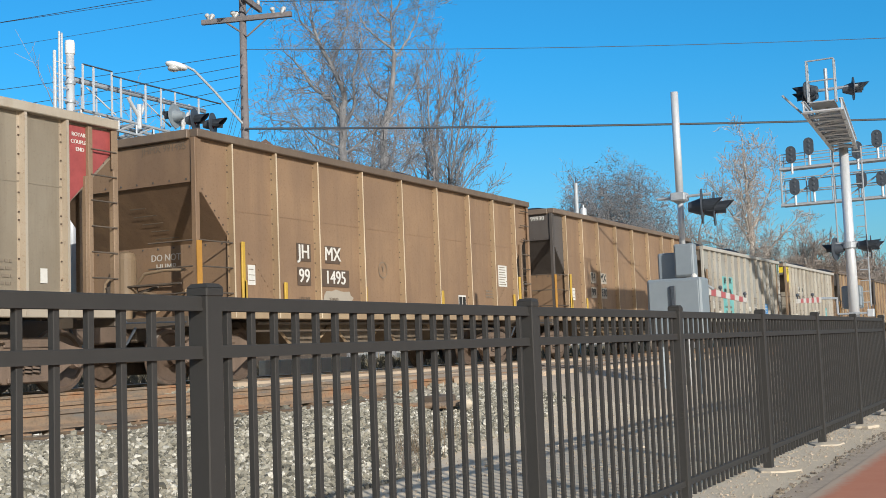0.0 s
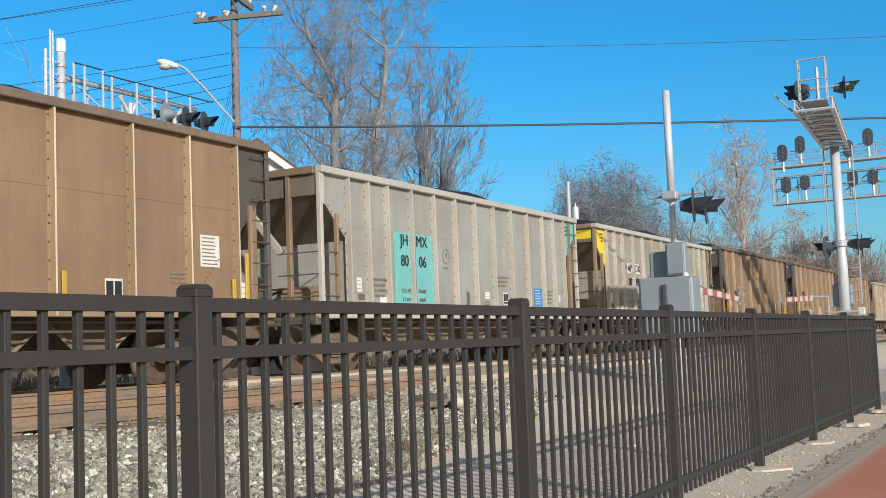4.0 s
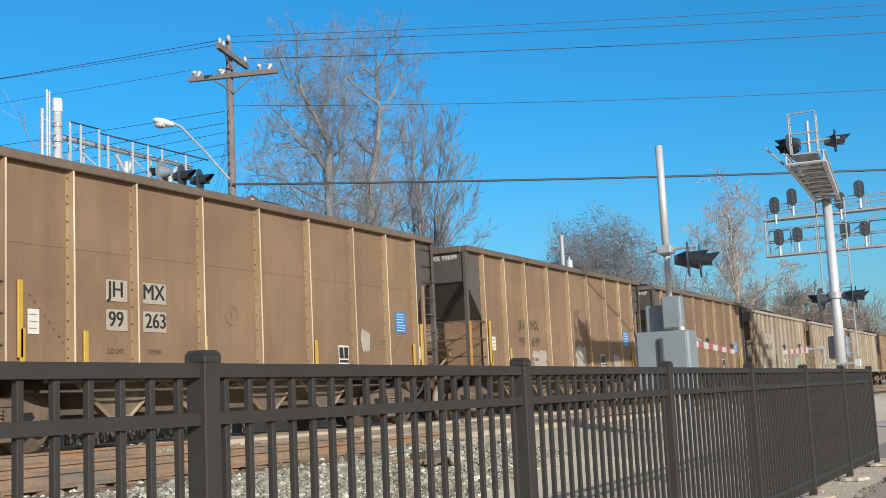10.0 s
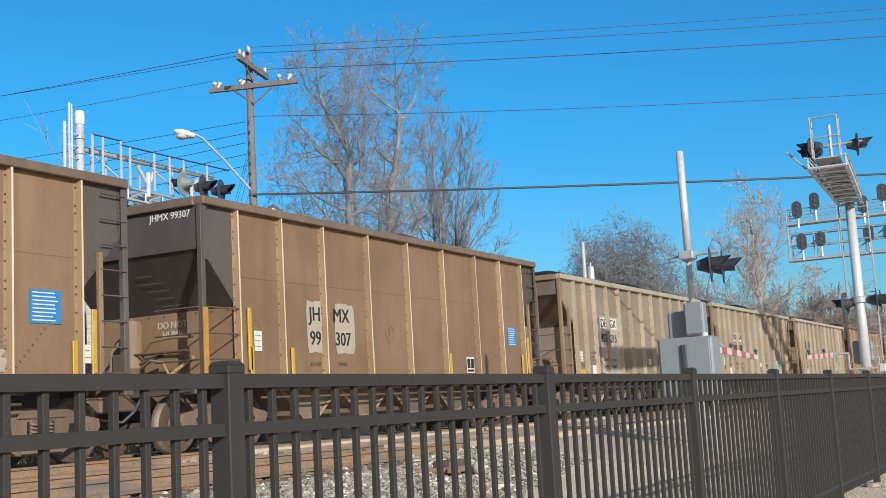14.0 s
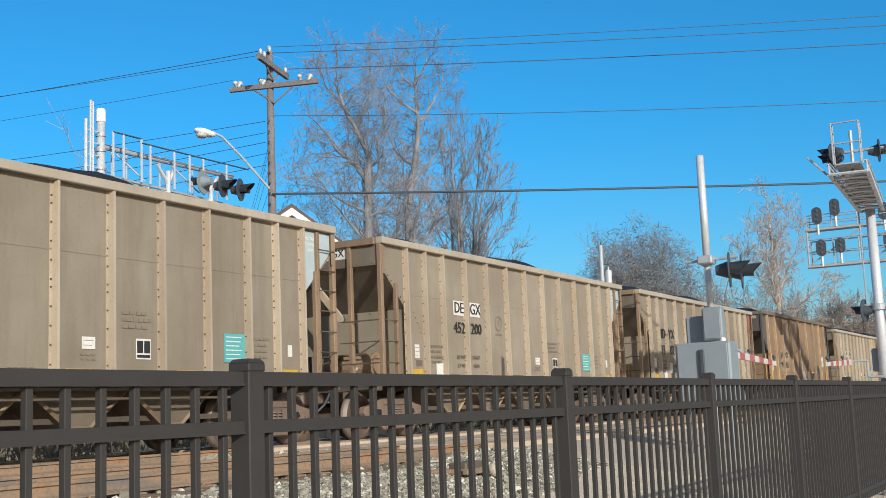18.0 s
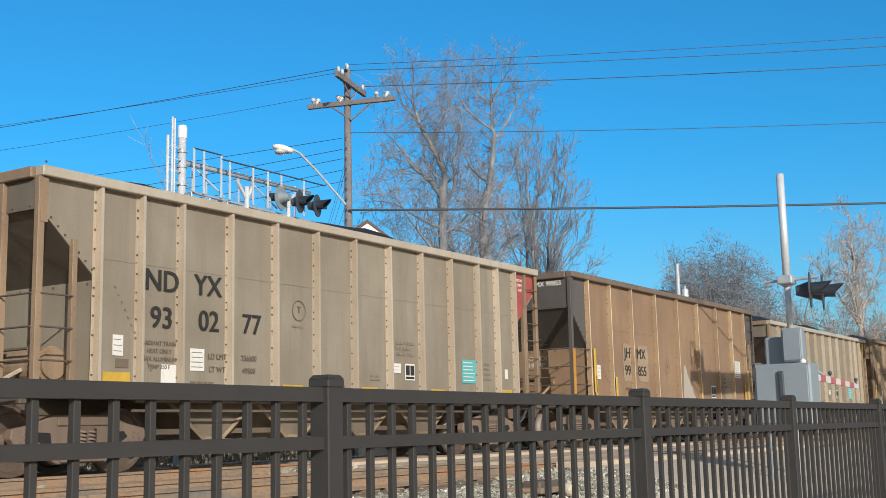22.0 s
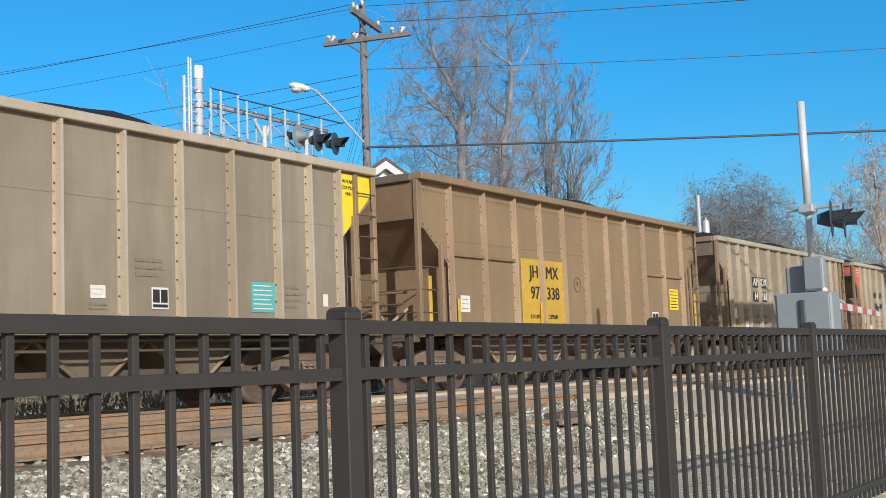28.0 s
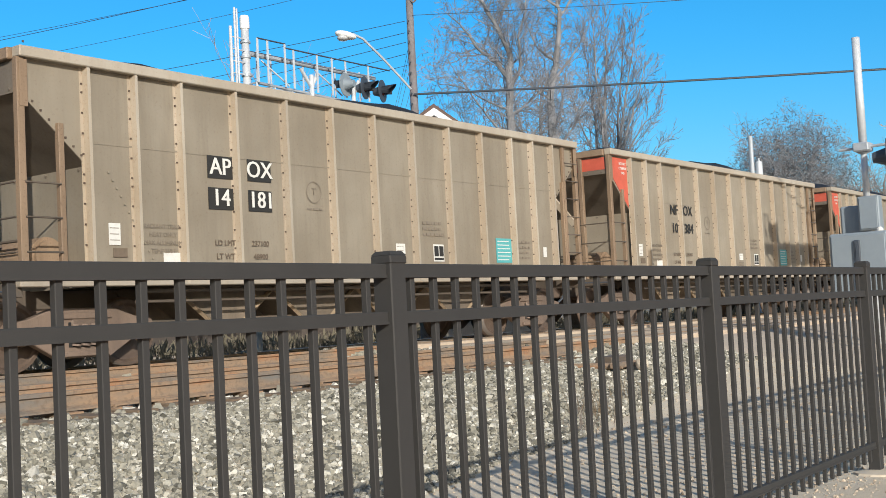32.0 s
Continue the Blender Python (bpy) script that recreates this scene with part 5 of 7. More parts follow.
notice(T[5], 5.0, 2.15, 0.42, 0.44, M["blue_sign"], 10, 7)
patch(T[5], 3.55, 1.5, 0.34, 0.45, M["patch"], 12)
dress_brown(T[6], "99", "699", M["faded"], "", "99699", 4, M["white"])
notice(T[6], 5.0, 2.15, 0.54, 0.46, M["blue_sign"], 11, 8)
for x, w, h, sd in ((-2.2, 0.95, 0.44, 5), (0.9, 0.86, 0.62, 14), (4.03, 0.6, 0.40, 15)):
    patch(T[6], x, 1.22, w, h, M["patch"], sd, 0.22)
dress_brown(T[7], "99", "307", M["black"], "block", "99307", 5, M["white"])
notice(T[7], 5.0, 2.15, 0.46, 0.46, M["blue_sign"], 12, 8)
dress_grey(T[8], "DEGX", "452", "215", "pale", 23, end_text="DEGX")
end_flag(T[8], "grey", 1, M["pale_blue"])
dress_grey(T[9], "DEGX", "452", "200", "white", 24, end_text="DEGX")
end_flag(T[9], "grey", 1, M["pale_blue"])
dress_grey(T[10], "NDYX", "93", "0277", "large", 25, loads=("236500", "49500"))
end_flag(T[10], "grey", 1, M["red"])
dress_brown(T[11], "99", "855", M["black"], "block", "99855", 6, M["white"])
notice(T[11], 4.95, 2.16, 0.48, 0.52, M["white"], 13, 8)
bm = bmesh.new()
prism(bm, [(0.33, 1.22), (0.36, 1.46), (0.38, 1.72), (0.45, 2.1), (0.55, 2.17), (0.62, 2.05), (0.68, 1.93), (0.73, 1.85), (0.83, 1.77), (0.9, 1.63), (1.02, 1.55), (1.1, 1.38), (1.3, 1.22)], DY - 0.001, DY + 0.003)
part("primer_patch", bm, M["patch"], T[11], "ragged pale primer patch")
patch(T[11], 4.0, 1.22, 0.68, 0.8, M["thin_patch"], 34, 0.05)
write(T[11], "CU FT 4,418", 0.11, 3.62, 1.60, M["faded"])
write(T[11], "10'-8\"", 0.11, 3.70, 1.72, M["faded"])
write(T[11], "11'-0\"", 0.11, 3.70, 1.84, M["faded"])
dress_grey(T[12], "APOX", "20", "449", "white", 26, end_text="APOX")
end_flag(T[12], "grey", 1, M["bright_yellow"])
s13 = SPEC["tall"]
for xa, xb in ((-2.93, -2.18), (-2.06, -1.10)):
    flat(T[13], xa, xb, 1.22, 2.67, M["yellow"], "stencil_panel", "yellow number panel")
write(T[13], "JH", 0.38, -2.40, 2.39, M["black"], DY - 0.012)
write(T[13], "MX", 0.38, -1.62, 2.39, M["black"], DY - 0.012)
write(T[13], "97", 0.38, -2.38, 1.945, M["black"], DY - 0.012)
write(T[13], "338", 0.38, -1.60, 1.945, M["black"], DY - 0.012)
write(T[13], "LD LMT", 0.12, -2.40, 1.45, M["black"], DY - 0.012)
write(T[13], "239500", 0.13, -1.64, 1.45, M["black"], DY - 0.012)
for f0, f1 in ((0, 1), (1, 2), (8, 9), (9, 10)):
    xa, xb = (-s13["hl"] + s13["ribs"][f] * 2 * s13["hl"] for f in (f0, f1))
    bm = bmesh.new()
    box(bm, xa + 0.1, xb - 0.02, DY - 0.05, DY, 2.56, 2.63, 0.01)
    part("stiffener", bm, M["brown"], T[13])
handles(T[13], "tall", [-s13["hl"] + 1.25, -s13["hl"] + 4.45, 2.2], h=0.6)
part("yellow_bar", bm_bar(s13["hl"] - 0.25, 1.2, 1.0), M["yellow"], T[13], "yellow grab handle")
part("yellow_bar", bm_bar(-s13["hl"] + 0.3, 1.2, 0.95), M["yellow"], T[13], "yellow grab handle")
notice(T[13], 5.02, 2.0, 0.55, 0.55, M["bright_yellow"], 17, 6)
test_plate(T[13], 3.78, 1.46, 0.38)
notice(T[13], -5.1, 1.66, 0.32, 0.32, M["white"], 18, 3)
ring(T[13], -0.42, 2.2, 0.17)
bm = bmesh.new()
for k in range(110):
    x = -s13["hl"] + 0.12 + k * 0.117
    box(bm, x, x + 0.028, DY - 0.012, DY, 3.74, 3.768)
part("rivet_row", bm, M["brown"], T[13])
dress_grey(T[14], "APOX", "14", "181", "black", 27, end_text="APOX", loads=("237100", "48900"))
for k, n in ((15, "384"), (16, "117")):
    dress_grey(T[k], "NFOX", "10", n, "none", 28 + k)
    end_flag(T[k], "grey", -1, M["salmon"])
for k in range(17, len(T)):
    kind = CARS[k][0]
    if kind == "brown":
        dress_brown(T[k], "99", str(640 + 13 * k), M["white"], "", str(99640 + 13 * k), k, M["white"])
    else:
        dress_grey(T[k], "APOX" if k % 2 else "DEGX", "20", str(210 + 11 * k), "white", k, kind)


# ---- crossing signals ----
def flasher(parent, at, size=0.30, mat=M["signal_black"]):
    """A crossing light facing local -y: round black background, hood and lens."""
    bm = bmesh.new()
    m4 = Matrix.Rotation(radians(90), 4, "X")
    bmesh.ops.create_cone(bm, cap_ends=True, segments=28, radius1=size, radius2=size, depth=0.02, matrix=m4)
    m4 = Matrix.Translation((0, 0.12, 0)) @ Matrix.Rotation(radians(-90), 4, "X")
    bmesh.ops.create_cone(bm, cap_ends=True, segments=18, radius1=0.15, radius2=0.08, depth=0.22, matrix=m4)
    b = part("light_background", bm, mat, parent, "round background of the light", at=at)
    bm = bmesh.new()
    n = 14
    rows = []
    for d, r in ((0.0, 0.125), (0.34, 0.14)):
        rows.append([bm.verts.new((r * math.cos(radians(-35 + 250 * i / n)), -0.012 - d * (1.0 if d == 0 else 0.55 + 0.45 * math.sin(radians(max(0, min(180, -35 + 250 * i / n))))), r * math.sin(radians(-35 + 250 * i / n)))) for i in range(n + 1)])
    for i in range(n):
        bm.faces.new((rows[0][i], rows[0][i + 1], rows[1][i + 1], rows[1][i]))
    bmesh.ops.solidify(bm, geom=bm.faces[:], thickness=0.008)
    part("hood", bm, M["signal_black"], b)
    bm = bmesh.new()
    bmesh.ops.create_uvsphere(bm, u_segments=16, v_segments=8, radius=0.11, matrix=Matrix.Translation((0, -0.012, 0)) @ Matrix.Diagonal((1, 0.3, 1, 1)))
    part("lens", bm, M["lens"], b, "dark red lens", True)
    return b


def gate_arm(parent, a, b, z0):
    """A striped crossing gate arm with small lamps on top."""
    a, b = Vector(a), Vector(b)
    n = 9
    for i in range(n):
        p, q = a.lerp(b, i / n), a.lerp(b, (i + 1) / n)
        bm = bmesh.new()
        d = (q - p).normalized()
        m4 = Matrix.Translation((p + q) / 2) @ d.to_track_quat("X", "Z").to_matrix().to_4x4()
        h = 0.066 - 0.022 * i / n
        box(bm, -(q - p).length / 2, (q - p).length / 2, -0.02, 0.02, -h, h, 0.0, m4)
        part("stripe", bm, M["gate_red"] if i % 2 else M["gate_white"], parent)
    for f in (0.35, 0.97):
        p = a.lerp(b, f)
        bm = bmesh.new()
        bmesh.ops.create_uvsphere(bm, u_segments=10, v_segments=6, radius=0.04, matrix=Matrix.Translation(p + Vector((0, 0, 0.13))))
        rod(bm, p, p + Vector((0, 0, 0.12)), 0.015, seg=5)
        part("arm_lamp", bm, M["signal_black"], parent)


GX, GY = 19.72, 5.82
gz = ground_z(GX, GY)
gate = thing("crossing_gate", "galvanised crossing gate mast with black lights and lowered striped arm", "crossing gate")
bm = bmesh.new()
rod(bm, (GX, GY, gz), (GX, GY, 2.75), 0.066, seg=20)
rod(bm, (GX, GY, 3.55), (GX, GY, 5.47), 0.066, seg=20)
rod(bm, (GX, GY, 2.75), (GX, GY, 3.55), 0.052, seg=20)
part("mast", bm, M["galv"], gate, "galvanised steel mast", True)
bm = bmesh.new()
lathe(bm, [(0.07, 3.50), (0.10, 3.52), (0.10, 3.66), (0.07, 3.68)], 18)
bmesh.ops.translate(bm, vec=(GX, GY, 0), verts=bm.verts)
box(bm, GX - 0.17, GX + 0.12, GY - 0.13, GY + 0.13, 3.53, 3.68, 0.02)
rod(bm, (GX, GY + 0.4, 3.60), (GX, GY - 0.55, 3.62), 0.025, seg=8)
part("crossarm_bracket", bm, M["galv_dull"], gate)
for dx, dz in ((-0.35, -0.05), (0.42, -0.02)):
    flasher(gate, pose(GX + dx, GY - 0.48, 3.42 + dz, 0, 0, 12))
bm = bmesh.new()
box(bm, GX - 0.40, GX + 0.25, GY - 0.18, GY + 0.34, 2.0, 2.62, 0.03)
part("gate_mechanism", bm, M["cab_grey"], gate, "grey gate machine case")
bm = bmesh.new()
box(bm, GX - 0.62, GX - 0.42, GY - 0.36, GY - 0.02, 2.18, 2.74, 0.02)
box(bm, GX - 0.635, GX - 0.62, GY - 0.33, GY - 0.05, 2.21, 2.71, 0.006)
part("junction_box", bm, M["cab_grey"], gate, "pale grey junction box")
bm = bmesh.new()
rod(bm, (GX - 0.55, GY - 0.22, 1.4), (GX - 0.55, GY - 0.22, 2.2), 0.025, seg=8)
rod(bm, (GX, GY - 0.3, 2.1), (GX + 0.5, GY - 0.35, 2.0), 0.03, seg=6)
part("conduit", bm, M["galv_dull"], gate)
gate_arm(gate, (GX + 0.9, GY - 0.1, 1.99), (GX + 4.3, GY, 1.88), gz)

cab = thing("signal_cabinet", "flat grey metal signal cabinet standing on posts behind the fence", "signal cabinet")
bm = bmesh.new()
box(bm, 18.25, 18.72, 5.12, 6.02, 1.15, 2.12, 0.03)
part("case", bm, M["cab_grey"], cab)
bm = bmesh.new()
box(bm, 18.225, 18.25, 5.16, 5.98, 1.19, 2.08, 0.008)
part("door", bm, M["cab_grey"], cab)
bm = bmesh.new()
box(bm, 18.18, 18.225, 5.53, 5.62, 1.2, 2.0, 0.01)
box(bm, 18.17, 18.185, 5.56, 5.59, 1.25, 1.96)
part("latch_bar", bm, M["signal_black"], cab, "black latch channel")
for y in (5.25, 5.88):
    bm = bmesh.new()
    rod(bm, (18.5, y, ground_z(18.5, y)), (18.5, y, 1.15), 0.035, seg=10)
    part("leg", bm, M["cab_grey"], cab)
bm = bmesh.new()
lathe(bm, [(0.05, 2.12), (0.05, 2.16), (0.02, 2.19)], 12)
bmesh.ops.translate(bm, vec=(18.45, 5.28, 0), verts=bm.verts)
part("vent_cap", bm, M["white"], cab)


def truss(bm, a, b, w0, w1, h, n, r=0.022):
    """A box truss with zigzag bracing from a to b; widths taper from w0 to w1."""
    a, b = Vector(a), Vector(b)
    d = (b - a).normalized()
    side = d.cross(Vector((0, 0, 1))).normalized()
    L = {}
    for i in range(n + 1):
        f = i / n
        c = a.lerp(b, f)
        w = w0 + (w1 - w0) * f
        for sy in (-1, 1):
            for k, z in ((0, 0), (1, h)):
                L[i, sy, k] = c + side * (sy * w / 2) + Vector((0, 0, z))
    for i in range(n):
        for sy in (-1, 1):
            for k in (0, 1):
                rod(bm, L[i, sy, k], L[i + 1, sy, k], r * 1.6, seg=6)
            rod(bm, L[i, sy, 0], L[i + 1, sy, 1], r, seg=5)
            rod(bm, L[i, sy, 0], L[i, sy, 1], r, seg=5)
        for k in (0, 1):
            rod(bm, L[i, -1 if i % 2 else 1, k], L[i + 1, 1 if i % 2 else -1, k], r, seg=5)
            rod(bm, L[i, -1, k], L[i, 1, k], r, seg=5)


def handrail(bm, a, b, w, h, n, r=0.022):
    a, b = Vector(a), Vector(b)
    side = (b - a).normalized().cross(Vector((0, 0, 1))).normalized()
    for sy in (-1, 1):
        o = side * (sy * w / 2)
        for i in range(n + 1):
            p = a.lerp(b, i / n) + o
            rod(bm, p, p + Vector((0, 0, h)), r, seg=6)
        for f in (0.52, 1.0):
            rod(bm, a + o + Vector((0, 0, h * f)), b + o + Vector((0, 0, h * f)), r, seg=6)


# near cantilever over the road
CX, CY = 31.4, 4.86
cant = thing("cantilever_signal", "galvanised cantilever mast with walkway and black flashing lights over the road", "crossing signal")
bm = bmesh.new()
rod(bm, (CX, CY, 0.3), (CX, CY, 5.95), 0.135, 0.12, seg=24)
part("mast", bm, M["galv"], cant, "galvanised steel mast", True)
bm = bmesh.new()
lathe(bm, [(0.145, 3.30), (0.19, 3.32), (0.19, 3.46), (0.145, 3.48)], 20)
bmesh.ops.translate(bm, vec=(CX, CY, 0), verts=bm.verts)
part("collar", bm, M["galv_dull"], cant)
bm = bmesh.new()
arm_a, arm_b = Vector((26.2, CY - 0.42, 6.02)), Vector((CX + 0.2, CY, 5.92))
arm_side = (arm_b - arm_a).cross(Vector((0, 0, 1))).normalized()
arm_turn = (arm_b - arm_a).to_track_quat("X", "Z").to_matrix().to_4x4()
arm_len = (arm_b - arm_a).length
for sy in (-1, 1):
    p, q = arm_a + arm_side * 0.40 * sy, arm_b + arm_side * 0.28 * sy
    m4 = Matrix.Translation((p + q) / 2) @ (q - p).to_track_quat("X", "Z").to_matrix().to_4x4()
    bm = bmesh.new()
    box(bm, -arm_len / 2, arm_len / 2, -0.012, 0.012, 0, 0.24, 0.004, m4)
    box(bm, -arm_len / 2, arm_len / 2, -0.045, 0.045, -0.014, 0.0, 0.0, m4)
    box(bm, -arm_len / 2, arm_len / 2, -0.045, 0.045, 0.24, 0.254, 0.0, m4)
    part("arm_channel", bm, M["galv"], cant, "galvanised side channel")
bm = bmesh.new()
box(bm, -arm_len / 2, arm_len / 2, -0.27, 0.27, 0.20, 0.225, 0.0, Matrix.Translation((arm_a + arm_b) / 2) @ arm_turn)
part("deck_grating", bm, M["galv_dull"], cant, "dull walkway grating")
for i in range(9):
    f, g = i / 9, (i + 1) / 9
    w0, w1 = 0.40 - 0.12 * f, 0.40 - 0.12 * g
    sy = -1 if i % 2 else 1
    p, q = arm_a.lerp(arm_b, f) + arm_side * w0 * sy, arm_a.lerp(arm_b, g) - arm_side * w1 * sy
    # zigzag takes the darker steel: shade beneath the deck put into its colour
    bm = bmesh.new()
    rod(bm, p, q, 0.028, seg=4)
    part("brace", bm, M["galv_dull"], cant)
    bm = bmesh.new()
    p, q = arm_a.lerp(arm_b, f) - arm_side * w0, arm_a.lerp(arm_b, f) + arm_side * w0
    rod(bm, p, q, 0.03, seg=4)
    part("cross_bar", bm, M["galv"], cant)
bm = bmesh.new()
handrail(bm, (26.2, CY - 0.42, 6.24), (26.5, CY - 0.40, 6.24), 0.58, 0.92, 1, 0.018)
for z in (6.7, 7.16):
    rod(bm, (26.2, CY - 0.71, z), (26.2, CY - 0.13, z), 0.018, seg=6)
part("handrail", bm, M["galv_dull"], cant)
bm = bmesh.new()
for i in range(15):
    rod(bm, (CX + 0.05, CY - 0.42, 1.9 + 0.28 * i), (CX + 0.05, CY - 0.2, 1.9 + 0.28 * i), 0.014, seg=5)
rod(bm, (CX + 0.05, CY - 0.42, 1.8), (CX + 0.05, CY - 0.42, 5.95), 0.02, seg=6)
rod(bm, (CX + 0.05, CY + 0.3, 3.5), (CX + 0.05, CY + 0.3, 5.9), 0.02, seg=6)
part("ladder", bm, M["galv_dull"], cant)
bm = bmesh.new()
rod(bm, (26.9, CY + 0.18, 6.62), (26.9, CY - 1.1, 6.62), 0.035, seg=8)
rod(bm, (26.9, CY - 0.42, 6.1), (26.9, CY - 0.42, 7.1), 0.04, seg=8)
rod(bm, (26.6, CY + 0.5, 6.55), (26.6, CY + 0.1, 6.1), 0.025, seg=6)
rod(bm, (CX, CY + 0.45, 3.45), (CX, CY - 0.5, 3.45), 0.035, seg=8)
pieces("light_bracket", bm, M["galv_dull"], cant)
flasher(cant, pose(27.0, CY + 0.02, 6.52, 0, 0, 165), 0.26)
flasher(cant, pose(27.0, CY - 0.98, 6.58, 0, 0, 15), 0.26)
flasher(cant, pose(26.8, CY - 0.02, 6.62, 0, 0, 165), 0.22)
flasher(cant, pose(CX, CY + 0.36, 3.32, 0, 0, 170), 0.30)
flasher(cant, pose(CX, CY - 0.42, 3.36, 0, 0, 10), 0.30)
flasher(cant, pose(CX + 0.7, CY - 0.42, 3.36, 0, 0, 10), 0.30)
bm = bmesh.new()
box(bm, CX + 0.16, CX + 0.5, CY - 0.18, CY + 0.32, 1.75, 2.35, 0.04)
part("gate_mechanism", bm, M["cab_grey"], cant, "grey gate machine case")
bm = bmesh.new()
rod(bm, (CX - 0.3, CY + 0.36, 1.62), (CX - 0.3, CY + 0.36, 2.05), 0.028, seg=6)
rod(bm, (CX - 0.3, CY + 0.36, 1.62), (CX - 0.3, CY - 0.45, 1.62), 0.028, seg=6)
rod(bm, (CX - 0.3, CY + 0.36, 2.03), (CX - 2.6, CY + 0.35, 1.98), 0.028, seg=6)
part("arm_yoke", bm, M["galv_dull"], cant)
bm = bmesh.new()
box(bm, CX - 0.34, CX - 0.14, CY - 0.52, CY - 0.36, 1.52, 1.72, 0.015)
part("counterweight", bm, M["galv"], cant, "pale counterweight")
gate_arm(cant, (CX - 2.6, CY + 0.35, 1.95), (CX - 5.6, CY + 0.3, 1.86), 0.3)

# far cantilever behind the train
far = thing("cantilever_signal", "white-grey cantilever mast with railed walkway and flashing lights behind the train", "crossing signal")
FXM, FYM = 17.45, 18.05
bm = bmesh.new()
rod(bm, (FXM, FYM, 0.3), (FXM, FYM, 7.84), 0.10, 0.085, seg=20)
part("mast", bm, M["galv"], far, "pale steel mast", True)
bm = bmesh.new()
lathe(bm, [(0.085, 7.56), (0.105, 7.58), (0.105, 7.80), (0.09, 7.86)], 18)
bmesh.ops.translate(bm, vec=(FXM, FYM, 0), verts=bm.verts)
part("collar", bm, M["white_paint"], far)
for z in (6.55, 6.95, 7.28):
    bm = bmesh.new()
    lathe(bm, [(0.095, z - 0.03), (0.112, z - 0.025), (0.112, z + 0.025), (0.095, z + 0.03)], 18)
    bmesh.ops.translate(bm, vec=(FXM, FYM, 0), verts=bm.verts)
    part("band", bm, M["galv_dull"], far, "dull clamp band")
bm = bmesh.new()
rod(bm, (FXM - 0.47, FYM - 0.05, 3.0), (FXM - 0.47, FYM - 0.05, 7.55), 0.035, seg=8)
rod(bm, (FXM - 0.34, FYM - 0.05, 3.0), (FXM - 0.34, FYM - 0.05, 7.98), 0.024, seg=8)
rod(bm, (FXM - 0.27, FYM - 0.05, 3.0), (FXM - 0.27, FYM - 0.05, 7.96), 0.022, seg=8)
for i in range(9):
    rod(bm, (FXM - 0.47, FYM - 0.05, 5.25 + 0.26 * i), (FXM - 0.08, FYM - 0.05, 5.25 + 0.26 * i), 0.014, seg=5)
part("ladder", bm, M["galv"], far)
bm = bmesh.new()
truss(bm, (FXM, FYM, 6.10), (FXM + 4.4, FYM, 6.00), 0.6, 0.5, 0.25, 8, 0.022)
pieces("truss_member", bm, M["galv_dull"], far)
bm = bmesh.new()
rod(bm, (FXM, FYM, 7.04), (FXM + 4.3, FYM, 7.06), 0.055, seg=10)
part("beam", bm, M["galv_dull"], far, "dull grey pipe arm")
for x, top in ((0.0, 7.31), (0.30, 7.31), (0.83, 7.31), (1.10, 7.22), (1.86, 7.22), (2.36, 7.22), (2.83, 7.22), (3.65, 7.21)):
    bm = bmesh.new()
    box(bm, FXM + x - 0.026, FXM + x + 0.026, FYM - 0.37, FYM - 0.355, 6.35, top)
    part("rail_post", bm, M["galv"], far)
for x in (0.62, 1.05, 2.1, 3.2, 4.1):
    bm = bmesh.new()
    box(bm, FXM + x - 0.022, FXM + x + 0.022, FYM + 0.30, FYM + 0.315, 6.35, 7.24)
    part("rail_post", bm, M["galv"], far)
for x0, x1, y, z in ((0.0, 0.85, -0.36, 7.31), (0.83, 4.47, -0.36, 7.22), (0.3, 4.3, 0.31, 7.20)):
    bm = bmesh.new()
    rod(bm, (FXM + x0, FYM + y, z), (FXM + x1, FYM + y, z), 0.018, seg=6)
    part("top_rail", bm, M["signal_black"], far, "dark top rail")
bm = bmesh.new()
rod(bm, (FXM + 0.45, FYM, 6.95), (FXM + 1.0, FYM - 0.3, 6.4), 0.02, seg=6)
rod(bm, (FXM + 2.15, FYM, 6.98), (FXM + 2.75, FYM - 0.3, 6.4), 0.02, seg=6)
pieces("stay", bm, M["galv_dull"], far)
bm = bmesh.new()
for x in (FXM + 1.72, FXM + 3.15):
    rod(bm, (x, FYM - 0.3, 6.2), (x, FYM - 0.3, 6.75), 0.055, seg=8)
    rod(bm, (x - 0.34, FYM - 0.3, 6.85), (x, FYM - 0.3, 6.45), 0.04, seg=8)
    rod(bm, (x + 0.2, FYM - 0.3, 6.82), (x, FYM - 0.3, 6.45), 0.04, seg=8)
pieces("light_bracket", bm, M["galv"], far)
for x, y, a in ((FXM + 2.72, FYM - 0.45, 190), (FXM + 3.34, FYM - 0.5, 20), (FXM + 3.99, FYM - 0.5, 20)):
    flasher(far, pose(x, y, 6.63, 0, 0, a), 0.275, M["cab_grey"] if a > 90 else M["signal_black"])

# railway signal bridge further down the line
bridge = thing("signal_bridge", "grey railway signal gantry with two railed decks and oval heads", "railway signal")
BX = 48.6
bm = bmesh.new()
for z in (6.45, 7.95):
    box(bm, BX - 0.35, BX + 0.35, -2, 10.05, z - 0.06, z, 0.0)
    rod(bm, (BX - 0.38, -2, z - 0.05), (BX - 0.38, 10.05, z - 0.05), 0.07, seg=6)
part("deck", bm, M["galv_dull"], bridge)
bm = bmesh.new()
handrail(bm, (BX, 10.0, 6.45), (BX, -2, 6.45), 0.7, 1.05, 12, 0.025)
handrail(bm, (BX, 10.0, 7.95), (BX, -2, 7.95), 0.7, 0.55, 12, 0.02)
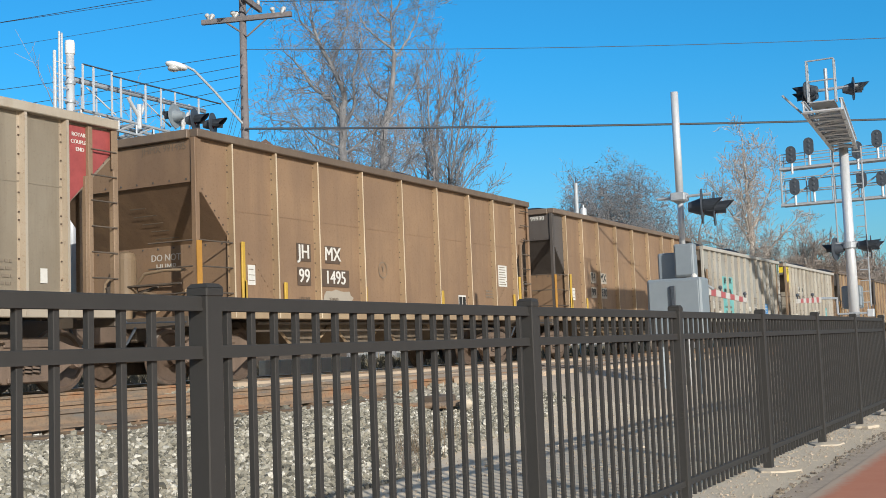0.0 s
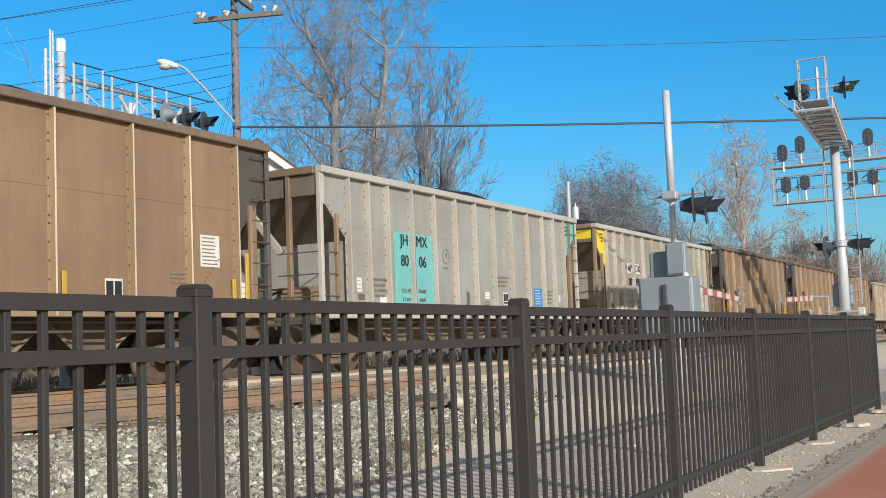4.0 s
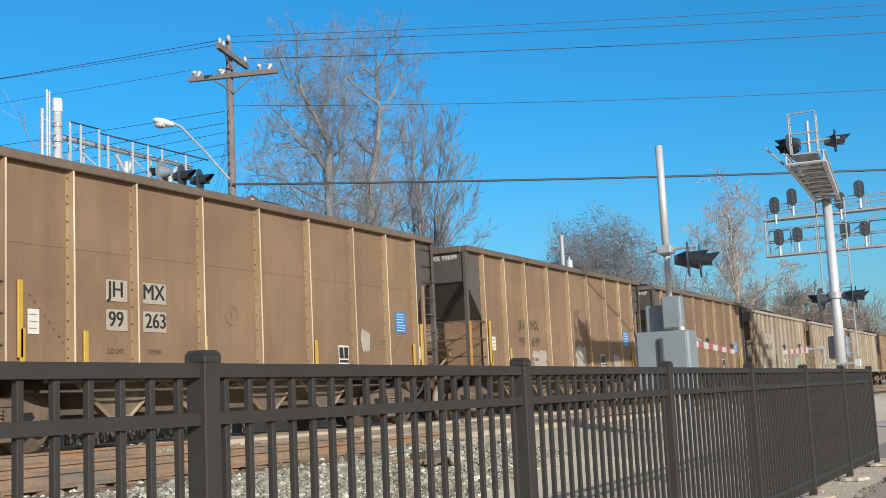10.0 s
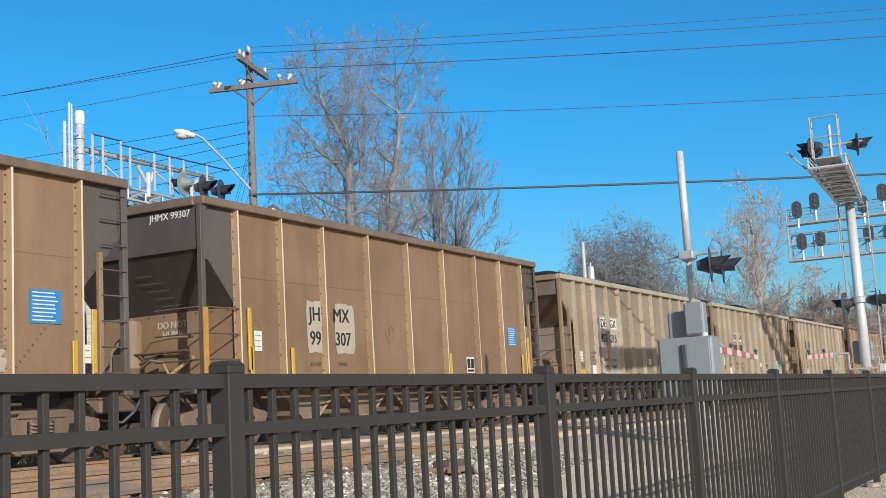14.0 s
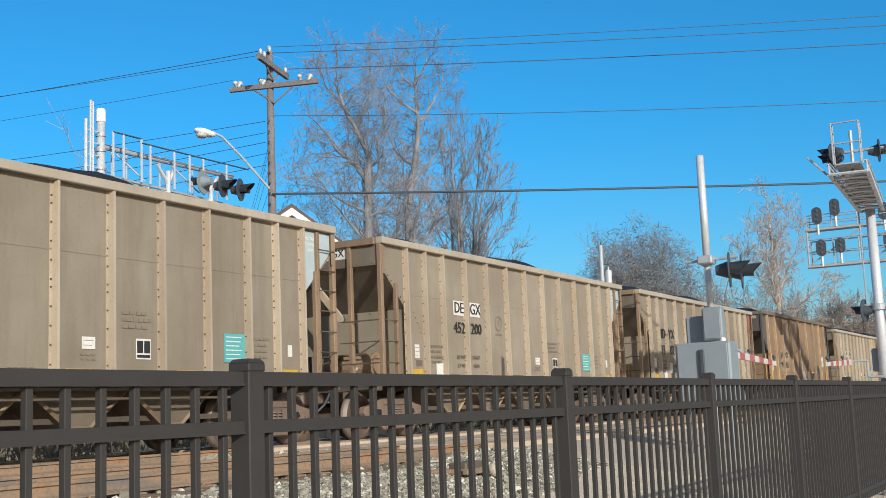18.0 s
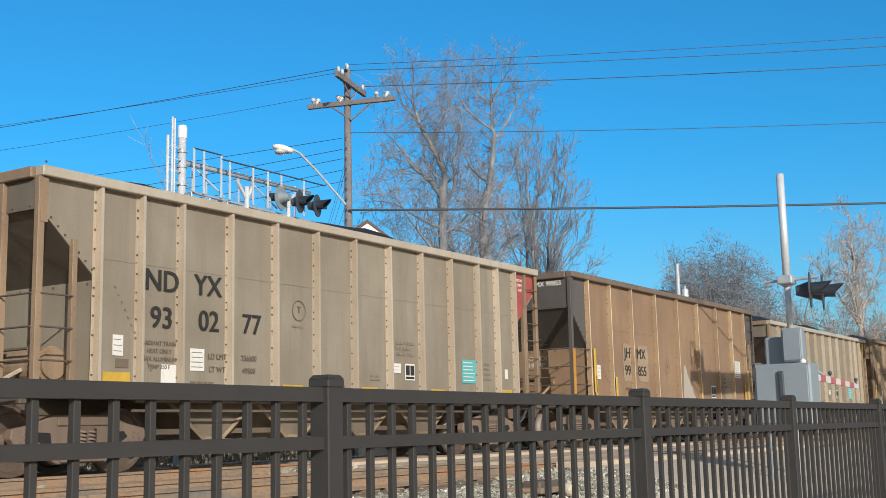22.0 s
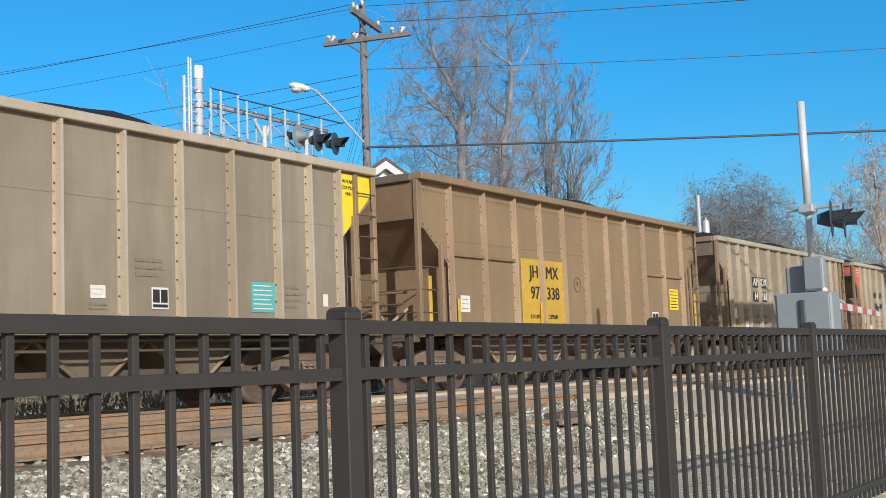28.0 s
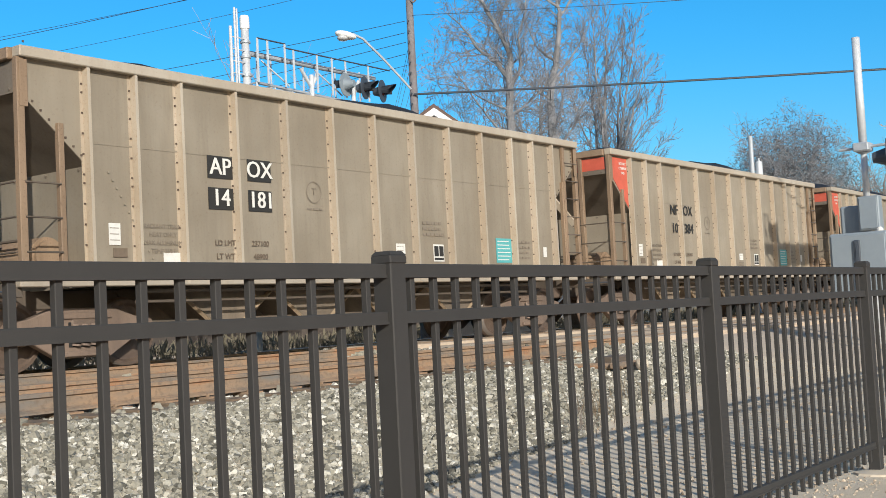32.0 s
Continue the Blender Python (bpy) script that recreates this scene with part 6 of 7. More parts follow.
for i in range(6):
    y = 10.0 - 2.4 * i
    rod(bm, (BX - 0.35, y, 6.45), (BX - 0.35, y, 7.95), 0.04, seg=6)
    rod(bm, (BX - 0.35, y, 6.45), (BX - 0.35, y - 2.4, 7.95), 0.03, seg=6)
part("railing", bm, M["galv_dull"], bridge)
bm = bmesh.new()
rod(bm, (BX, -2.0, 0.2), (BX, -2.0, 9.5), 0.22, seg=16)
part("mast", bm, M["galv"], bridge)
for y, z, h in ((9.52, 8.45, 0.42), (8.80, 8.72, 0.42), (9.45, 7.12, 0.40), (8.70, 7.15, 0.36), (6.95, 8.35, 0.42), (6.18, 8.72, 0.42), (6.85, 7.15, 0.40), (6.10, 7.12, 0.36), (3.4, 8.5, 0.42), (2.6, 8.7, 0.42)):
    bm = bmesh.new()
    bmesh.ops.create_cone(bm, cap_ends=True, segments=26, radius1=0.20, radius2=0.20, depth=0.05, matrix=Matrix.Rotation(radians(90), 4, "Y"))
    for v in bm.verts:
        v.co = Vector((BX - 0.5 + v.co.x, y + v.co.y, z + v.co.z + math.copysign(h * 0.84 - 0.20, v.co.z)))
    hd = part("signal_head", bm, M["signal_black"], bridge, "dark oval signal head")
    bm = bmesh.new()
    rod(bm, (BX - 0.42, y, z - h - 0.35), (BX - 0.42, y, z - 0.1), 0.05, seg=8)
    part("signal_stem", bm, M["galv"], hd)
    for k in (-1, 0, 1):
        bm = bmesh.new()
        bmesh.ops.create_uvsphere(bm, u_segments=8, v_segments=5, radius=0.07, matrix=Matrix.Translation((BX - 0.52, y, z + 0.2 * k)) @ Matrix.Diagonal((0.4, 1, 1, 1)))
        part("lens", bm, M["signal_black"], hd)

# ---- utility pole, lamp and wires ----
UX, UY = 23.35, 18.1
pole = thing("utility_pole", "weathered wooden utility pole with two crossarms and white insulators", "utility pole")
bm = bmesh.new()
rod(bm, (UX, UY, 0.2), (UX + 0.03, UY, 10.65), 0.125, 0.085, seg=16)
part("shaft", bm, M["wood"], pole, "weathered grey-brown wood", True)


def arm(c, dx, dy, half, z, mat, h=0.06):
    bm = bmesh.new()
    d = Vector((dx, dy, 0)).normalized()
    m4 = Matrix.Translation((c[0], c[1], z)) @ d.to_track_quat("X", "Z").to_matrix().to_4x4()
    box(bm, -half, half, -0.05, 0.05, -h, h, 0.008, m4)
    part("crossarm", bm, mat, pole, "wooden crossarm")
    return d


d1 = arm((UX, UY - 0.14), 0.283, -0.955, 1.22, 9.72, M["wood"], 0.065)
d2 = arm((UX, UY - 0.14), 0.96, 0.27, 1.0, 10.22, M["wood"], 0.075)
bm = bmesh.new()
for s in (-1, 1):
    rod(bm, (UX + d1.x * 0.6 * s, UY + d1.y * 0.6 * s - 0.14, 9.70), (UX, UY - 0.15, 9.25), 0.025, seg=6)
    rod(bm, (UX + d2.x * 0.5 * s, UY + d2.y * 0.5 * s - 0.1, 10.2), (UX, UY - 0.13, 9.85), 0.022, seg=6)
part("arm_brace", bm, M["wood"], pole)
pins = []
for s in (-1.05, -0.95, -0.35, -0.28, 0.72, 0.98):
    pins.append((UX + d1.x * s, UY - 0.14 + d1.y * s, 9.79))
for i, (x, y, z) in enumerate(pins):
    bm = bmesh.new()
    lathe(bm, [(0.02, -0.1), (0.045, -0.04), (0.042, 0.02), (0.068, 0.04), (0.064, 0.09), (0.025, 0.12)], 12)
    bmesh.ops.rotate(bm, verts=bm.verts, matrix=Matrix.Rotation(radians(35 if i % 2 else -25), 3, "Y"))
    bmesh.ops.translate(bm, vec=(x, y, z + 0.04), verts=bm.verts)
    part("insulator", bm, M["porcelain"], pole, "white porcelain insulator", True)
for x, y, z in ((UX, UY, 10.72), (UX - 0.1, UY - 0.1, 10.66), (UX + d2.x * 0.85, UY - 0.14 + d2.y * 0.85, 10.36), (UX - d2.x * 0.85, UY - 0.14 - d2.y * 0.85, 10.36), (UX - d2.x * 0.6, UY - 0.14 - d2.y * 0.6, 10.36)):
    bm = bmesh.new()
    lathe(bm, [(0.015, -0.08), (0.045, -0.02), (0.05, 0.05), (0.02, 0.10)], 10)
    bmesh.ops.translate(bm, vec=(x, y, z), verts=bm.verts)
    part("insulator", bm, M["porcelain"], pole, "", True)
for i in range(9):
    bm = bmesh.new()
    z = 6.6 + 0.27 * i
    rod(bm, (UX - 0.12, UY - 0.05, z), (UX - 0.165, UY - 0.07, z), 0.025, seg=8)
    part("cable_clamp", bm, M["signal_black"], pole)
bm = bmesh.new()
rod(bm, (UX + 0.105, UY - 0.07, 3), (UX + 0.075, UY - 0.06, 9.6), 0.016, seg=5)
part("riser_cable", bm, M["signal_black"], pole)

lamp = thing("street_lamp", "pale cobra-head street lamp on a long curved steel arm", "street lamp")
bm = bmesh.new()
q = [(UX - 0.08, UY, 7.0), (22.68, 18.50, 7.78), (22.28, 18.80, 8.28), (22.08, 18.96, 8.40)]
for a, b in zip(q, q[1:]):
    rod(bm, a, b, 0.032, seg=8)
part("arm", bm, M["galv_dull"], lamp, "thin galvanised arm")
bm = bmesh.new()
bmesh.ops.create_uvsphere(bm, u_segments=18, v_segments=10, radius=0.2, matrix=Matrix.Translation((21.94, 19.08, 8.37)) @ Matrix.Rotation(radians(-42), 4, "Z") @ Matrix.Rotation(radians(14), 4, "Y") @ Matrix.Diagonal((1.4, 0.85, 0.50, 1)))
part("lamp_head", bm, M["white_paint"], lamp, "off-white lamp housing", True)
bm = bmesh.new()
bmesh.ops.create_uvsphere(bm, u_segments=14, v_segments=8, radius=0.14, matrix=Matrix.Translation((21.88, 19.12, 8.29)) @ Matrix.Diagonal((1.15, 1, 0.55, 1)))
part("glass_bowl", bm, M["porcelain"], lamp, "clear glass bowl", True)


def cable(a, b, sag, r, label, n=24):
    pts = []
    for i in range(n + 1):
        f = i / n
        p = Vector(a).lerp(Vector(b), f)
        pts.append((p.x, p.y, p.z - 4 * sag * f * (1 - f), r * 0.55))
    ob = new("overhead_wire", tube_mesh([pts], "overhead_wire", M["wire"], 6))
    return tagged(ob, label, "wire", "overhead wires")


for a, b, sag, r in (
    ((UX, UY, 10.78), (39.0, -13.0, 11.2), 0.25, 0.013), ((UX, UY, 10.62), (39.1, -13.0, 10.85), 0.25, 0.015),
    ((UX + d2.x * 0.85, UY - 0.14 + d2.y * 0.85, 10.40), (39.4, -13.0, 10.55), 0.30, 0.018), ((UX, UY - 0.1, 8.92), (40.2, -13.0, 9.25), 0.46, 0.014),
):
    cable(a, b, sag, r, "thin dark overhead wire along the road")
cable((UX - 0.1, UY - 0.1, 6.85), (42.5, -13.0, 7.0), 0.25, 0.05, "thick black overhead cable bundle")
for a, b, sag, r in (
    ((UX - d2.x * 0.85, UY - 0.14 - d2.y * 0.85, 10.40), (18.5, 52.0, 11.4), 0.3, 0.016), ((UX, UY, 10.6), (18.0, 52.0, 11.6), 0.3, 0.012),
    ((UX - 0.65, UY + 0.68, 9.85), (15.0, 52, 10.0), 0.5, 0.010), ((UX - 0.2, UY, 8.75), (15.0, 50.0, 9.0), 0.5, 0.014), ((UX - 0.2, UY, 8.45), (15.5, 50, 8.2), 0.6, 0.014),
    ((UX - 0.2, UY, 8.2), (15.5, 50, 7.7), 0.6, 0.014), ((UX - 0.2, UY, 7.9), (15.0, 50, 7.2), 0.7, 0.014), ((UX - 0.2, UY, 7.6), (14.5, 50, 6.8), 0.7, 0.013),
):
    cable(a, b, sag, r, "dark overhead wire leading away beyond the pole")
for z, e in ((8.6, 7.2), (8.4, 6.9), (8.0, 6.6), (7.4, 6.5)):
    cable((UX + 0.1, UY, z), (36.0, 30.0, e), 0.3, 0.010, "thin service wire to the house")

fp = thing("utility_pole", "grey distant utility pole with a transformer can", "utility pole")
bm = bmesh.new()
rod(bm, (55.3, 21.8, 0.2), (55.3, 21.8, 9.28), 0.15, 0.11, seg=12)
part("shaft", bm, M["galv_dull"], fp, "pale grey shaft")
bm = bmesh.new()
rod(bm, (55.32, 21.8, 9.25), (55.32, 21.8, 9.62), 0.02, seg=6)
rod(bm, (55.3, 21.75, 8.25), (55.5, 21.35, 8.30), 0.025, seg=6)
part("top_pin", bm, M["signal_black"], fp)
bm = bmesh.new()
lathe(bm, [(0.0, 7.3), (0.15, 7.3), (0.16, 7.36), (0.16, 7.92), (0.11, 7.98), (0.04, 8.0), (0.04, 8.14), (0.0, 8.15)], 16)
bmesh.ops.translate(bm, vec=(55.42, 21.48, 0), verts=bm.verts)
part("transformer", bm, M["galv"], fp, "pale transformer can")

# ---- house behind the train ----
house = thing("house", "white gabled house with brown shingle roof behind the train", "house")
hx, hy = 34.6, 26.0
bm = bmesh.new()
prism(bm, [(-3.0, 0), (3.0, 0), (3.0, 6.6), (0, 8.7), (-3.0, 6.6)], 0, 9)
part("wall", bm, M["white_paint"], house, "white siding", at=pose(hx, hy, 0.2, 0, 0, -38))
# added dark skirt, so no white wall shows in the gap under the cars
bm = bmesh.new()
prism(bm, [(-3.03, -0.05), (3.03, -0.05), (3.03, 1.15), (-3.03, 1.15)], -0.03, 9.03)
part("foundation", bm, M["dark_skirt"], house, "dark skirt added round the base", at=pose(hx, hy, 0.2, 0, 0, -38))
for s in (-1, 1):
    bm = bmesh.new()
    prism(bm, [(0, 8.70), (s * 3.5, 6.25), (s * 3.5, 6.40), (0, 8.88)], -0.35, 9.35)
    part("roof", bm, M["roof"], house, "brown shingle slope", at=pose(hx, hy, 0.2, 0, 0, -38))
    bm = bmesh.new()
    prism(bm, [(0, 8.45), (s * 3.4, 6.1), (s * 3.4, 6.38), (0, 8.72)], -0.38, -0.30)
    part("bargeboard", bm, M["white_paint"], house, "white bargeboard", at=pose(hx, hy, 0.2, 0, 0, -38))
bm = bmesh.new()
prism(bm, [(-6.5, 0), (-3.05, 0), (-3.05, 6.9), (-6.5, 6.9)], 2, 8)
part("wing", bm, M["white_paint"], house, "side wing", at=pose(hx, hy, 0.2, 0, 0, -38))
# the wing gets the same added dark skirt
bm = bmesh.new()
prism(bm, [(-6.53, -0.05), (-3.07, -0.05), (-3.07, 1.15), (-6.53, 1.15)], 1.97, 8.03)
part("foundation", bm, M["dark_skirt"], house, "dark skirt added round the base", at=pose(hx, hy, 0.2, 0, 0, -38))
bm = bmesh.new()
prism(bm, [(-6.9, 6.85), (-2.6, 6.85), (-3.6, 8.3), (-6.0, 8.3)], 1.6, 8.4)
part("roof", bm, M["roof"], house, "brown wing roof", at=pose(hx, hy, 0.2, 0, 0, -38))


# ---- white building seen between the cars ----
bldg = thing("building", "long pale grey-sided building with dark windows beyond the tracks", "building")
bm = bmesh.new()
box(bm, 19.0, 29.6, 28.5, 35.0, 0.2, 6.0)
part("wall", bm, M["grey_siding"], bldg, "pale grey wall")
# added dark skirt over the lower wall, keeping the gap beneath the train dark
bm = bmesh.new()
box(bm, 18.96, 29.64, 28.44, 35.02, 0.15, 1.72)
part("foundation", bm, M["dark_skirt"], bldg, "dark brown skirt added over the lower wall")
for k in range(9, 36):
    bm = bmesh.new()
    prism(bm, [(19.0, 0.4 + 0.155 * k), (29.6, 0.4 + 0.155 * k), (29.6, 0.545 + 0.155 * k), (19.0, 0.545 + 0.155 * k)], 28.47, 28.5)
    part("siding_board", bm, M["grey_siding"], bldg)
bm = bmesh.new()
prism(bm, [(18.6, 5.97), (30.0, 5.97), (29.2, 7.4), (19.4, 7.4)], 28.1, 35.4)
part("roof", bm, M["roof"], bldg, "brown shingle roof")
for x in (19.9, 22.4, 24.9, 27.4):
    bm = bmesh.new()
    box(bm, x, x + 1.1, 28.43, 28.46, 2.0, 3.6)
    wdw = part("window", bm, M["pane"], bldg, "dark window")
    bm = bmesh.new()
    box(bm, x - 0.08, x + 1.18, 28.40, 28.43, 1.9, 2.0)
    box(bm, x - 0.08, x + 1.18, 28.40, 28.43, 3.6, 3.7)
    box(bm, x + 0.52, x + 0.58, 28.40, 28.43, 2.0, 3.6)
    part("frame", bm, M["grey_siding"], wdw)

barrier = thing("concrete_barrier", "low cream-white concrete kerb wall beyond the far track", "barrier")
for k in range(3):
    bm = bmesh.new()
    box(bm, 26.5 + 1.68 * k, 28.15 + 1.68 * k, 20.0, 20.25, 0.25, 0.96, 0.02)
    part("block", bm, M["concrete"], barrier)

# brush along the far side of the line
brng = np.random.default_rng(61)
nb = 16000
bx, by = brng.uniform(12, 75, nb), brng.uniform(22.5, 25.5, nb)
tall = 0.55 + 0.30 * np.array([noise.noise((x * 0.35, y * 0.5, 3.0)) for x, y in zip(bx, by)])
base = np.stack([bx, by, 0.22 + brng.uniform(0, 1, nb) ** 0.8 * tall], 1)
u, w = brng.normal(size=(nb, 3)) * (0.05, 0.05, 0.13), brng.normal(size=(nb, 3)) * 0.022
me = bpy.data.meshes.new("brush")
me.from_pydata(np.stack([base - u, base + w, base + u, base - w], 1).reshape(-1, 3).tolist(), [], np.arange(4 * nb).reshape(-1, 4).tolist())
me.materials.append(M["brush"])
tagged(new("brush", me), "low tangled olive-brown winter brush beyond the far track", "brush", kind="stuff")

# ---- bare winter trees ----
def grow(rng, paths, p, d, length, r, level, cfg):
    """One branch and all that it carries. cfg["levels"]: children, angle range, length range, first child for each order."""
    last = level >= len(cfg["levels"])
    n = 3 if last else 6
    pts = [(p.x, p.y, p.z, r)]
    q, dd = p.copy(), d.copy()
    wob = cfg["wobble"] * (0.35 if level == 0 else 1.0)
    for i in range(n):
        dd = (dd + Vector((rng.gauss(0, wob), rng.gauss(0, wob), rng.gauss(0, wob) + cfg["lift"]))).normalized()
        q = q + dd * (length / n)
        pts.append((q.x, q.y, q.z, max(cfg["rmin"], r * (1 - (0.3 if level == 0 else 0.6) * (i + 1) / n))))
    paths.setdefault(level, []).append(pts)
    if last:
        return
    if level == 0 and cfg.get("limbs"):
        for f, az, ang, shrink, keep in cfg["limbs"]:
            j = min(n - 1, int(f * n))
            u = f * n - j
            base = Vector(pts[j][:3]).lerp(Vector(pts[j + 1][:3]), u)
            br = pts[j][3] + (pts[j + 1][3] - pts[j][3]) * u
            nd = Vector((math.cos(radians(az)) * math.sin(radians(ang)), math.sin(radians(az)) * math.sin(radians(ang)), math.cos(radians(ang))))
            grow(rng, paths, base, nd, length * shrink, br * keep, 1, cfg)
        return
    kids, angle, shrink, first = cfg["levels"][level]
    for k in range(kids):
        f = first + (1 - first) * (k + rng.random()) / kids
        j = min(n - 1, int(f * n))
        a, b = pts[j], pts[j + 1]
        u = f * n - j
        base = Vector(a[:3]).lerp(Vector(b[:3]), u)
        br = a[3] + (b[3] - a[3]) * u
        axis = (Vector(b[:3]) - Vector(a[:3])).normalized()
        side = axis.cross(Vector((rng.gauss(0, 1), rng.gauss(0, 1), rng.gauss(0, 1)))).normalized()
        ang = radians(rng.uniform(*angle))
        nd = (axis * math.cos(ang) + side * math.sin(ang)).normalized()
        grow(rng, paths, base, nd, length * rng.uniform(*shrink), max(cfg["rmin"], br * rng.uniform(*cfg["keep"])), level + 1, cfg)
    e = pts[-1]
    grow(rng, paths, Vector(e[:3]), dd, length * rng.uniform(0.7, 0.85) * (1.0 if level == 0 else 0.75), max(cfg["rmin"], e[3] * 0.97), level + 1, cfg)


def tree(name, label, at, height, r, seed, cfg, bark_mat, twig_mat, lean=(0, 0), stems=1, spread=0.0):
    rng = random.Random(seed)
    t = thing(name, label, "tree", "bare winter trees", pose(*at))
    paths = {}
    for k in range(stems):
        a = rng.uniform(0, 6.28) + k * 2.4
        d = Vector((lean[0] + spread * math.cos(a), lean[1] + spread * math.sin(a), 1)).normalized()
        off = 0.25 if stems > 1 else 0.0
        grow(rng, paths, Vector((off * math.cos(a), off * math.sin(a), -0.2)), d, height * cfg["stem"], r, 0, cfg)
    part("trunk", tube_mesh(paths[0], "trunk", bark_mat, 9), None, t)
    part("branchwork", tube_mesh(paths[1] + paths[2], "branchwork", bark_mat, 6), None, t)
    part("crown", tube_mesh([p for k in paths if k > 2 for p in paths[k]], "crown", twig_mat, 3), None, t)
    return t


SPRAY = dict(wobble=0.20, lift=0.015, rmin=0.0092, stem=1.0, keep=(0.5, 0.7), levels=[(), (), (4, (28, 62), (0.4, 0.65), 0.15), (3, (26, 60), (0.4, 0.65), 0.2), (1, (25, 55), (0.4, 0.6), 0.3)])
UPRIGHT = dict(wobble=0.12, lift=0.05, rmin=0.012, stem=1.0, keep=(0.5, 0.7), levels=[(), (), (4, (16, 40), (0.4, 0.65), 0.1), (2, (20, 46), (0.4, 0.65), 0.2), (1, (20, 46), (0.4, 0.6), 0.2)])
FAN = dict(wobble=0.10, lift=0.03, rmin=0.010, stem=0.46, keep=(0.5, 0.7), levels=[(6, (16, 40), (0.45, 0.75), 0.35), (5, (24, 56), (0.35, 0.55), 0.2), (4, (26, 58), (0.4, 0.6), 0.2), (3, (26, 60), (0.4, 0.65), 0.2)])
BUSHY = dict(wobble=0.055, lift=0.07, rmin=0.0065, stem=0.48, keep=(0.5, 0.68), levels=[(5, (9, 24), (0.5, 0.8), 0.35), (5, (16, 38), (0.35, 0.6), 0.2), (4, (20, 46), (0.4, 0.6), 0.2), (4, (22, 52), (0.4, 0.7), 0.2)])
FAR = dict(wobble=0.12, lift=0.015, rmin=0.010, stem=0.40, keep=(0.4, 0.58), levels=[(10, (30, 62), (0.45, 0.8), 0.25), (7, (28, 62), (0.35, 0.6), 0.15), (6, (28, 60), (0.35, 0.6), 0.15), (5, (25, 60), (0.4, 0.7), 0.2), (2, (25, 60), (0.4, 0.7), 0.2)])


def limbed_tree(label, at, right, stems, cfg, seed, low, every, reach, angle, bark_mat, twig_mat):
    """A tree whose main limbs bend as given, as (sideways, depth, height, radius), each set with sprays of twigs."""
    rng = random.Random(seed)
    t = thing("bare_tree", label, "tree", "bare winter trees", pose(*at))
    deep = Vector((-right[1], right[0], 0))
    side = Vector((right[0], right[1], 0))
    paths, limbs = {}, []
    for stem in stems:
        knots = [side * u + deep * w + Vector((0, 0, z)) for u, w, z, r in stem]
        rad = [r for u, w, z, r in stem]
        line = []
        for i in range(len(knots) - 1):
            p0, p1, p2, p3 = knots[max(0, i - 1)], knots[i], knots[i + 1], knots[min(len(knots) - 1, i + 2)]
            for k in range(5):
                f = k / 5
                p = 0.5 * (2 * p1 + (p2 - p0) * f + (2 * p0 - 5 * p1 + 4 * p2 - p3) * f * f + (3 * p1 - p0 - 3 * p2 + p3) * f ** 3)
                p = p + Vector((rng.gauss(0, 0.03), rng.gauss(0, 0.03), 0))
                line.append((p.x, p.y, p.z, rad[i] + (rad[i + 1] - rad[i]) * f))
        line.append((*knots[-1], rad[-1]))
        limbs.append(line)
        gone = rng.uniform(0, every)
        total = sum((Vector(a[:3]) - Vector(b[:3])).length for a, b in zip(line, line[1:]))
        run = 0.0
        for a, b in zip(line, line[1:]):
            va, vb = Vector(a[:3]), Vector(b[:3])
            step = (vb - va).length
            axis = (vb - va).normalized()
            run += step
            gone += step
            while gone > every:
                gone -= every
                if va.z < low or run < 0.16 * total:
                    continue
                out = axis.cross(Vector((rng.gauss(0, 1), rng.gauss(0, 1), rng.gauss(0, 1)))).normalized()
                g = radians(rng.uniform(*angle))
                long = rng.uniform(*reach) * (1.0 - 0.45 * run / total)
                grow(rng, paths, va.lerp(vb, rng.random()), (axis * math.cos(g) + out * math.sin(g) + Vector((0, 0, 0.15))).normalized(), long, max(0.014, min(0.055, a[3] * 0.5)), 2, cfg)
    part("trunk", tube_mesh(limbs[:1], "trunk", bark_mat, 9), None, t)
    if limbs[1:]:
        part("branchwork", tube_mesh(limbs[1:], "branchwork", bark_mat, 7), None, t)
    part("crown", tube_mesh([p for k in paths for p in paths[k]], "crown", twig_mat, 3), None, t)
    return t


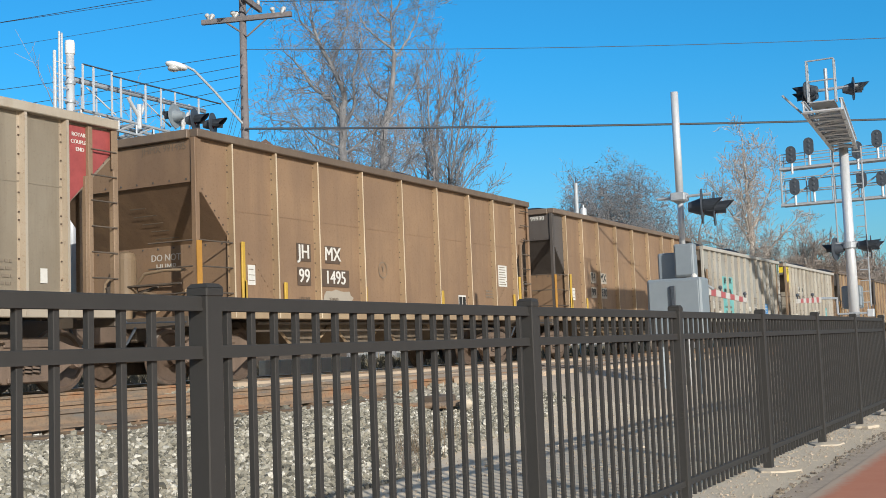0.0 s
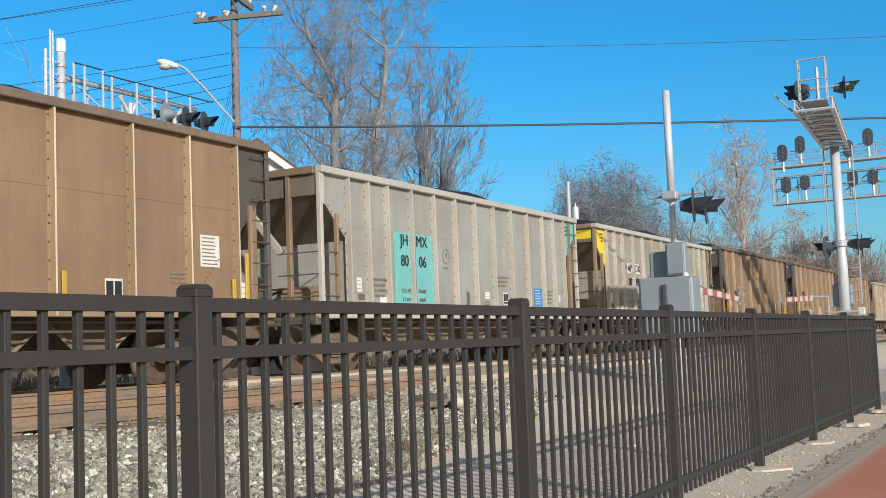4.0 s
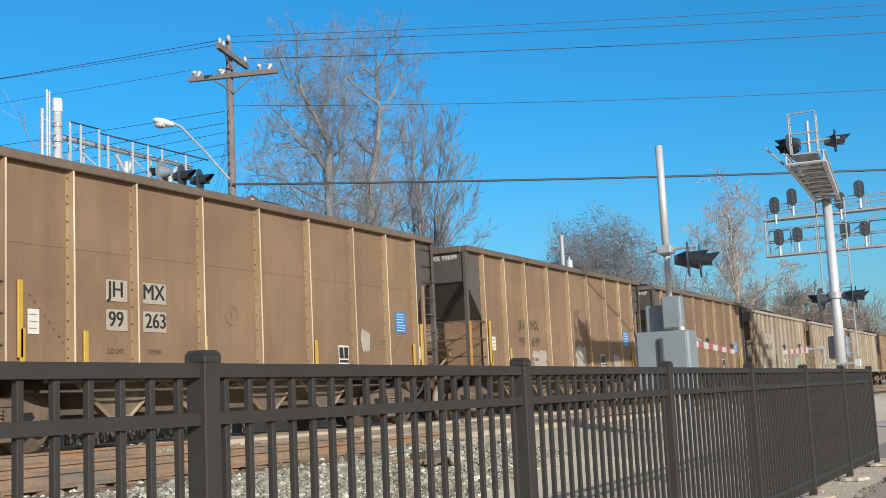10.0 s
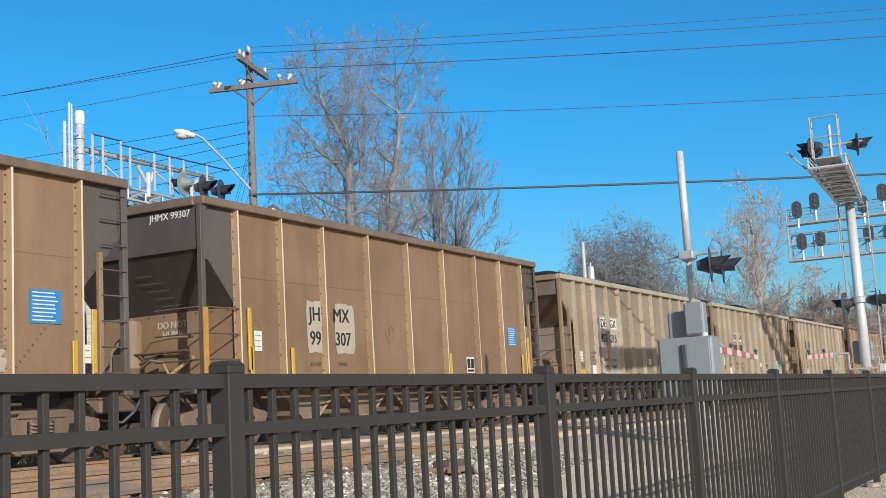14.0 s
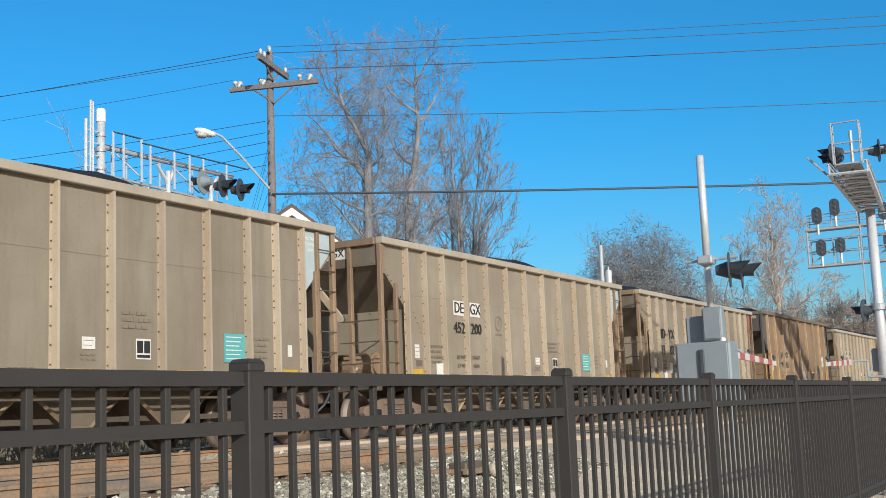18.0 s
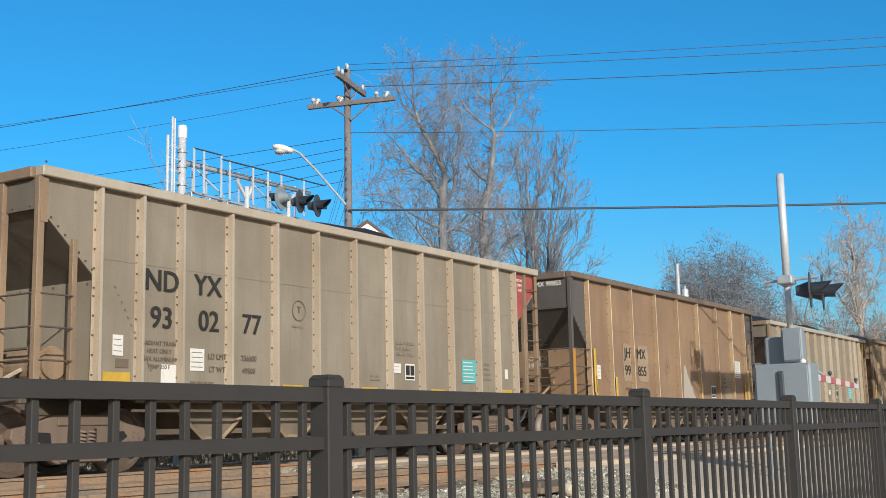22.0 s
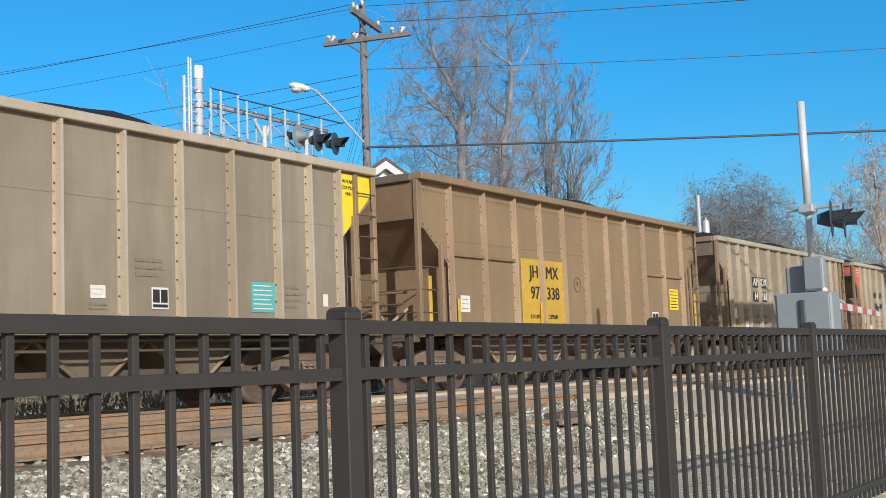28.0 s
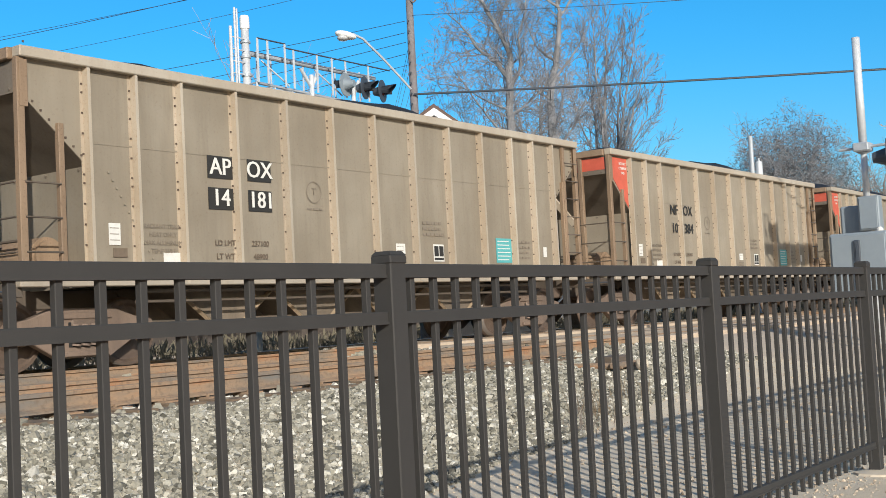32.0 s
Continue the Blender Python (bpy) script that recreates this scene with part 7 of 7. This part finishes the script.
limbed_tree("tall bare tree with a forked grey trunk behind the train", (49.55, 32.12, 0.25), (0.549, -0.836), [
    [(0, 0, -0.3, 0.26), (0, 0, 6, 0.23), (-0.05, 0, 10.5, 0.21), (0, 0, 13.0, 0.19), (0.1, 0, 14.0, 0.15), (-0.5, 0.1, 15.6, 0.12), (-1.2, 0, 17.0, 0.09), (-1.5, -0.2, 18.3, 0.045), (-1.4, 0, 19.6, 0.02)],
    [(0, 0, 12.9, 0.15), (-0.8, 0.3, 14.0, 0.12), (-1.5, 0.5, 14.6, 0.08), (-2.2, 0.4, 15.7, 0.05), (-3.0, 0.6, 16.6, 0.02)],
    [(0.05, 0, 12.4, 0.10), (0.6, -0.4, 13.4, 0.075), (0.6, -0.8, 14.8, 0.06), (1.0, -0.9, 16.1, 0.04), (1.0, -1.0, 17.7, 0.018)],
    [(-0.5, 0.1, 15.6, 0.07), (0.0, 0.5, 16.9, 0.055), (0.4, 0.7, 18.2, 0.04), (0.2, 0.8, 19.8, 0.016)],
    [(-1.2, 0, 17.0, 0.05), (-2.0, -0.4, 17.9, 0.035), (-2.4, -0.6, 19.3, 0.016)],
    [(0, 0, 11.2, 0.07), (-1.1, -0.5, 11.6, 0.05), (-2.4, -0.8, 12.4, 0.03), (-3.6, -0.9, 12.6, 0.015)],
    [(0.05, 0, 11.0, 0.07), (1.1, 0.5, 11.8, 0.05), (2.2, 0.9, 12.8, 0.02)],
    [(0, 0, 8.3, 0.08), (-1.3, 0.3, 9.1, 0.055), (-2.8, 0.4, 10.2, 0.035), (-4.2, 0.3, 11.3, 0.015)],
    [(0, 0, 9.4, 0.08), (-0.9, -0.8, 10.4, 0.055), (-1.9, -1.4, 11.8, 0.035), (-3.0, -1.6, 13.6, 0.015)],
    [(0, 0, 9.0, 0.07), (1.0, 0.4, 9.9, 0.05), (1.9, 0.6, 11.1, 0.02)],
    [(0, 0, 12.2, 0.07), (-0.3, 1.2, 13.6, 0.05), (-0.9, 2.0, 15.2, 0.03), (-1.0, 2.4, 17.0, 0.015)],
], SPRAY, 9, 8.2, 0.35, (1.3, 2.7), (30, 66), M["bark"], M["twig"])
limbed_tree("tall slender bare tree with a pale bending trunk", (54.55, 32.6, 0.25), (0.549, -0.836), [
    [(-0.1, 0, -0.3, 0.32), (-0.1, 0, 9, 0.25), (-0.1, 0, 12.6, 0.20), (0.3, 0, 14.7, 0.16), (0.6, 0, 16.6, 0.12), (0.55, 0.1, 17.8, 0.09), (0.5, 0, 19.0, 0.06), (0.6, 0, 20.1, 0.04), (0.4, 0, 21.0, 0.018)],
    [(0.55, 0.1, 17.6, 0.075), (-0.2, -0.3, 18.1, 0.06), (-1.0, -0.4, 18.9, 0.045), (-1.5, -0.3, 20.1, 0.018)],
    [(0.6, 0, 17.0, 0.075), (1.1, 0.3, 17.7, 0.06), (1.8, 0.5, 18.9, 0.04), (2.2, 0.5, 20.2, 0.018)],
    [(0.5, 0, 19.1, 0.06), (-0.3, 0.3, 20.0, 0.04), (-0.7, 0.4, 21.3, 0.018)],
    [(0.5, 0, 19.4, 0.06), (1.1, -0.3, 20.2, 0.04), (1.3, -0.4, 21.6, 0.018)],
    [(0.3, 0, 14.5, 0.08), (-0.6, 0.4, 15.4, 0.06), (-1.2, 0.6, 16.8, 0.035), (-1.5, 0.5, 18.0, 0.015)],
    [(-0.1, 0, 9.0, 0.08), (-1.2, 0.4, 10.0, 0.05), (-2.3, 0.5, 11.6, 0.02)],
    [(-0.1, 0, 9.6, 0.08), (0.9, -0.3, 10.7, 0.05), (1.8, -0.4, 12.3, 0.02)],
    [(0.2, 0, 13.6, 0.08), (1.2, -0.3, 14.8, 0.05), (2.2, -0.4, 16.4, 0.02)],
    [(-0.1, 0, 12.4, 0.08), (-1.2, -0.5, 13.2, 0.05), (-2.2, -0.6, 14.4, 0.02)],
], SPRAY, 12, 8.8, 0.36, (1.2, 2.5), (30, 66), M["bark"], M["twig"])
limbed_tree("lower many-stemmed bare tree with upright twigs", (66.83, 36.17, 0.25), (0.47, -0.883), [
    [(0, 0, -0.3, 0.20), (0, 0, 8, 0.14), (0.1, 0, 14, 0.09), (0.4, 0, 17.5, 0.05), (0.6, 0, 19.4, 0.02)],
    [(-0.2, 0.2, 4, 0.12), (-0.4, 0.4, 10, 0.10), (-0.7, 0.5, 15, 0.06), (-1.1, 0.5, 19.2, 0.02)],
    [(0, -0.2, 5, 0.12), (-0.1, -0.5, 11, 0.09), (-0.3, -0.8, 16, 0.05), (-0.3, -1.0, 19.7, 0.02)],
    [(0.1, 0.2, 6, 0.11), (0.8, 0.5, 12, 0.08), (1.3, 0.8, 16, 0.05), (1.7, 0.9, 19.6, 0.02)],
    [(0.2, 0, 7, 0.11), (1.1, 0, 12.5, 0.08), (1.8, 0, 16, 0.05), (2.4, -0.1, 18.9, 0.02)],
    [(0.2, 0, 8, 0.10), (1.4, -0.4, 12, 0.07), (2.3, -0.6, 14.5, 0.04), (2.9, -0.7, 16.6, 0.015)],
    [(0.2, 0, 8, 0.09), (1.5, 0.6, 11, 0.06), (2.6, 0.9, 12.8, 0.035), (3.6, 1.0, 13.6, 0.015)],
    [(0.2, 0, 6.5, 0.09), (1.6, 0.2, 8.8, 0.06), (2.6, 0.3, 10.2, 0.035), (3.3, 0.2, 11.2, 0.015)],
    [(0, 0, 9, 0.09), (-1.2, 0.4, 12, 0.06), (-2.0, 0.5, 15, 0.035), (-2.3, 0.6, 17.4, 0.015)],
], UPRIGHT, 3, 8.5, 0.50, (1.3, 2.7), (22, 60), M["bark"], M["twig"])
limbed_tree("pinkish bare tree between the taller trees", (61.0, 37.6, 0.25), (0.52, -0.854), [
    [(0, 0, -0.3, 0.17), (0.1, 0, 7, 0.12), (0.1, 0, 12, 0.07), (0.3, 0, 15, 0.04), (0.2, 0, 16.9, 0.015)],
    [(0, 0, 5, 0.10), (-0.6, 0.3, 9, 0.07), (-1.2, 0.4, 13, 0.04), (-1.6, 0.4, 16.0, 0.015)],
    [(0, 0, 6, 0.09), (0.8, -0.3, 10, 0.06), (1.5, -0.3, 13.5, 0.035), (1.9, -0.4, 15.8, 0.015)],
    [(0, 0, 7, 0.08), (-1.1, -0.4, 10, 0.05), (-2.3, -0.6, 13, 0.02)],
    [(0.1, 0, 8, 0.08), (1.4, 0.3, 11, 0.05), (2.6, 0.5, 13.2, 0.02)],
    [(0.1, 0, 9, 0.06), (0.2, 1.0, 12, 0.04), (0.4, 1.4, 15, 0.015)],
], SPRAY, 14, 7.5, 0.36, (1.2, 2.4), (28, 62), M["bark"], M["twig_far"])
tree("bare_tree", "thin bare tree behind the cantilever signal", (41.6, 41.0, 0.25), 14.6, 0.14, 21, FAN, M["bark"], M["twig_far"])
tree("bare_tree", "low bare tree beside the house", (46.5, 34.0, 0.25), 10.0, 0.14, 23, BUSHY, M["bark"], M["twig_far"], (0, 0), 2, 0.2)
tree("bare_tree", "thin bare tree behind the cantilever signal", (45.2, 42.5, 0.25), 14.9, 0.14, 22, FAN, M["bark"], M["twig_far"])
limbed_tree("pale-barked bare sycamore in the distance", (91.4, 21.6, 0.25), (0.23, -0.973), [
    [(0, 0, -0.3, 0.28), (0, 0, 5, 0.23), (0.1, 0, 9, 0.17), (-0.1, 0, 12.5, 0.11), (-0.15, 0, 15, 0.06), (-0.2, 0, 16.6, 0.02)],
    [(0, 0, 5.5, 0.11), (-1.2, 0.3, 7, 0.08), (-2.6, 0.4, 8.2, 0.05), (-4.2, 0.3, 8.8, 0.02)],
    [(0, 0, 6, 0.11), (1.3, -0.4, 7.4, 0.08), (2.8, -0.5, 9.0, 0.045), (4.0, -0.5, 10.2, 0.02)],
    [(0.05, 0, 8, 0.09), (-0.9, -0.5, 9.8, 0.065), (-2.0, -0.8, 11.6, 0.04), (-2.8, -0.9, 13.2, 0.02)],
    [(0.1, 0, 9, 0.09), (1.0, 0.5, 10.8, 0.06), (1.8, 0.7, 12.6, 0.035), (2.2, 0.8, 14.4, 0.018)],
    [(-0.05, 0, 11, 0.07), (-0.8, 0.4, 12.8, 0.04), (-1.2, 0.5, 14.8, 0.018)],
    [(-0.1, 0, 12, 0.07), (0.6, -0.3, 13.6, 0.04), (0.9, -0.4, 15.4, 0.018)],
    [(0, 0, 7, 0.09), (0.3, 1.5, 9, 0.05), (0.2, 2.6, 11.5, 0.02)],
    [(0, 0, 8.5, 0.08), (-0.4, -1.5, 10.5, 0.05), (-0.5, -2.2, 12.8, 0.02)],
], dict(SPRAY, rmin=0.014), 31, 5.5, 0.40, (1.2, 2.5), (28, 62), M["bark_pale"], M["twig_pale"])
tree("bare_tree", "bare tree in the distance", (90.0, 26.5, 0.25), 13.0, 0.25, 32, FAR, M["bark"], M["twig_far"], (0, 0), 2, 0.15)
tree("bare_tree", "rounded reddish bare tree beside the sycamore", (100.0, 19.4, 0.25), 10.6, 0.20, 33, dict(FAR, rmin=0.017), M["bark"], M["twig_far"], (0, 0), 3, 0.25)
tree("bare_tree", "low bare tree along the line", (104.0, 17.4, 0.25), 8.6, 0.18, 35, dict(FAR, rmin=0.018), M["bark"], M["twig_far"], (0, 0), 3, 0.25)
dense = tree("bare_tree", "dark dense round-crowned tree in the distance", (88.4, 31.4, 0.25), 15.2, 0.30, 41, FAR, M["bark"], M["twig"], (0, 0), 3, 0.2)


def leaf_cloud(parent, n, centre, radii, size, mat, seed, name="leaves", thin=1.0):
    rng = np.random.default_rng(seed)
    d = rng.normal(size=(n, 3))
    d /= np.linalg.norm(d, axis=1)[:, None]
    rad = rng.uniform(0.12, 1.0, n) ** 0.5
    lump = np.array([1 + 0.35 * noise.noise((a[0] * 2.2, a[1] * 2.2, a[2] * 2.2 + seed)) for a in d])
    c = np.array(centre) + d * np.array(radii) * (rad * lump)[:, None]
    u, w = rng.normal(size=(n, 3)) * size, rng.normal(size=(n, 3)) * size * thin
    V = np.stack([c - u, c + w, c + u, c - w], 1).reshape(-1, 3)
    me = bpy.data.meshes.new(name)
    me.from_pydata(V.tolist(), [], np.arange(4 * n).reshape(-1, 4).tolist())
    me.materials.append(mat)
    return part(name, me, None, parent)


leaf_cloud(dense, 42000, (0, 0, 9.0), (4.8, 4.8, 6.3), 0.13, M["crown_twig"], 7, "twig_mass", 0.10)

# distant woods along the line, joined as one belt
paths = {}
wr = random.Random(77)
WOOD = dict(keep=(0.5, 0.7), wobble=0.12, lift=0.04, rmin=0.022, stem=0.42, levels=[(7, (20, 55), (0.5, 0.8), 0.1), (6, (20, 55), (0.4, 0.7), 0.2), (5, (25, 60), (0.5, 0.8), 0.2)])
for i in range(105):
    x = wr.uniform(98, 150)
    y = x * wr.uniform(0.135, 0.27)
    h = wr.uniform(7.0, 10.5) * x / 120
    grow(wr, paths, Vector((x, y, 0.2)), Vector((wr.gauss(0, 0.1), wr.gauss(0, 0.1), 1)).normalized(), h * 0.42, 0.16, 0, WOOD)
for i in range(10):
    grow(wr, paths, Vector((wr.uniform(84, 100), wr.uniform(25, 31), 0.2)), Vector((wr.gauss(0, 0.1), wr.gauss(0, 0.1), 1)).normalized(), wr.uniform(3.2, 4.6), 0.16, 0, WOOD)
woods = new("far_woods", tube_mesh([p for k in paths for p in paths[k]], "far_woods", M["twig_far"], 3))
tagged(woods, "belt of bare grey-brown winter woods along the line", "woods", kind="stuff")
ev = thing("evergreen_tree", "dull green evergreen beside the far track", "tree", at=pose(200, 20.6, 0.2))
bm = bmesh.new()
rod(bm, (0, 0, 0), (0, 0, 9), 0.3, 0.05, seg=8)
part("trunk", bm, M["bark"], ev)
leaf_cloud(ev, 5000, (0, 0, 5.2), (3.0, 3.0, 4.8), 0.25, M["evergreen"], 9, "needles")

# ---- small things on the ballast ----
sw = thing("derail_box", "low rusty grey metal box lying on the ballast", "trackside box")
bm = bmesh.new()
z = ground_z(12.6, 6.9)
box(bm, 12.35, 12.85, 6.75, 7.0, z, z + 0.16, 0.02)
part("case", bm, M["under"], sw)
bm = bmesh.new()
box(bm, 12.2, 12.95, 6.65, 6.72, z + 0.02, z + 0.09, 0.01)
rod(bm, (12.3, 6.6, z + 0.05), (12.2, 7.4, z + 0.05), 0.04, seg=8)
part("lever", bm, M["rail"], sw)
bm = bmesh.new()
bmesh.ops.create_icosphere(bm, subdivisions=2, radius=0.08, matrix=Matrix.Translation((12.62, 6.5, z + 0.05)))
for v in bm.verts:
    v.co += Vector((v.co.x - 12.62, v.co.y - 6.5, v.co.z - z)) * 0.25 * noise.noise(v.co * 9)
tagged(part("rock", bm, M["concrete"]), "pale lump of rock on the ballast", "rock")
wrng = random.Random(5)
for cx, cy, n in ((9.35, 5.35, 60), (8.6, 5.0, 40), (10.6, 5.6, 30)):
    ps = []
    for k in range(n):
        x, y = cx + wrng.gauss(0, 0.16), cy + wrng.gauss(0, 0.12)
        z = ground_z(x, y)
        dx, dy, h = wrng.gauss(0, 0.08), wrng.gauss(0, 0.08), wrng.uniform(0.08, 0.34)
        ps.append([(x, y, z, 0.003), (x + dx * 0.4, y + dy * 0.4, z + h * 0.6, 0.0025), (x + dx, y + dy, z + h, 0.001)])
    tagged(new("dry_weed", tube_mesh(ps, "dry_weed", M["dry_leaf"] if cx < 9 else M["chute"], 3)), "clump of dry brown weeds in the gravel", "weed", kind="stuff")


# ---- movement ----
def motions():
    steps = [i * 0.5 for i in range(65)]
    for k, car in enumerate(train):
        walk(car, [(t, car_pose(k, t)) for t in steps])
    # wheels turn as they roll; every wheelset at the same place on its truck shares one turning
    rolled = {}
    for car in train:
        for ob in car.children_recursive:
            if ob.name.split(".")[0] != "wheelset":
                continue
            key = round(ob.location.x, 2)
            if key not in rolled:
                rows = []
                for i in range(321):
                    t = i * 0.1
                    turn = -math.degrees((train_shift(0) - train_shift(t)) / R_WHEEL)
                    rows.append((t, pose(key, 0, R_WHEEL, 0, turn, 0)))
                walk(ob, rows)
                rolled[key] = ob
            else:
                src = rolled[key].animation_data
                ob.rotation_mode = "QUATERNION"
                keys = ob.animation_data_create()
                keys.action = src.action
                keys.action_slot = src.action_slot


motions()
